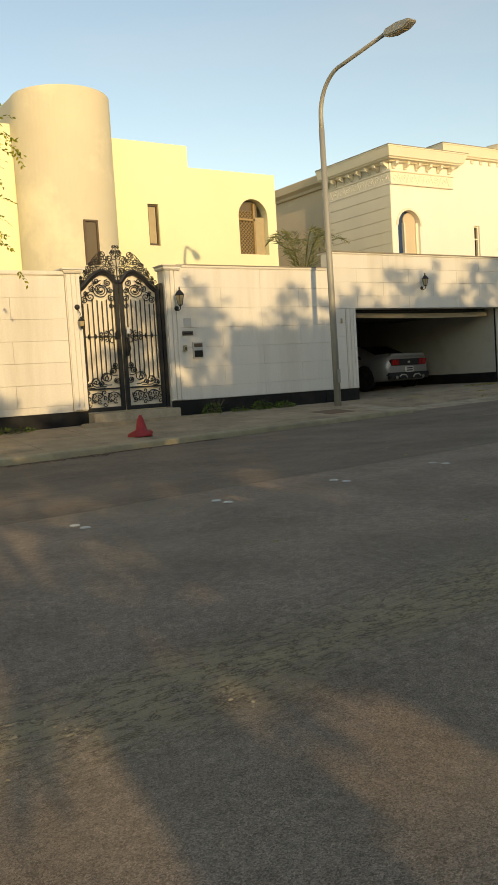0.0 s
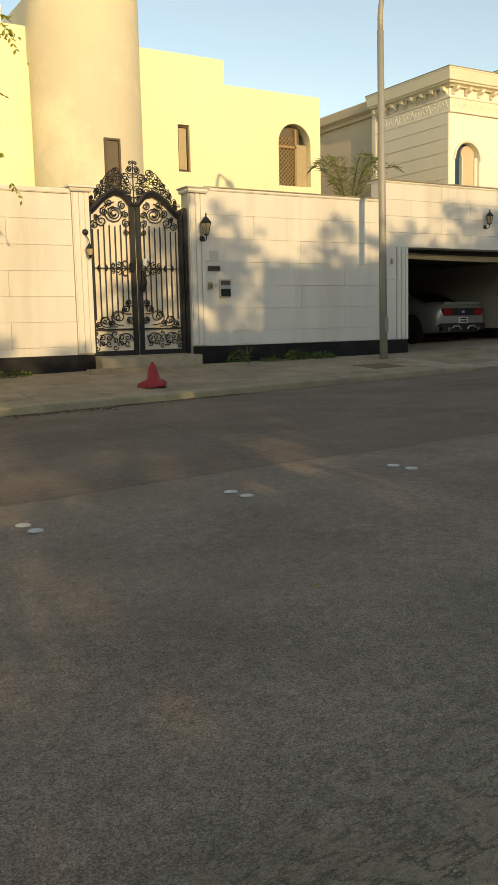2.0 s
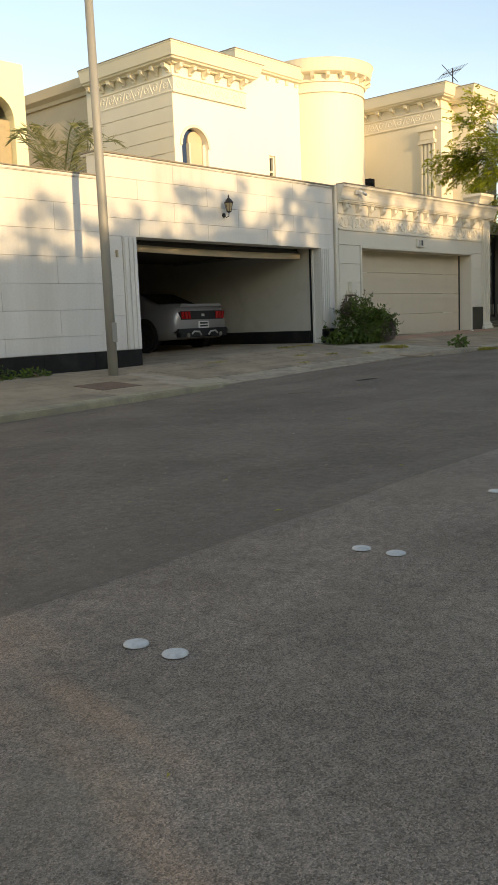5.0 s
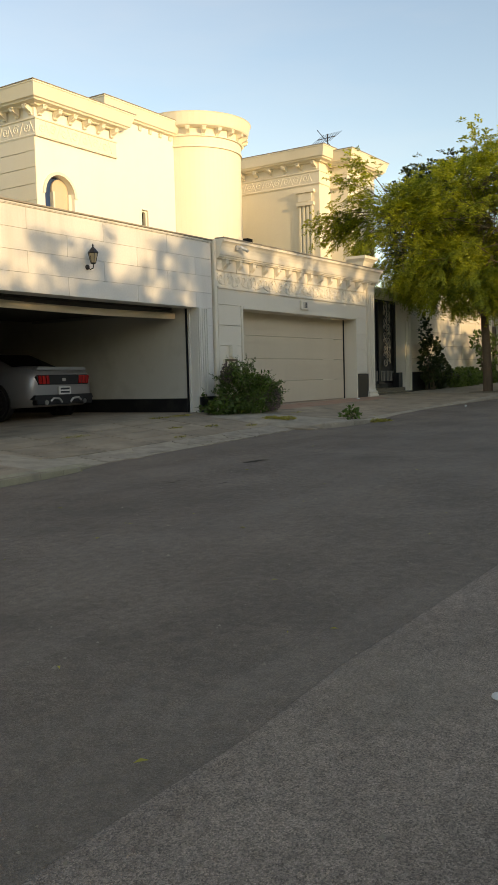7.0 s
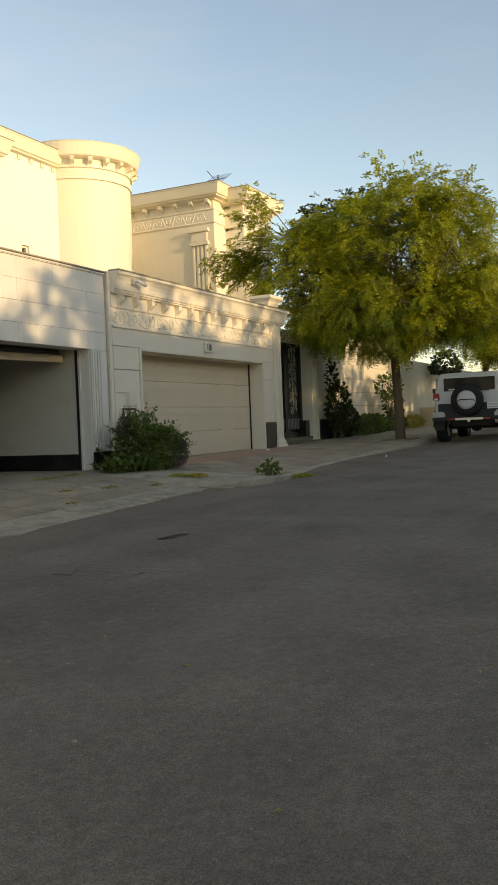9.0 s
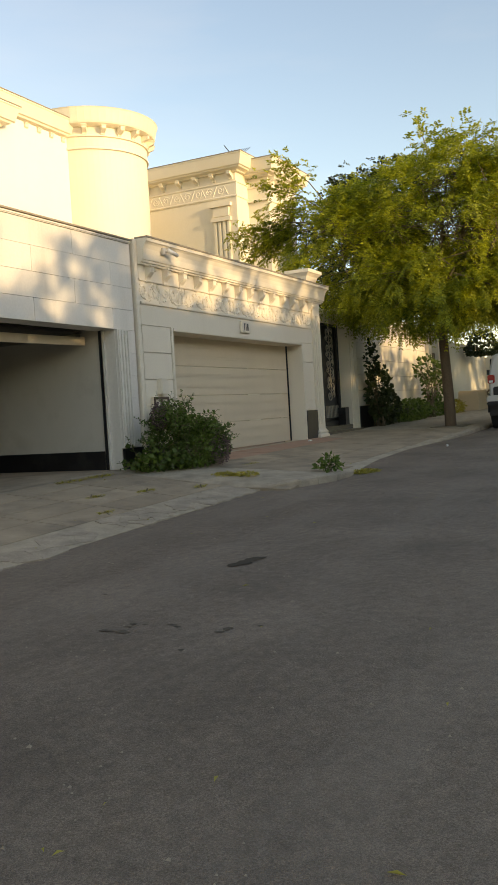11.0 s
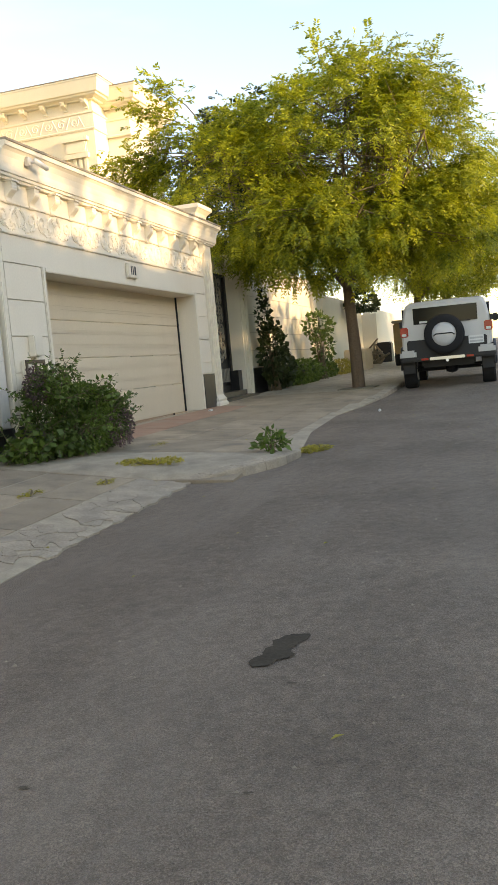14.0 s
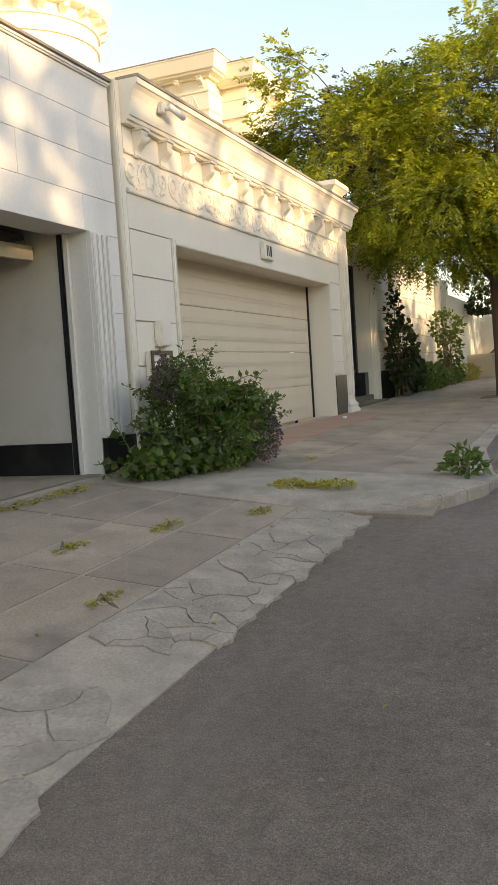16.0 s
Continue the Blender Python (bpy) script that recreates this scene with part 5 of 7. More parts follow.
leafy("shrub", "low green hedge along the wall", (33.5, 16.1, pave_z(33.5, 16.1)), [(0, 0, 0.3, 1.9, 0.32, 0.32), (2.6, 0, 0.25, 1.2, 0.3, 0.25)], 2600, 0.035, 0.09, M_BUSH, 61, 20)
leafy("shrub", "thin rose bush with bare stems", (35.2, 16.0, pave_z(35.2, 16.0)), [(0, 0, 1.45, 0.9, 0.4, 0.45), (0.4, 0, 0.9, 0.6, 0.3, 0.5)], 620, 0.045, 0.11, M_BUSH, 62, 26)
leafy("shrub", "bright green grass tufts beside the wall", (37.8, 15.9, pave_z(37.8, 15.9)), [(0, 0, 0.2, 1.1, 0.3, 0.22)], 900, 0.014, 0.12, M_WEED, 63, 6)
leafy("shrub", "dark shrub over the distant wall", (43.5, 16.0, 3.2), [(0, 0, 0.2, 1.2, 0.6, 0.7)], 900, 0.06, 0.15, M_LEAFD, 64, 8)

# ---- iron gate ----
GATE_Y = 16.42
gate = tagged(empty("iron_gate", (7.75, GATE_Y, 0.76)), "closed double-leaf black wrought-iron gate with scrollwork crest", "gate")
TOP = [(0.0, 2.57), (0.06, 2.60), (0.12, 2.70), (0.20, 2.79), (0.32, 2.82), (0.44, 2.76), (0.55, 2.66), (0.64, 2.55), (0.74, 2.46)]


def gate_top(u):
    return lerp(TOP, abs(u))


def scroll(bm, cx, cz, r, turns, a0, hand, w=0.009, y=0.0, tail=None):
    pts = scroll_points(cx, cz, r, turns, a0, hand, y, 18, 0.15)
    if tail:
        pts = [(tail[0], y, tail[1])] + pts
    tube(bm, pts, w, 4)


for side, word in ((-1, "left"), (1, "right")):
    bm = bmesh.new()
    lo, hi = (0.012, 0.09), (0.72, 0.785)
    if side > 0:
        hi = (0.75, 0.82)
    box(bm, side * lo[0], side * lo[1], -0.03, 0.03, 0.0, 2.56, bevel=0.008)
    box(bm, side * hi[0], side * hi[1], -0.03, 0.03, 0.0, 2.47, bevel=0.008)
    box(bm, side * lo[1], side * hi[0], -0.03, 0.03, 0.0, 0.085, bevel=0.008)
    top = [(side * u, gate_top(u)) for u in [0.012 + 0.045 * k for k in range(18)] if u < hi[1]]
    for off, rad in ((0.0, 0.045), (-0.055, 0.022)):
        tube(bm, [(a, -0.005 if off else 0.0, b + off) for a, b in top], rad, 6)
    leaf = part("gate_leaf", bm, M_IRON, gate)
    bm = bmesh.new()
    box(bm, side * lo[1], side * hi[0], -0.012, 0.012, 0.44, 0.47)
    box(bm, side * lo[1], side * hi[0], -0.008, 0.008, 1.50, 1.515)
    part("rail", bm, M_IRON, leaf)
    n = 7
    for k in range(n):
        u = 0.15 + 0.55 * k / (n - 1)
        bm = bmesh.new()
        d = abs(u - 0.35)
        box(bm, side * u - 0.008, side * u + 0.008, -0.008, 0.008, 0.62 + 0.25 * max(0, 1 - u / 0.5), 2.28 - 0.35 * max(0, (0.45 - d) - 0.25) - (0.12 if u > 0.6 else 0))
        part("bar", bm, M_IRON, leaf)
    bm = bmesh.new()
    for cx in (0.25, 0.56):
        scroll(bm, side * cx, 0.26, 0.155, 1.0, 0, 1)
        for j in range(4):
            a = math.pi / 2 * j + math.pi / 4
            scroll(bm, side * cx + 0.075 * math.cos(a), 0.26 + 0.075 * math.sin(a), 0.055, 1.2, a, side)
        for j in range(3):
            scroll(bm, side * (cx + 0.155), 0.14 + 0.12 * j, 0.05, 1.1, j * 2.0, side)
    for cx, cz, r in ((0.33, 0.67, 0.14), (0.2, 0.8, 0.08), (0.55, 0.60, 0.10), (0.66, 0.54, 0.06), (0.15, 0.92, 0.06), (0.44, 0.56, 0.06), (0.14, 0.62, 0.06)):
        scroll(bm, side * cx, cz, r, 1.6, -math.pi / 2, side, tail=(side * (cx - 0.08), cz - r))
        scroll(bm, side * (cx + 0.02), cz, r * 0.55, 1.3, math.pi / 2, -side)
    part("lower_scrollwork", bm, M_IRON, leaf)
    bm = bmesh.new()
    for cx, cz, r in ((0.33, 2.44, 0.19), (0.33, 2.44, 0.12), (0.14, 2.28, 0.07), (0.14, 2.12, 0.05), (0.55, 2.30, 0.10), (0.66, 2.24, 0.07), (0.5, 2.46, 0.07), (0.2, 2.58, 0.07), (0.42, 2.62, 0.07), (0.62, 2.36, 0.05), (0.15, 2.43, 0.06)):
        scroll(bm, side * cx, cz, r, 1.7, math.pi / 2, -side, tail=(side * (cx + r * 0.9), cz + r * 0.6))
    part("upper_scrollwork", bm, M_IRON, leaf)
    bm = bmesh.new()
    for s2 in (1, -1):
        scroll(bm, side * 0.17, 1.51 + s2 * 0.1, 0.08, 0.6, -math.pi / 2 * s2, side * s2)
        scroll(bm, side * 0.3, 1.51 + s2 * 0.05, 0.06, 1.3, math.pi * 0.5 * s2, side * s2)
        scroll(bm, side * 0.4, 1.51 + s2 * 0.045, 0.045, 1.2, math.pi * 0.5 * s2, side * s2)
    part("middle_ornament", bm, M_IRON, leaf)
    for u in (0.5, 0.62):
        bm = bmesh.new()
        lathe(bm, [(0.001, -0.06), (0.022, -0.03), (0.03, 0), (0.022, 0.03), (0.001, 0.06)], (side * u, 0, 1.51), 6)
        part("bead", bm, M_IRON, leaf)
    if side > 0:
        bm = bmesh.new()
        tube(bm, [(0.11, -0.05, 1.15), (0.13, -0.09, 1.25), (0.10, -0.09, 1.38), (0.11, -0.05, 1.45)], 0.014, 6)
        box(bm, 0.06, 0.12, -0.045, -0.03, 1.1, 1.48, bevel=0.008)
        part("handle", bm, M_IRON, leaf)
        part("lock_plate", boxed(0.10, 0.17, -0.04, -0.031, 1.55, 1.68, bevel=0.01), M_PLATE, leaf, "white lock plate")
    else:
        part("lock_case", boxed(-0.13, -0.05, -0.045, -0.031, 1.45, 1.6, bevel=0.008), M_BLACK, leaf)
    bm = bmesh.new()
    outline = [(side * 0.05, 0.05), (side * hi[0], 0.05)] + [(a, b - 0.04) for a, b in reversed(top)]
    prism(bm, outline, "y", 0.045, 0.052)
    part("backing_sheet", bm, M_CREAM, leaf, "pale cream sheet behind the bars")
bm = bmesh.new()
box(bm, 0.825, 0.885, -0.06, 0.10, 0, 2.58, bevel=0.01)
part("post", bm, M_IRON, gate)
bm = bmesh.new()
box(bm, -0.84, -0.79, -0.05, 0.06, 0, 2.50, bevel=0.01)
part("post", bm, M_IRON, gate)
bm = bmesh.new()
for side in (1, -1):
    for u, w, r in ((0.10, 0.17, 0.09), (0.22, 0.20, 0.11), (0.13, 0.42, 0.09), (0.27, 0.38, 0.09), (0.06, 0.55, 0.06), (0.38, 0.24, 0.09), (0.36, 0.10, 0.07), (0.48, 0.14, 0.08), (0.58, 0.14, 0.07), (0.68, 0.10, 0.065), (0.76, 0.06, 0.055), (0.49, 0.27, 0.06), (0.60, 0.24, 0.05), (0.08, 0.05, 0.07), (0.70, 0.2, 0.04)):
        z = (gate_top(u) if u > 0.25 else 2.68) + w + 0.02
        scroll(bm, side * u, z, r, 1.6, -math.pi / 2, side, tail=(side * max(0.0, u - r), z - r * 1.1))
        scroll(bm, side * u, z, r * 0.6, 1.2, math.pi / 2, -side)
    tube(bm, [(side * u, 0, gate_top(u) + 0.25 * math.sin(min(1, u / 0.74) * math.pi) + (0.2 if u < 0.3 else 0.2 * (0.85 - u) / 0.55)) for u in [0.1 + 0.09 * k for k in range(9)]], 0.008, 4)
for s in (1, -1):
    scroll(bm, s * 0.05, 3.28, 0.05, 1.5, -math.pi / 2, s)
    scroll(bm, s * 0.035, 3.38, 0.035, 1.4, -math.pi / 2, s)
for side in (1, -1):
    for k in range(11):
        u = 0.12 + 0.062 * k
        z = gate_top(u) + 0.10 + 0.16 * max(0.0, 1 - abs(u - 0.3) / 0.45)
        scroll(bm, side * u, z, 0.055, 1.5, k * 1.3, side if k % 2 else -side, 0.008)
        scroll(bm, side * (u + 0.02), z + 0.10, 0.04, 1.4, k * 0.9 + 1, -side if k % 2 else side, 0.007)
    for k in range(5):
        scroll(bm, side * (0.05 + 0.055 * (k % 2)), 2.72 + 0.11 * k, 0.06, 1.5, k * 1.7, side, 0.008)
tube(bm, [(0, 0, 2.58), (0, 0, 3.42)], 0.01, 5)
crest = part("crest", bm, M_IRON, gate)
crest.scale, crest.location = (1.0, 1.0, 0.96), (0, 0, 0.06)
gate.scale = (1.12, 1.0, 1.0)
tagged(link("gate_step", boxed(6.86, 8.78, 15.98, 16.6, 0.2, 0.74, bevel=0.015), M_JOINT), "pale stone doorstep below the gate", "step", kind="structure")
tagged(link("gate_step", boxed(6.55, 9.6, 15.75, 15.98, 0.2, 0.565, bevel=0.02), M_PAVE), "low concrete kerb in front of the doorstep", "step", kind="structure")


def lantern(at, label, hang=True, s=1.0):
    """A wall lantern: back plate, curled arm, glazed cage with a peaked cap."""
    root = tagged(empty("wall_lantern", at), label, "wall lamp", "wall lanterns")
    bm = bmesh.new()
    lathe(bm, [(0.001, 0.0), (0.05 * s, 0.0), (0.045 * s, 0.02), (0.02 * s, 0.03), (0.001, 0.03)], (0, 0, 0), 12)
    bmesh.ops.rotate(bm, verts=bm.verts, cent=(0, 0, 0), matrix=Matrix.Rotation(radians(90), 3, "X"))
    part("back_plate", bm, M_IRON, root)
    bm = bmesh.new()
    tube(bm, [(0, -0.02, 0), (0, -0.08 * s, -0.05 * s), (0, -0.15 * s, -0.03 * s), (0, -0.16 * s, 0.04 * s)], 0.01 * s, 5)
    part("arm", bm, M_IRON, root)
    bm = bmesh.new()
    lathe(bm, [(0.001, 0.03), (0.03, 0.04), (0.045, 0.06)], (0, -0.16 * s, 0), 6)
    lathe(bm, [(0.095 * s, 0.24 * s), (0.105 * s, 0.25 * s), (0.06 * s, 0.31 * s), (0.03 * s, 0.34 * s), (0.012 * s, 0.36 * s), (0.018 * s, 0.39 * s), (0.001, 0.42 * s)], (0, -0.16 * s, 0), 6)
    for k in range(6):
        a = math.pi / 3 * k
        tube(bm, [(0.045 * s * math.cos(a), -0.16 * s + 0.045 * s * math.sin(a), 0.05 * s), (0.09 * s * math.cos(a), -0.16 * s + 0.09 * s * math.sin(a), 0.245 * s)], 0.006, 4)
    part("cage", bm, M_IRON, root)
    bm = bmesh.new()
    lathe(bm, [(0.042 * s, 0.06 * s), (0.085 * s, 0.24 * s)], (0, -0.16 * s, 0), 6)
    part("pane", bm, M_TAN, root, "frosted amber glass")
    return root


lantern((8.98, WALL_Y - 0.05, 2.80), "black wall lantern on the gate pilaster", s=1.05)
lantern((16.10, WALL_Y - 0.004, 3.27), "black wall lantern over the garage", s=0.88)
hl = tagged(empty("hanging_lantern", (6.77, WALL_Y - 0.05, 2.84)), "small iron lantern hanging from a round bracket", "wall lamp", "wall lanterns")
bm = bmesh.new()
bmesh.ops.create_uvsphere(bm, u_segments=12, v_segments=8, radius=0.055)
part("bracket_ball", bm, M_IRON, hl, smooth=True)
bm = bmesh.new()
tube(bm, [(0.0, -0.03, -0.05), (0.02, -0.08, -0.12), (0.03, -0.1, -0.18)], 0.007, 5)
lathe(bm, [(0.001, -0.18), (0.05, -0.24), (0.075, -0.27), (0.06, -0.28)], (0.03, -0.1, 0), 6)
lathe(bm, [(0.04, -0.38), (0.02, -0.42), (0.001, -0.44)], (0.03, -0.1, 0), 6)
part("cage", bm, M_IRON, hl)
bm = bmesh.new()
lathe(bm, [(0.058, -0.275), (0.04, -0.38)], (0.03, -0.1, 0), 6)
part("pane", bm, M_TAN, hl)

# panels beside the gate
fz = WALL_Y - 0.004
mb = tagged(link("letter_box", boxed(9.32, 9.56, fz - 0.05, fz, 1.75, 2.09, bevel=0.008), M_SILVERP), "steel letter box let into the wall", "letter box")
part("flap", boxed(9.34, 9.54, fz - 0.056, fz - 0.05, 1.98, 2.06), M_BROWN, mb, "dark flap")
part("window", boxed(9.34, 9.54, fz - 0.056, fz - 0.05, 1.77, 1.91), M_BLACK, mb)
it = tagged(link("intercom", boxed(9.10, 9.18, fz - 0.045, fz, 1.90, 2.03, bevel=0.008), M_TAN), "small beige door intercom", "intercom")
part("grille", boxed(9.12, 9.16, fz - 0.05, fz - 0.045, 1.93, 1.99), M_BROWN, it)
sl = tagged(link("letter_slot", boxed(9.10, 9.36, fz - 0.02, fz, 2.235, 2.325, bevel=0.006), M_BROWN), "brown metal name plate", "plate")
part("plain_bar", boxed(9.14, 9.32, fz - 0.024, fz - 0.02, 2.265, 2.295), M_TRIM, sl)
tagged(link("paper_notice", boxed(9.15, 9.33, fz - 0.004, fz - 0.001, 2.42, 2.60), M_SILVERP), "faded grey notice stuck on the wall", "notice")
tagged(link("switch_box", boxed(13.40, 13.45, fz - 0.03, fz, 2.42, 2.54, bevel=0.008), M_TAN), "small beige push-button box by the garage", "switch")

# crushed red cone on the pavement
cone = tagged(empty("traffic_cone", (6.92, 14.1, pave_z(6.92, 14.1))), "crumpled red plastic cone standing on the pavement", "traffic cone")
bm = bmesh.new()
rows = lathe(bm, [(0.26, 0.0), (0.27, 0.05), (0.22, 0.09), (0.14, 0.13), (0.115, 0.22), (0.085, 0.31), (0.075, 0.36), (0.045, 0.38), (0.035, 0.42), (0.0001, 0.43)], (0, 0, 0), 18)
rs = np.random.RandomState(6)
for i, row in enumerate(rows):
    for v in row:
        a = math.atan2(v.co.y, v.co.x)
        k = (1 + (0.22 if i < 3 else 0.07) * math.sin(a * 5 + i) + rs.normal(0, 0.05))
        v.co.x *= k; v.co.y *= k; v.co.z += rs.normal(0, 0.012) if 0 < i < 9 else 0
part("body", bm, M_RED, cone, smooth=True)
cone.scale = (0.74, 0.74, 0.86)

# ---- street lamp ----
LX, LY = 12.60, 15.62
lz = pave_z(LX, LY)
lamp = tagged(empty("street_lamp", (LX, LY, lz)), "tall grey steel street lamp with a single curved arm", "street lamp")
bm = bmesh.new()
tube(bm, [(-0.13, -0.22, -0.1), (-0.07, -0.12, 3.0), (0.0, 0, 6.3 - lz + 0.4)], 0.078, 14, 0.062)
part("pole", bm, M_GREYM, lamp, smooth=True)
bm = bmesh.new()
arm = []
for k in range(11):
    a = math.pi / 2 * k / 10
    arm.append((0, -0.8 + 0.8 * math.cos(a), 6.95 - lz + 0.86 * math.sin(a)))
arm.append((0, -2.3, 7.98 - lz))
tube(bm, [(0, 0, 6.5 - lz)] + arm, 0.055, 10, 0.04)
part("arm", bm, M_GREYM, lamp, smooth=True)
part("access_door", boxed(-0.17, -0.07, -0.30, -0.285, 0.5, 0.8, bevel=0.006), M_GREYM, lamp)
bm = bmesh.new()
prism(bm, [(-2.2, 7.9 - lz), (-2.35, 7.86 - lz), (-2.8, 7.84 - lz), (-3.0, 7.92 - lz), (-2.95, 7.99 - lz), (-2.6, 8.04 - lz), (-2.25, 8.02 - lz)], "x", -0.105, 0.105)
bmesh.ops.bevel(bm, geom=bm.edges[:], offset=0.025, segments=2, affect="EDGES")
hd = part("lamp_head", bm, M_GREYM, lamp)
part("lens", boxed(-0.07, 0.07, -2.8, -2.45, 7.83 - lz, 7.85 - lz, bevel=0.01), M_TAN, hd, "amber lamp glass")

# ---- small things on the carved wall ----
pl = tagged(link("house_number_plate", boxed(22.97, 23.34, CY - 0.055, CY - 0.002, 2.93, 3.14, bevel=0.01), M_CREAM), "cream stone plate with dark bars", "plate")
for k, w in enumerate((0.028, 0.028, 0.05)):
    x = 23.06 + 0.06 * k
    part("plain_bar", boxed(x, x + w, CY - 0.058, CY - 0.055, 2.97, 3.10), M_INK, pl)
scam = tagged(empty("security_camera", (20.22, 16.10, 4.0)), "white outdoor security camera on the cornice", "camera")
scam.scale = (0.72, 0.72, 0.72)
part("base", boxed(-0.07, 0.07, -0.05, 0.02, -0.06, 0.08, bevel=0.01), M_SILVERP, scam)
bm = bmesh.new()
tube(bm, [(0.02, -0.05, 0), (0.06, -0.1, 0.01)], 0.022, 8)
part("bracket", bm, M_SILVERP, scam)
bm = bmesh.new()
tube(bm, [(0.03, -0.11, 0.03), (0.30, -0.17, -0.06)], 0.042, 12)
part("housing", bm, M_PLATE, scam, smooth=True)
bm = bmesh.new()
tube(bm, [(0.295, -0.169, -0.058), (0.31, -0.172, -0.063)], 0.034, 12)
part("lens", bm, M_TRIM, scam)
eb = tagged(link("junction_box", boxed(20.05, 20.24, CY - 0.09, CY - 0.001, 1.82, 2.06, bevel=0.01), M_CREAM), "cream electric junction box on the wall", "box")
bm = bmesh.new()
tube(bm, [(20.15, CY - 0.04, 1.82), (20.15, CY - 0.04, 1.70)], 0.02, 6)
part("conduit", bm, M_CREAM, eb)
mt = tagged(link("meter_box", boxed(19.84, 20.26, CY - 0.06, CY - 0.001, 1.38, 1.78, bevel=0.01), M_CREAM), "recessed meter box with a dark frame", "meter box")
bm = bmesh.new()
for a in ((19.84, 19.88, 1.38, 1.78), (20.22, 20.26, 1.38, 1.78), (19.88, 20.22, 1.74, 1.78), (19.88, 20.22, 1.38, 1.42), (20.03, 20.07, 1.42, 1.74)):
    box(bm, a[0], a[1], CY - 0.075, CY - 0.061, a[2], a[3])
part("frame", bm, M_BROWN, mt)

# roof aerial
an = tagged(empty("roof_aerial", (42.5, 25.8, 9.0)), "thin metal television aerial on the roof", "aerial")
bm = bmesh.new()
tube(bm, [(0, 0, 0), (0, 0, 3.7)], 0.03, 5)
part("mast", bm, M_TRIM, an)
bm = bmesh.new()
tube(bm, [(-1.0, 0, 3.2), (1.45, 0.33, 3.98)], 0.018, 4)
tube(bm, [(-1.0, 0, 3.65), (0.67, 0.1, 3.2)], 0.02, 4)
for k in range(8):
    u = k / 7
    c = Vector((-1.0 + 2.45 * u, 0.33 * u, 3.2 + 0.78 * u))
    tube(bm, [c + Vector((0.10, -0.3, 0.22)), c + Vector((-0.10, 0.3, -0.22))], 0.009, 4)
part("boom", bm, M_TRIM, an)

# side gate beyond the carved wall
sg = tagged(empty("iron_gate", (27.6, 16.95, 1.0)), "tall narrow black iron gate with gilt scrollwork", "gate")
bm = bmesh.new()
for a in ((0, 0.1, 0, 2.6), (1.05, 1.15, 0, 2.6), (2.15, 2.27, 0, 2.6), (0.1, 2.15, 0, 0.12), (0.1, 2.15, 2.5, 2.6)):
    box(bm, a[0], a[1], -0.03, 0.03, a[2], a[3], bevel=0.006)
part("frame", bm, M_IRON, sg)
part("backing_sheet", boxed(0.05, 2.2, 0.035, 0.045, 0.05, 2.55), M_BLACK, sg)
for c in (0.57, 1.65):
    bm = bmesh.new()
    for k in range(9):
        s = 1 if k % 2 else -1
        scroll(bm, c + s * 0.1, 0.75 + 0.2 * k, 0.16, 1.5, -math.pi / 2 * s, s, 0.016, -0.01)
        scroll(bm, c - s * 0.18, 0.8 + 0.2 * k, 0.09, 1.3, math.pi / 2 * s, -s, 0.014, -0.01)
    for k in range(9):
        box(bm, c - 0.4 + 0.1 * k, c - 0.38 + 0.1 * k, -0.02, 0.0, 0.2, 0.5)
    part("scrollwork", bm, M_GREYM, sg)

# ---- vehicles ----
def loft(bm, rings, ends=True):
    vs = [[bm.verts.new(p) for p in r] for r in rings]
    k = len(rings[0])
    for a, b in zip(vs, vs[1:]):
        for j in range(k):
            bm.faces.new((a[j], a[(j + 1) % k], b[(j + 1) % k], b[j]))
    if ends:
        bm.faces.new(vs[0][::-1]); bm.faces.new(vs[-1])


def wheel(parent, at, r, w, rim, spokes=5):
    """A wheel on an axle along x."""
    root = part("wheel", boxed(-w * 0.3, w * 0.3, -0.06, 0.06, -0.06, 0.06, bevel=0.01), M_TRIM, parent)
    root.location = at
    def turned(name, prof, material, smooth=True):
        bm = bmesh.new()
        lathe(bm, prof, (0, 0, 0), 32)
        bmesh.ops.rotate(bm, verts=bm.verts, cent=(0, 0, 0), matrix=Matrix.Rotation(radians(90), 3, "Y"))
        return part(name, bm, material, root, smooth=smooth)
    turned("tyre", [(r * 0.66, -w / 2), (r * 0.93, -w / 2), (r, -w * 0.36), (r, w * 0.36), (r * 0.93, w / 2), (r * 0.66, w / 2), (r * 0.62, 0), (r * 0.66, -w / 2)], M_TYRE, False)
    bm = bmesh.new()
    lathe(bm, [(r * 0.66, -w * 0.42), (r * 0.62, -w * 0.30), (r * 0.62, w * 0.30), (r * 0.66, w * 0.42)], (0, 0, 0), 32)
    bmesh.ops.rotate(bm, verts=bm.verts, cent=(0, 0, 0), matrix=Matrix.Rotation(radians(90), 3, "Y"))
    for k in range(spokes):
        for s in (-1, 1):
            a = 2 * math.pi * k / spokes
            tube(bm, [(s * w * 0.36, 0, 0), (s * w * 0.40, r * 0.62 * math.cos(a), r * 0.62 * math.sin(a))], r * 0.1, 5)
    part("rim", bm, rim, root)
    return root


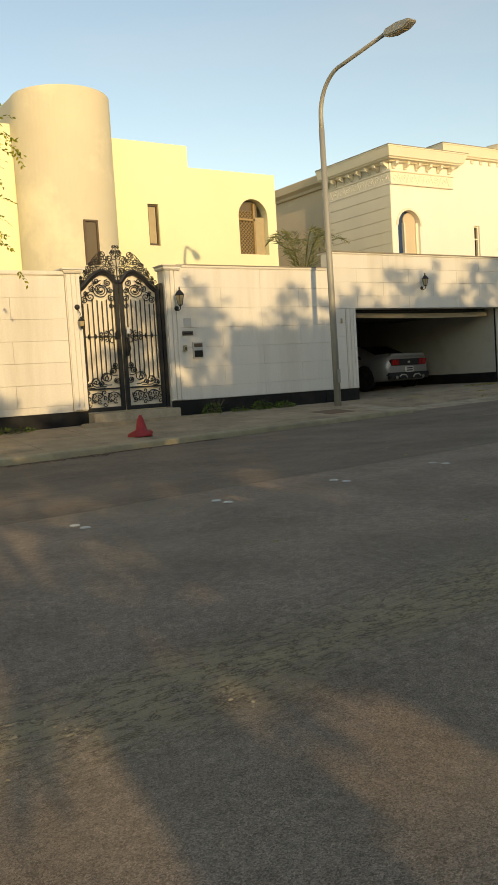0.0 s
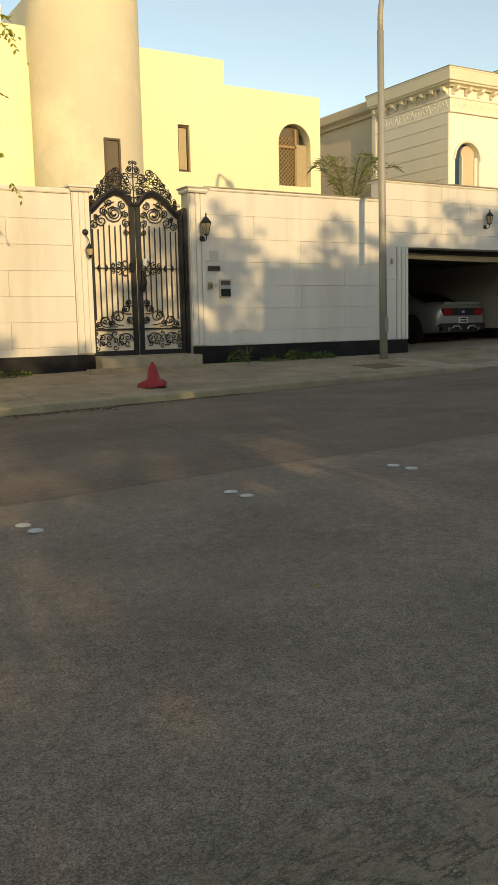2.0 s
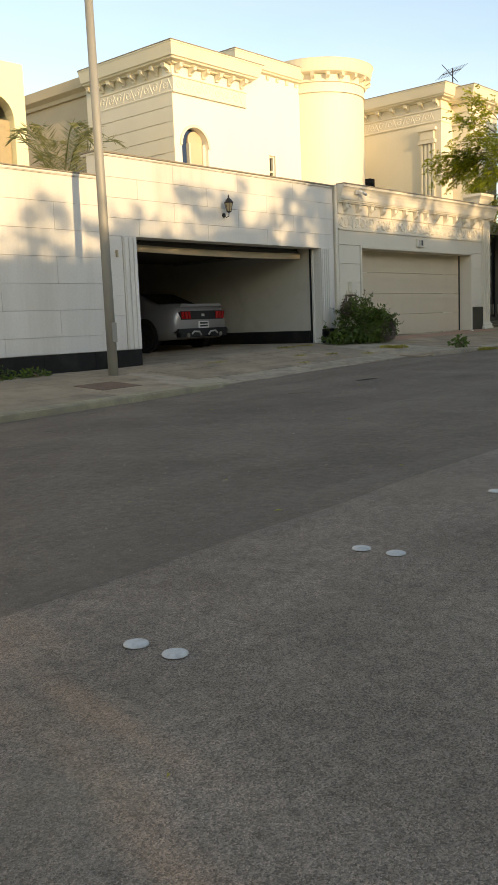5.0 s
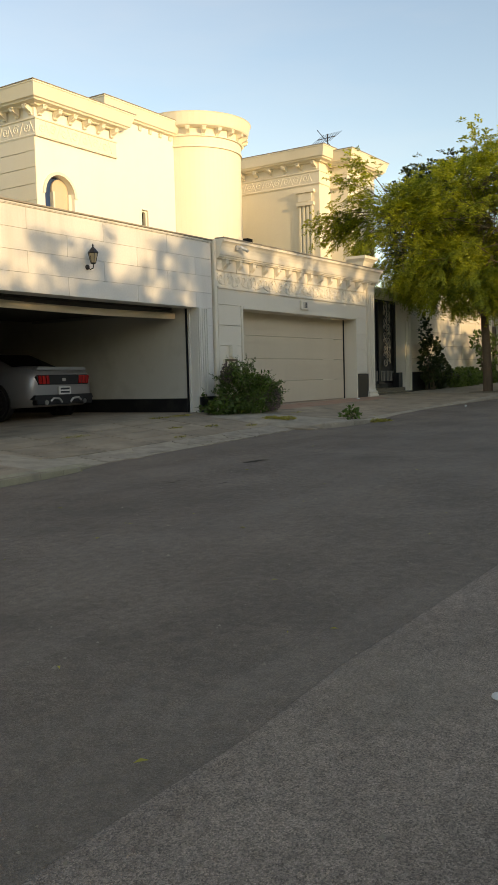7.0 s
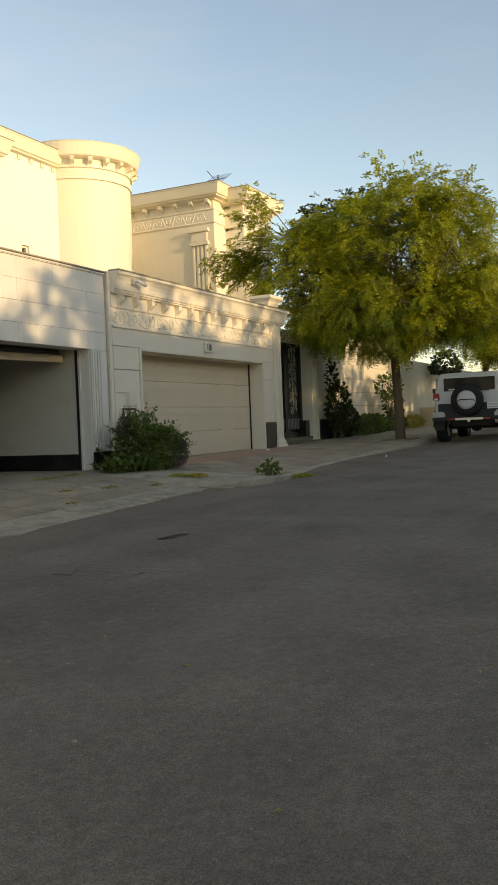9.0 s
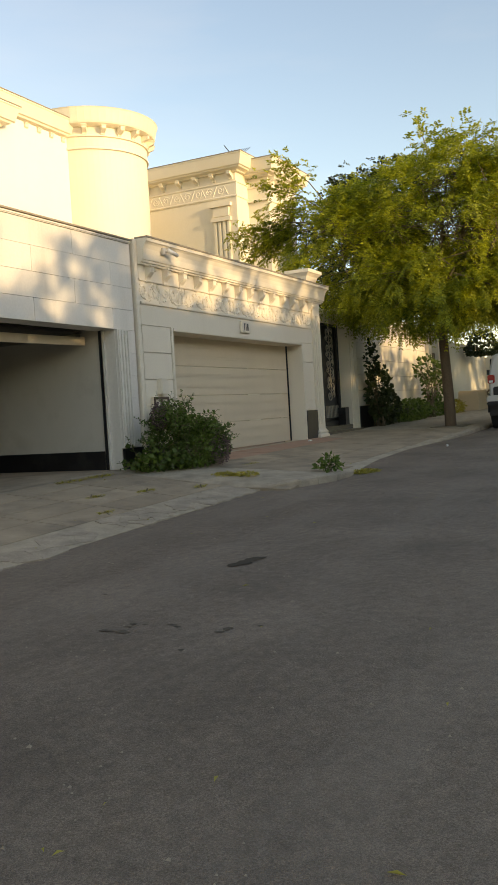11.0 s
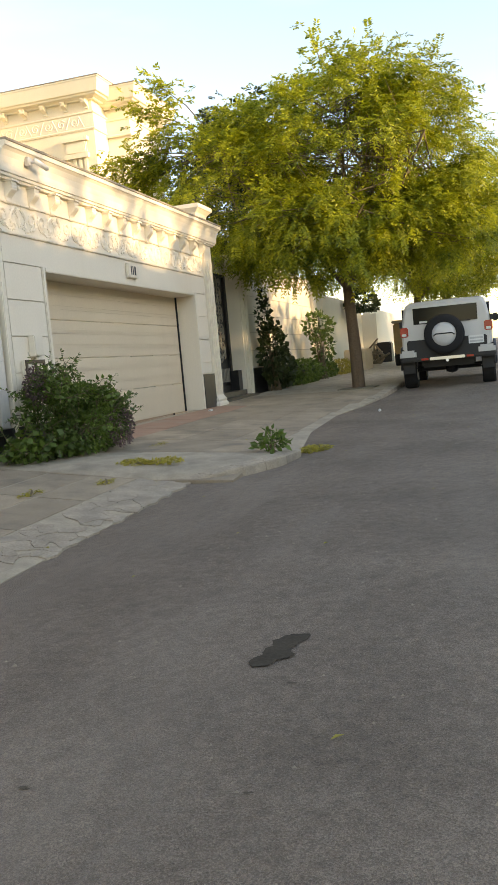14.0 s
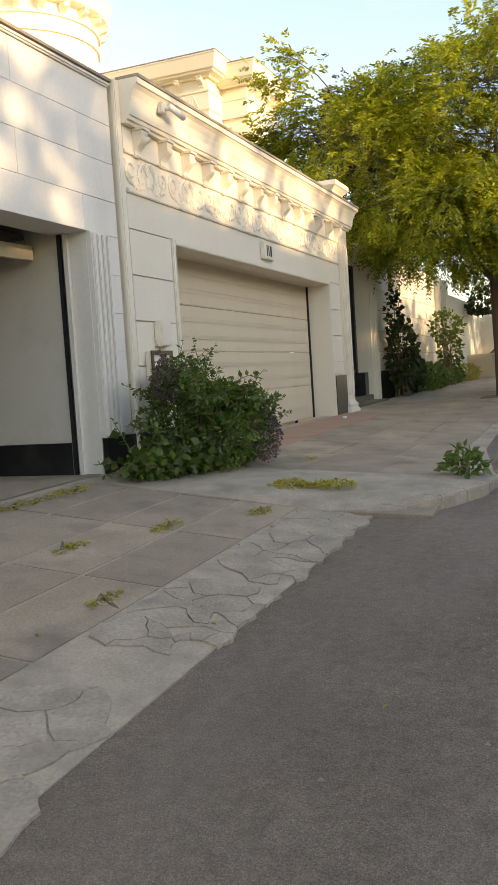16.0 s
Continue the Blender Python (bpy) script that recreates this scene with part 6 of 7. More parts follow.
# coupe in the garage; it points away from the street
cz = lerp(WALLBASE, 17.2)
car = tagged(empty("car", (17.38, 18.25, cz), 1.5), "silver two-door coupe parked nose-in inside the garage", "car")
car.scale = (0.93, 0.93, 0.93)
ST = [  # y, half width, sill z, shoulder z, deck half width, deck z
    (0.00, 0.74, 0.42, 0.80, 0.62, 0.86), (0.06, 0.86, 0.34, 0.88, 0.70, 0.99), (0.25, 0.93, 0.26, 0.92, 0.74, 1.04), (0.6, 0.955, 0.24, 0.93, 0.72, 1.05), (0.95, 0.96, 0.24, 0.93, 0.66, 1.12),
    (1.4, 0.95, 0.22, 0.92, 0.60, 1.30), (1.9, 0.93, 0.22, 0.92, 0.58, 1.38), (2.5, 0.93, 0.22, 0.92, 0.58, 1.36), (3.0, 0.94, 0.22, 0.92, 0.62, 1.15), (3.3, 0.95, 0.22, 0.90, 0.70, 1.00), (4.2, 0.93, 0.25, 0.82, 0.65, 0.88), (4.6, 0.82, 0.3, 0.7, 0.55, 0.76)]
rings = []
for y, hw, z0, z1, dw_, z2 in ST:
    half = [(hw * 0.90, z0), (hw * 0.985, z0 + (z1 - z0) * 0.25), (hw, z0 + (z1 - z0) * 0.6), (hw * 0.975, z0 + (z1 - z0) * 0.85), (hw * 0.93, z1), (dw_ * 1.08, z1 + (z2 - z1) * 0.75), (dw_ * 0.9, z2 - 0.01), (dw_ * 0.4, z2)]
    rings.append([(x, y, z) for x, z in half] + [(-x, y, z) for x, z in reversed(half)])
bm = bmesh.new()
loft(bm, rings)
body = part("body", bm, M_CARS, car, smooth=True)
for s in (1, -1):
    bm = bmesh.new()
    disc(bm, (s * 0.93, 0.95, 0.36), 0.40, "x", 24, 0.04 * s)
    part("wheel_arch", bm, M_TRIM, body)
for s in (1, -1):
    for y in (0.95, 3.65):
        wheel(car, (s * 0.86, y, 0.345), 0.345, 0.25, M_TRIM)
bm = bmesh.new()
prism(bm, [(-0.70, 0.70), (0.70, 0.70), (0.76, 0.86), (0.70, 0.90), (-0.70, 0.90), (-0.76, 0.86)], "y", -0.022, 0.05)
part("tail_panel", bm, M_TRIM, body, "gloss black tail panel")
for s in (1, -1):
    for k in range(3):
        bm = bmesh.new()
        x0 = s * (0.42 + 0.105 * k)
        prism(bm, [(x0, 0.72), (x0 + s * 0.075, 0.72), (x0 + s * 0.095, 0.885), (x0 + s * 0.02, 0.885)], "y", -0.04, -0.018)
        part("tail_lamp", bm, M_TAIL, body, "red tail lamp bar")
bm = bmesh.new()
box(bm, -0.80, 0.80, -0.06, 0.1, 0.30, 0.42, bevel=0.02)
prism(bm, [(-0.85, 0.42), (-0.6, 0.30), (0.6, 0.30), (0.85, 0.42), (0.8, 0.50), (-0.8, 0.50)], "y", -0.03, 0.1)
part("diffuser", bm, M_TRIM, body)
for s in (1, -1):
    bm = bmesh.new()
    tube(bm, [(s * 0.12, -0.065, 0.34), (s * 0.2, -0.07, 0.42), (s * 0.36, -0.07, 0.43), (s * 0.44, -0.065, 0.37)], 0.022, 6)
    part("bumper_trim", bm, M_SILVERP, body)
for s in (1, -1):
    bm = bmesh.new()
    tube(bm, [(s * 0.55, -0.07, 0.35), (s * 0.55, 0.1, 0.36)], 0.05, 12)
    part("exhaust_tip", bm, M_CHROME, body)
pl = part("number_plate", boxed(-0.17, 0.17, -0.045, -0.01, 0.50, 0.66, bevel=0.008), M_PLATE, body, "white plate with dark bars")
for k in range(2):
    part("plain_bar", boxed(-0.13, 0.13, -0.048, -0.045, 0.53 + 0.065 * k, 0.57 + 0.065 * k), M_INK, pl)
bm = bmesh.new()
prism(bm, [(-0.72, 1.0), (0.72, 1.0), (0.66, 1.06), (-0.66, 1.06)], "y", 0.02, 0.16)
part("spoiler", bm, M_CARS, body)
bm = bmesh.new()
loft(bm, [[(-0.62, 0.80, 1.08), (0.62, 0.80, 1.08), (0.62, 0.82, 1.09), (-0.62, 0.82, 1.09)], [(-0.54, 1.5, 1.345), (0.54, 1.5, 1.345), (0.54, 1.5, 1.355), (-0.54, 1.5, 1.355)]])
part("rear_window", bm, M_GLASS, body)
for s in (1, -1):
    bm = bmesh.new()
    prism(bm, [(1.2, 0.96), (2.9, 0.96), (2.5, 1.28), (1.9, 1.31), (1.5, 1.22)], "x", s * 0.80, s * 0.845)
    part("side_window", bm, M_GLASS, body)
part("deck_badge", boxed(-0.05, 0.05, -0.03, -0.022, 0.77, 0.83, bevel=0.003), M_CHROME, body)

# white off-roader parked along the kerb; its tail faces the camera
jx, jy = 29.55, 12.20
jz = road_z(jx, jy) + 0.006
jeep = tagged(empty("off_road_car", (jx, jy, jz), -90 + 1.0), "white boxy off-road car with spare wheel parked at the kerb", "car")
# local: y forward is +x of the street, so x to its right is -y of the street
bm = bmesh.new()
JS = [(0.0, 0.86, 0.78, 1.36, 0.76, 1.70), (0.04, 0.90, 0.76, 1.36, 0.80, 1.76), (0.5, 0.92, 0.74, 1.34, 0.80, 1.80), (2.6, 0.92, 0.72, 1.34, 0.80, 1.80), (2.75, 0.92, 0.72, 1.32, 0.80, 1.78), (3.05, 0.92, 0.72, 1.24, 0.86, 1.27), (4.2, 0.90, 0.72, 1.16, 0.8, 1.18), (4.35, 0.85, 0.75, 1.05, 0.7, 1.08)]
rings = []
for y, hw, z0, z1, dw_, z2 in JS:
    half = [(hw * 0.94, z0), (hw, z0 + 0.05), (hw, z1 - 0.05), (hw * 0.975, z1), (dw_ * 1.03, z2 - 0.12), (dw_ * 0.98, z2 - 0.04), (dw_ * 0.9, z2), (dw_ * 0.3, z2 + 0.01)]
    rings.append([(x, y, z) for x, z in half] + [(-x, y, z) for x, z in reversed(half)])
loft(bm, rings)
body = part("body", bm, M_CARW, jeep)
bm = bmesh.new()
box(bm, -0.93, 0.93, 0.02, 4.3, 0.62, 0.86, bevel=0.03)
box(bm, -0.80, 0.80, -0.05, 0.06, 0.62, 1.0, bevel=0.02)
part("lower_cladding", bm, M_TRIM, body, "black plastic lower body")
bm = bmesh.new()
box(bm, -0.95, 0.95, -0.14, 0.3, 0.56, 0.66, bevel=0.03)
bump = part("rear_bumper", bm, M_TRIM, body)
for s in (1, -1):
    bm = bmesh.new()
    box(bm, s * 0.62, s * 0.955, -0.12, 0.25, 0.62, 0.80, bevel=0.04)
    part("bumper_end", bm, M_SILVERP, bump, "silver bumper corner")
    part("reflector", boxed(s * 0.38, s * 0.52, -0.15, -0.13, 0.58, 0.62), M_TAIL, bump)
part("bumper_step", boxed(-0.35, 0.35, -0.16, -0.13, 0.57, 0.63, bevel=0.01), M_CHROME, bump)
bm = bmesh.new()
tube(bm, [(0, -0.12, 0.54), (0, -0.22, 0.55)], 0.03, 8)
part("tow_hook", bm, M_CHROME, bump)
part("rear_window", boxed(-0.66, 0.66, -0.012, 0.03, 1.30, 1.67, bevel=0.02), M_GLASS, body)
for s in (1, -1):
    tl = part("tail_lamp", boxed(s * 0.76, s * 0.925, -0.03, 0.12, 1.08, 1.28, bevel=0.02), M_TAIL, body, "red and white tail lamp")
    part("lens", boxed(s * 0.80, s * 0.89, -0.036, -0.029, 1.10, 1.15), M_PLATE, tl)
    bm = bmesh.new()
    prism(bm, [(0.12, 1.36), (1.3, 1.36), (1.3, 1.66), (0.2, 1.66)], "x", s * 0.83, s * 0.885)
    prism(bm, [(1.38, 1.36), (2.7, 1.36), (2.45, 1.66), (1.38, 1.66)], "x", s * 0.83, s * 0.885)
    part("side_window", bm, M_GLASS, body)
    bm = bmesh.new()
    box(bm, s * 0.93, s * 1.08, 2.5, 2.58, 1.32, 1.50, bevel=0.03)
    part("wing_mirror", bm, M_TRIM, body)
part("side_trim", boxed(-0.935, -0.88, 0.0, 0.10, 1.28, 1.40), M_TRIM, body)
part("side_trim", boxed(0.88, 0.935, 0.0, 0.10, 1.28, 1.40), M_TRIM, body)
sp = part("spare_wheel", boxed(-0.1, 0.1, -0.14, -0.02, 1.0, 1.2, bevel=0.02), M_TRIM, body)
bm = bmesh.new()
lathe(bm, [(0.24, -0.11), (0.33, -0.12), (0.39, -0.09), (0.405, -0.04), (0.40, 0.07), (0.36, 0.11), (0.24, 0.11)], (0, 0, 0), 40)
bmesh.ops.rotate(bm, verts=bm.verts, cent=(0, 0, 0), matrix=Matrix.Rotation(radians(90), 3, "X"))
bmesh.ops.translate(bm, verts=bm.verts, vec=(-0.03, -0.16, 1.08))
part("tyre", bm, M_TYRE, sp, smooth=True)
bm = bmesh.new()
lathe(bm, [(0.0001, 0.125), (0.16, 0.122), (0.24, 0.10), (0.25, 0.06)], (0, 0, 0), 40)
bmesh.ops.rotate(bm, verts=bm.verts, cent=(0, 0, 0), matrix=Matrix.Rotation(radians(90), 3, "X"))
bmesh.ops.translate(bm, verts=bm.verts, vec=(-0.03, -0.16, 1.08))
part("wheel_cover", bm, M_CARW, sp, "round white wheel cover", smooth=True)
bm = bmesh.new()
tube(bm, [(-0.24, -0.287, 1.05), (-0.19, -0.287, 1.09), (0.13, -0.287, 1.09), (0.18, -0.287, 1.05)], 0.012, 4)
part("plain_bar", bm, M_TRIM, sp)
pl = part("number_plate", boxed(0.44, 0.74, -0.065, -0.05, 0.84, 1.0, bevel=0.006), M_PLATE, body, "white plate with grey bars")
for k in range(2):
    part("plain_bar", boxed(0.46, 0.72, -0.068, -0.065, 0.865 + 0.065 * k, 0.90 + 0.065 * k), M_SILVERP, pl)
part("wiper", boxed(0.1, 0.5, -0.03, -0.014, 1.31, 1.33), M_TRIM, body)
part("sticker", boxed(-0.52, -0.36, -0.018, -0.013, 1.34, 1.38), M_PLATE, body)
for s in (1, -1):
    for y in (0.62, 3.3):
        wheel(jeep, (s * 0.80, y, 0.385), 0.385, 0.27, M_SILVERP, 6)
    bm = bmesh.new()
    pts = [(s * 0.93, 0.62 + 0.47 * math.cos(a), 0.40 + 0.47 * math.sin(a)) for a in [math.pi * k / 10 for k in range(11)]]
    tube(bm, pts, 0.05, 6)
    part("wheel_arch", bm, M_TRIM, body)
    part("mud_flap", boxed(s * 0.68, s * 0.93, 0.12, 0.14, 0.32, 0.62), M_TRIM, body)
bm = bmesh.new()
tube(bm, [(-0.75, 0.62, 0.40), (0.75, 0.62, 0.40)], 0.06, 8)
lathe(bm, [(0.001, -0.14), (0.12, -0.1), (0.15, 0), (0.12, 0.1), (0.001, 0.14)], (0.05, 0.62, 0.40), 12)
box(bm, -0.55, 0.55, 0.2, 0.5, 0.42, 0.60, bevel=0.04)
part("rear_axle", bm, M_TRIM, jeep)

# covered trailer further along
tr = tagged(empty("box_trailer", (40.6, 13.9, road_z(40.6, 13.9) + 0.1)), "brown covered box trailer at the kerb", "trailer")
part("box", boxed(0, 2.4, -0.6, 0.7, 0.4, 1.42, bevel=0.04), M_WOOD, tr)
part("roof", boxed(-0.05, 2.45, -0.65, 0.75, 1.425, 1.52, bevel=0.03), M_GREYM, tr)
for y in (-0.55, 0.65):
    wheel(tr, (0.5, y, 0.28), 0.28, 0.16, M_TRIM).rotation_euler = (0, 0, radians(90))
pb = tagged(link("planter", boxed(39.4, 41.0, 15.4, 16.1, 0.9, 1.75, bevel=0.03), M_BEIGE), "rough beige masonry planter by the wall", "planter")
bm = bmesh.new()
rs = np.random.RandomState(3)
for k in range(26):
    a, b = rs.normal(0, 0.4, 3), rs.normal(0, 0.4, 3)
    tube(bm, [(44.5 + a[0], 15.8 + 0.5 * a[1], 1.15 + abs(a[2])), (44.5 + b[0], 15.8 + 0.5 * b[1], 1.15 + abs(b[2]))], 0.04, 4)
tagged(link("rubble_heap", bm, M_DUST), "heap of broken timber and rubble at the wall", "rubble", kind="stuff")
tagged(link("rubbish_bin", boxed(46.2, 47.0, 15.4, 16.0, 1.1, 2.0, bevel=0.05), M_TRIM), "dark rubbish container by the wall", "bin")

# ---- road details ----
def at_road(x, y, dz=0.008):
    return (x, y, road_z(x, y) + dz)


STUD = bmesh.new()
lathe(STUD, [(0.047, 0.0), (0.045, 0.006), (0.034, 0.010), (0.0001, 0.011)], (0, 0, 0), 16)
first = None
for k in range(-1, 20):
    for j, y in enumerate((7.09, 6.91)):
        x = 2.83 + 1.415 * k + (0.0 if j == 0 else 0.02)
        if first is None:
            first = tagged(link("road_stud", STUD, M_STUD, smooth=True), "round flat white road stud in the asphalt", "road stud", "road studs")
            first.matrix_basis = pose(*at_road(x, y, 0.002), 0, 1.0, 0)
        else:
            copy_thing(first, pose(*at_road(x, y, 0.002), 0, 1.0, 0))


def blot(name, label, cx, cy, r, sx, sy, material, seed, dz=0.010, ang=0.0):
    """A flat irregular stain lying on the road."""
    rs = np.random.RandomState(seed)
    bm = bmesh.new()
    ph = rs.uniform(0, 6.28, 5)
    pts = []
    for k in range(40):
        a = 2 * math.pi * k / 40
        rr = r * (1 + 0.22 * math.sin(2 * a + ph[0]) + 0.16 * math.sin(3 * a + ph[1]) + 0.09 * math.sin(5 * a + ph[2]) + 0.05 * math.sin(9 * a + ph[3]) + 0.04 * math.sin(14 * a + ph[4]))
        u, v = rr * sx * math.cos(a), rr * sy * math.sin(a)
        x, y = cx + u * math.cos(ang) - v * math.sin(ang), cy + u * math.sin(ang) + v * math.cos(ang)
        pts.append(bm.verts.new(at_road(x, y, dz)))
    bm.faces.new(pts)
    return tagged(link(name, bm, material), label, "stain", kind="structure")


blot("oil_stain", "black oil stain with a lobed outline on the asphalt", 14.46, 11.96, 0.078, 1.25, 0.85, M_OIL, 1)
blot("oil_stain", "black oil stain with a lobed outline on the asphalt", 14.31, 11.985, 0.07, 1.45, 1.0, M_OIL, 2, 0.012)
for i, (x, y, r, k) in enumerate(((12.52, 11.90, 0.05, 0.6), (12.52, 11.80, 0.05, 0.6), (12.68, 11.84, 0.03, 0.6), (12.62, 11.83, 0.025, 0.6), (12.68, 11.76, 0.015, 1.0), (12.71, 11.60, 0.03, 0.5), (12.68, 11.55, 0.03, 0.5), (12.70, 11.25, 0.03, 1.2), (12.63, 11.26, 0.025, 1.0), (12.79, 11.10, 0.022, 0.8), (13.3, 11.79, 0.014, 0.6), (13.26, 12.45, 0.02, 0.5), (12.3, 11.3, 0.02, 1.0), (14.05, 11.85, 0.02, 0.5))):
    blot("drip_stain", "dark drip mark on the asphalt", x, y, r * 0.72, k, 1.3, M_DRIP, 10 + i)
# dirt band across the old asphalt
bm = bmesh.new()
rs = np.random.RandomState(9)
for k in range(9000):
    x = rs.uniform(-3, 9)
    y = 3.18 + 0.06 * x + rs.normal(0, 0.17) + 0.08 * math.sin(2.3 * x)
    r = min(0.011, abs(rs.normal(0, 0.003)) + 0.003)
    z = road_z(x, y)
    q = rs.uniform(0, 6.28)
    t = [bm.verts.new((x + r * rs.uniform(0.8, 1.7) * math.cos(a + q), y + r * rs.uniform(0.7, 1.1) * math.sin(a + q), z - 0.001)) for a in (0, 1.26, 2.51, 3.77, 5.03)]
    tp = bm.verts.new((x + rs.uniform(-0.3, 0.3) * r, y, z + r * rs.uniform(0.4, 0.8)))
    for j in range(5):
        bm.faces.new((t[j], t[(j + 1) % 5], tp))
tagged(link("grit", bm, M_SAND), "band of sand and grit across the road", "grit", kind="stuff")
bm = bmesh.new()
for k in range(7000):
    x, y = rs.uniform(-1, 24), rs.uniform(0.5, 13.2)
    if x < 0.6 * y - 4:
        continue
    r = abs(rs.normal(0, 0.004)) + 0.0025
    z = road_z(x, y) + (0.006 if y > 7.74 else 0)
    t = [bm.verts.new((x + r * math.cos(a), y + r * math.sin(a), z)) for a in (0, 2.1, 4.2)]
    tp = bm.verts.new((x, y, z + r * 0.8))
    for j in range(3):
        bm.faces.new((t[j], t[(j + 1) % 3], tp))
tagged(link("gravel", bm, M_APRON), "loose pale grit scattered over the asphalt", "gravel", kind="stuff")
bm = bmesh.new()
for k in range(170):
    x, y = rs.uniform(3, 26), rs.uniform(4, 15.9)
    z = (road_z(x, y) + 0.008 if y < edge_y(x) else pave_z(x, y)) + 0.004
    a = rs.uniform(0, 6.28)
    L = rs.uniform(0.012, 0.028)
    d = Vector((math.cos(a), math.sin(a), 0)) * L
    s = Vector((-math.sin(a), math.cos(a), 0)) * L * 0.32
    p = Vector((x, y, z))
    bm.faces.new([bm.verts.new(q) for q in (p - d, p - s + Vector((0, 0, 0.006)), p + d, p + s + Vector((0, 0, 0.008)))])
tagged(link("fallen_leaves", bm, M_WEED), "small fallen yellow leaves on the ground", "leaves", kind="stuff")
bm = bmesh.new()
for k in range(900):
    x = rs.uniform(1.5, 8.0)
    y = 13.36 - abs(rs.normal(0, 0.14)) * (1.3 if x < 6 else 0.6)
    z = road_z(x, y) + 0.007
    a = rs.uniform(0, 6.28)
    L = rs.uniform(0.008, 0.03)
    d = Vector((math.cos(a), math.sin(a), 0)) * L
    q = Vector((-math.sin(a), math.cos(a), 0)) * L * 0.5
    p = Vector((x, y, z))
    bm.faces.new([bm.verts.new(v) for v in (p - d, p - q + Vector((0, 0, 0.008)), p + d, p + q + Vector((0, 0, 0.012)))])
tagged(link("leaf_litter", bm, M_RUST), "dry brown leaves and dirt swept against the kerb", "leaves", kind="stuff")
cp = tagged(link("crushed_can", boxed(24.80, 24.87, 12.98, 13.02, road_z(24.8, 13) + 0.006, road_z(24.8, 13) + 0.05, bevel=0.012), M_PLATE), "crushed white paper cup on the road", "litter")
tagged(link("paper_scrap", boxed(25.3, 25.42, 15.95, 16.0, pave_z(25.3, 15.95), pave_z(25.3, 15.95) + 0.03, bevel=0.008), M_PLATE), "white scrap of paper by the garage door", "litter")

# ---- the side of the street behind the camera: unseen shade casters ----
M_OPP = mat("shade_block_wall", (0.55, 0.48, 0.38), 0.9, vary=0.08, scale=1, bump=0.2, stain=(0.4, 0.34, 0.26), stain_amount=0.4)
oh = tagged(empty("house"), "unseen plain beige blocks added across the street to cast shade", "house")
# Invented house blocks and low wall; stepped heights set the shadow edges opposite.
part("wall", boxed(3.0, 5.4, -18.5, -12, -2, 7.3), M_OPP, oh)
part("wall", boxed(5.4, 8.3, -18.5, -12, -2, 8.5), M_OPP, oh)
part("wall", boxed(8.3, 14.2, -18.5, -12, -2, 8.9), M_OPP, oh)
part("wall", boxed(14.2, 23.5, -18.5, -12, -2, 9.3), M_OPP, oh)
part("wall", boxed(23.5, 70, -18.5, -12, -2, 7.7), M_OPP, oh)
part("wall", boxed(-60, 3.0, -22, -18, -2, 4.2), M_OPP, oh)
part("shade_wall", boxed(0.7, 3.0, -7.2, -6.9, -2, 2.7), M_OPP, oh)
part("shade_wall", boxed(3.0, 70, -7.2, -6.9, -2, 3.0), M_OPP, oh)
part("shade_wall", boxed(-60, 0.7, -7.2, -6.9, -2, 1.5), M_OPP, oh)
# Out-of-view trees implied by the dapples; heights and leaf counts steer the shade.
rs = np.random.RandomState(77)
k = 0
x = -16.0
while x < 52:
    h = 7.55 + rs.uniform(-0.5, 0.5) + 0.0235 * x * 0.6 - (2.3 if x < 4.2 else 1.3 if 25 < x < 36 else -0.75 if 13 < x < 24 else 0.0)
    y = -5.2 + rs.uniform(-0.4, 0.4)
    tree("tree", "leafy roadside tree across the street", (x, y, road_z(x, y)), (0.1, 0.0), 2.3, 0.15,
         [(0, 0, h * 0.62, 2.1, 1.6, h * 0.30), (rs.uniform(-1, 1), 0.2, h * 0.85, 1.4, 1.2, h * 0.17), (rs.uniform(-1.2, 1.2), -0.2, h * (0.40 if x > 0.8 else 0.58), 1.9, 1.5, h * 0.16)],
         (130 if x > 0.8 else 26), 8, (0.07, 0.22), M_LEAF, 100 + k, spread=0.33, limbs=4, twigs=8, length=0.4, leaflets=8, group="trees across the street")
    x += rs.uniform(2.9, 3.7)
    k += 1

# ---- pavement pieces, last ----
def paver(name, x0, x1, y0, y1, material, parent, rng_, dz=0.0, gap=0.006, h=0.05):
    """A slab that follows the fall of the pavement."""
    cs = [(x0 + gap, y0 + gap), (x1 - gap, y0 + gap), (x1 - gap, y1 - gap), (x0 + gap, y1 - gap)]
    j = rng_.uniform(-0.0012, 0.002) + dz
    bm = bmesh.new()
    lo = [bm.verts.new((a, b, pave_z(a, b) - h)) for a, b in cs]
    hi = [bm.verts.new((a, b, pave_z(a, b) + j)) for a, b in cs]
    bm.faces.new(hi); bm.faces.new(lo[::-1])
    for k in range(4):
        bm.faces.new((lo[k], lo[(k + 1) % 4], hi[(k + 1) % 4], hi[k]))
    return part(name, bm, material, parent)


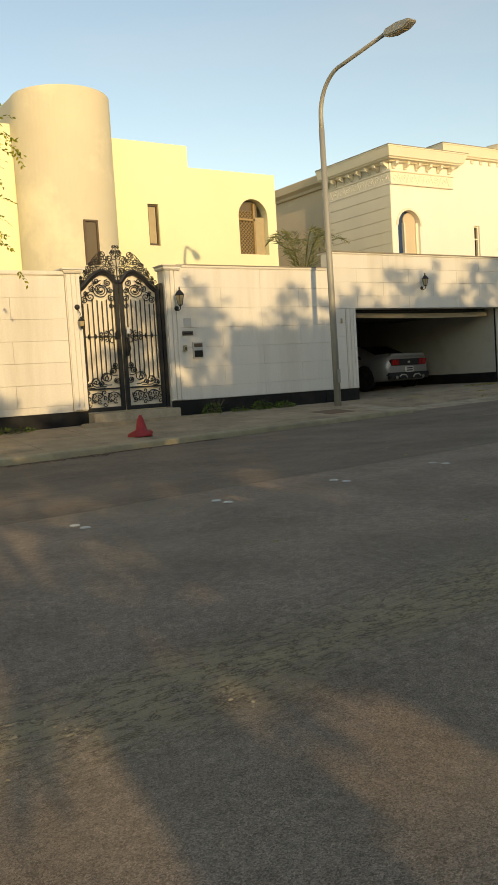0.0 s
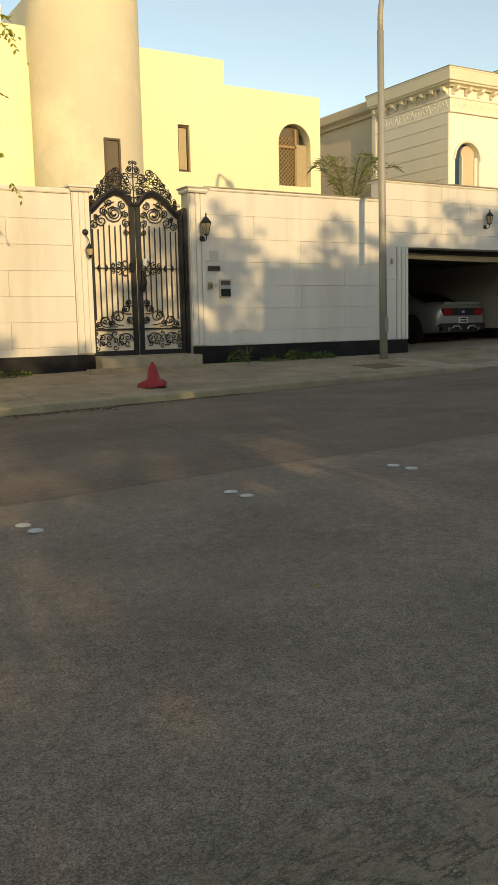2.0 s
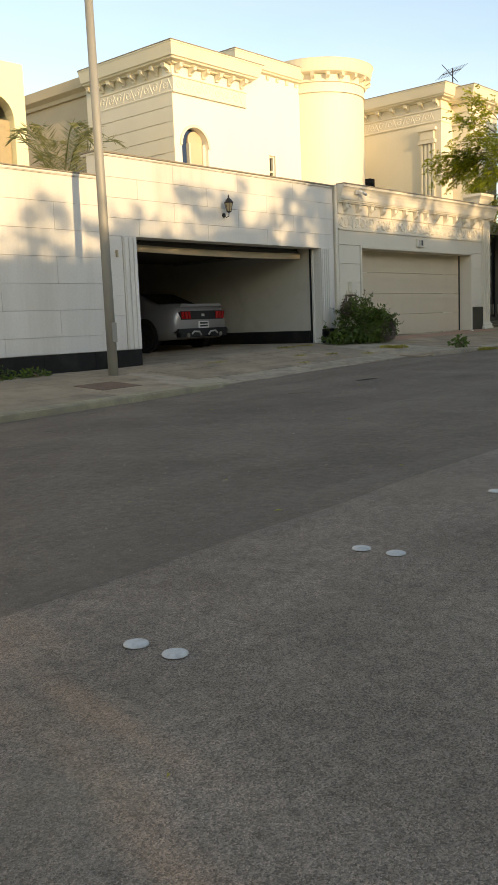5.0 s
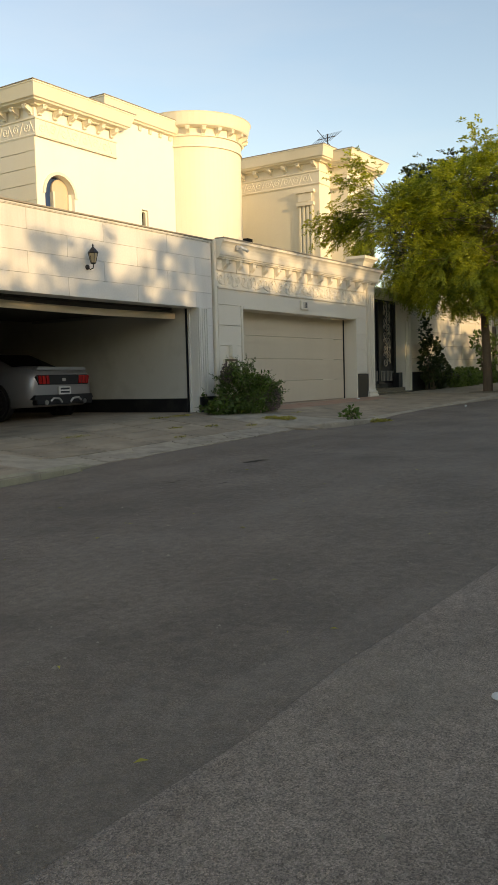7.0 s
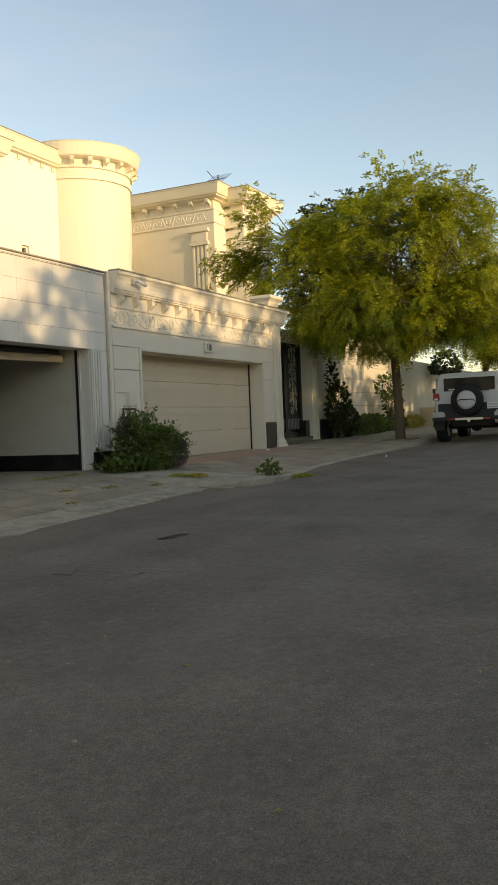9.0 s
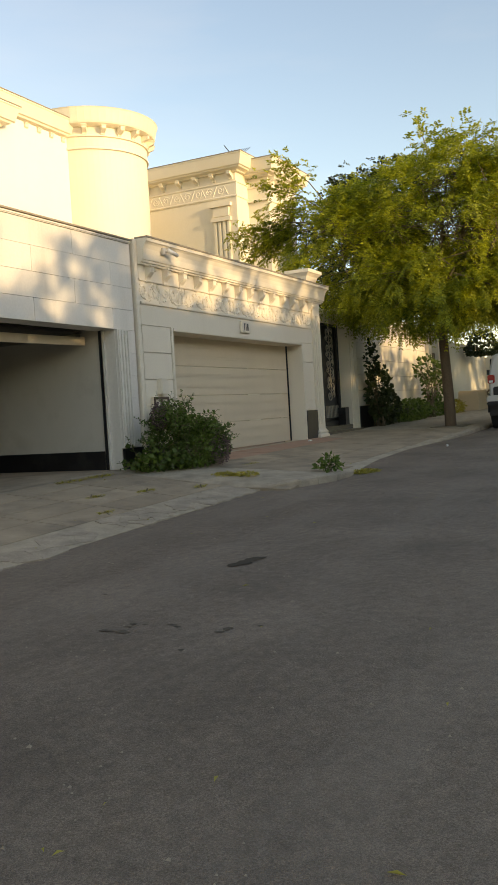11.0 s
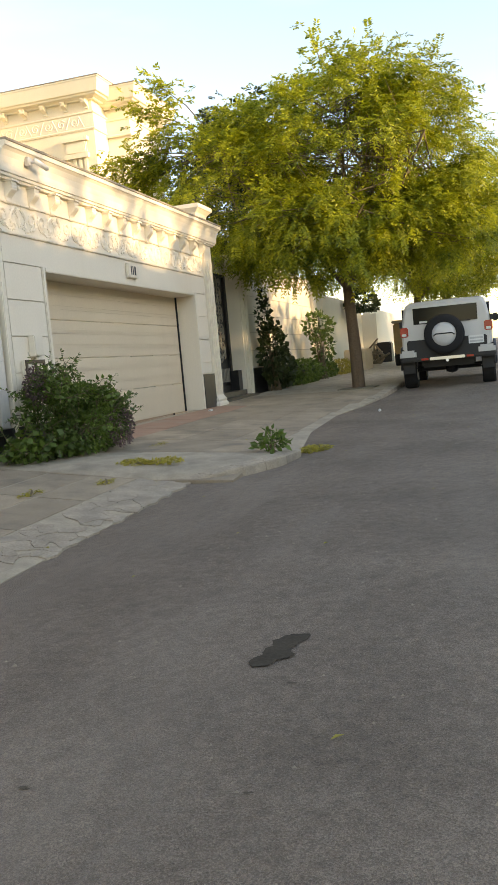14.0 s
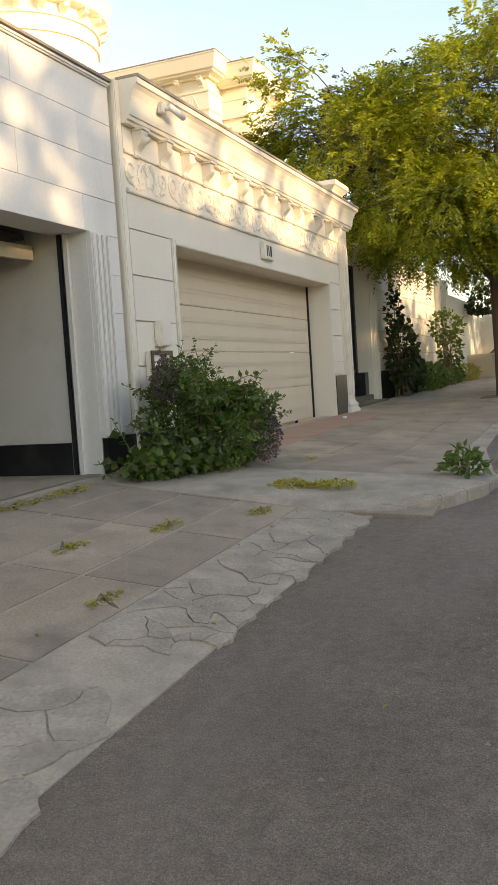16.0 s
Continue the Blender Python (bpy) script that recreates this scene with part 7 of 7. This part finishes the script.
prng = random.Random(2)
x = -1.0
row = 0
while x < 12.2:
    w = 1.2
    for j in range(5):
        y0 = 13.42 + 0.565 * j
        paver("paving_slab", x, min(x + w, 12.3), y0, y0 + 0.565 if j < 4 else 16.26, M_PAVE, pavement, prng, gap=0.004)
    x += w
x = 12.3
while x < 18.6:
    w = min(1.05, 18.6 - x)
    for j in range(4):
        y0 = 14.42 + 0.46 * j
        if x < 13.4 and j == 0:
            y0 = 14.42
        paver("paving_slab", x, x + w, y0, y0 + 0.46 if j < 3 else 16.24, M_PAVE, pavement, prng, gap=0.012)
    x += w
x = 18.6
while x < 29:
    w = 1.3
    for j in range(4):
        e = edge_y(x + w / 2) + 0.2
        step = (16.24 - e) / 4
        mm = M_TERRA if (20.4 < x < 26 and j == 3) else M_PAVE
        paver("paving_slab", x, x + w, max(edge_y(x + w / 2), edge_y(x) if x > 19 else 0, edge_y(x + w)) + 0.16 if j == 0 else e + step * j, e + step * (j + 1), mm, pavement, prng, gap=0.005)
    x += w
# broken apron of the driveway: cracked cement pieces, with bare mortar between
rs = np.random.RandomState(31)


def clip(poly, px, py, nx, ny):
    """The part of a convex outline on the near side of a line."""
    out = []
    for k in range(len(poly)):
        (ax, ay), (bx, by) = poly[k], poly[(k + 1) % len(poly)]
        da, db = (ax - px) * nx + (ay - py) * ny, (bx - px) * nx + (by - py) * ny
        if da <= 0:
            out.append((ax, ay))
        if da * db < 0:
            u = da / (da - db)
            out.append((ax + (bx - ax) * u, ay + (by - ay) * u))
    return out


def wander(x, y):
    return (x + 0.022 * math.sin(23 * y + 9 * x) + 0.010 * math.sin(61 * y - 37 * x), y + 0.020 * math.sin(19 * x - 13 * y) + 0.009 * math.sin(71 * x + 29 * y))


def cracked(outline, seeds, keep=1.0, up0=0.001):
    """Splits an outline into cells round the seeds, with ragged edges, and lays each cell as a piece."""
    for i, (sx_, sy_) in enumerate(seeds):
        poly = list(outline)
        for j, (tx, ty) in enumerate(seeds):
            if j != i and poly:
                poly = clip(poly, (sx_ + tx) / 2, (sy_ + ty) / 2, tx - sx_, ty - sy_)
        if len(poly) < 3 or rs.rand() > keep:
            continue
        pts = []
        for k in range(len(poly)):
            a_, b_ = Vector(poly[k]), Vector(poly[(k + 1) % len(poly)])
            n_ = max(1, int((b_ - a_).length / 0.05))
            pts += [Vector(wander(*a_.lerp(b_, q / n_))) for q in range(n_)]
        c0 = sum(pts, Vector((0, 0))) / len(pts)
        pts = [p + (c0 - p).normalized() * 0.004 for p in pts]
        up = up0 + rs.uniform(0, 0.005)
        bm = bmesh.new()
        hi = [bm.verts.new((p.x, p.y, max(pave_z(p.x, p.y), road_z(p.x, p.y) + 0.008) + up)) for p in pts]
        lo = [bm.verts.new((p.x, p.y, pave_z(p.x, p.y) - 0.06)) for p in pts]
        bm.faces.new(hi)
        for k in range(len(pts)):
            bm.faces.new((lo[k], lo[(k + 1) % len(pts)], hi[(k + 1) % len(pts)], hi[k]))
        part("apron_piece", bm, M_APRON, pavement)


def strip(x0, x1, y0=None, y1=14.40):
    return [(x0, edge_y(x0) - 0.02 if y0 is None else y0), (x1, edge_y(x1) - 0.02 if y0 is None else y0), (x1, y1), (x0, y1)]


cracked(strip(15.75, 17.95), [(rs.uniform(15.8, 17.9), rs.uniform(13.85, 14.38)) for k in range(44)], 0.86)
cracked(strip(17.95, 18.6), [(18.15, 14.1), (18.5, 14.25), (18.45, 13.95)])
oval = [(15.02 + 0.36 * math.cos(a), 14.12 + 0.24 * math.sin(a)) for a in [2 * math.pi * k / 18 for k in range(18)]]
cracked(oval, [(15.2, 14.0), (14.95, 14.2), (14.78, 14.05), (15.25, 14.22)])
oval = [(14.38 + 0.36 * math.cos(a), 13.98 + 0.22 * math.sin(a)) for a in [2 * math.pi * k / 18 for k in range(18)]]
cracked(oval, [(14.5, 13.9), (14.2, 14.05), (14.55, 14.12)])
cracked(strip(13.75, 14.0), [(13.85, 14.0), (13.9, 14.3)])
# kerbstones
kerb = tagged(empty("kerb"), "worn concrete kerb with faded yellow paint", "kerb", kind="structure")


def kerbstone(x0, x1, material):
    bm = bmesh.new()
    n = 3
    rings = []
    for k in range(n + 1):
        x = x0 + 0.006 + (x1 - x0 - 0.012) * k / n
        e = edge_y(x)
        zt, zb = pave_z(x, e) + 0.006, road_z(x, e) - 0.1
        rings.append([(x, e - 0.01, zb), (x, e - 0.004, zt - 0.02), (x, e + 0.02, zt), (x, e + 0.15, pave_z(x, e + 0.15) + 0.006), (x, e + 0.15, zb)])
    loft(bm, rings)
    part("kerbstone", bm, material, kerb)


x = -4.0
while x < 12.2:
    kerbstone(x, x + 0.9, M_KERB)
    x += 0.9
for a, b in ((12.2, 12.6), (12.6, 13.0), (13.0, 13.35)):
    kerbstone(a, b, M_KERB)
for a, b in ((18.64, 18.72), (18.72, 18.92), (18.92, 19.2), (19.2, 19.6), (19.6, 20.05), (20.05, 20.5)):
    kerbstone(a, b, M_APRON)
x = 27.0
while x < 45:
    kerbstone(x, x + 0.9, M_APRON)
    x += 0.9
bm = bmesh.new()
lo = [bm.verts.new((a, b2, pave_z(a, b2) - 0.03)) for a, b2 in ((11.2, 14.1), (11.9, 14.1), (11.9, 14.75), (11.2, 14.75))]
hi = [bm.verts.new((v.co.x, v.co.y, v.co.z + 0.037)) for v in lo]
bm.faces.new(hi)
for k in range(4):
    bm.faces.new((lo[k], lo[(k + 1) % 4], hi[(k + 1) % 4], hi[k]))
tagged(link("manhole_cover", bm, M_RUST), "rusty rectangular cover set in the pavement", "manhole cover")
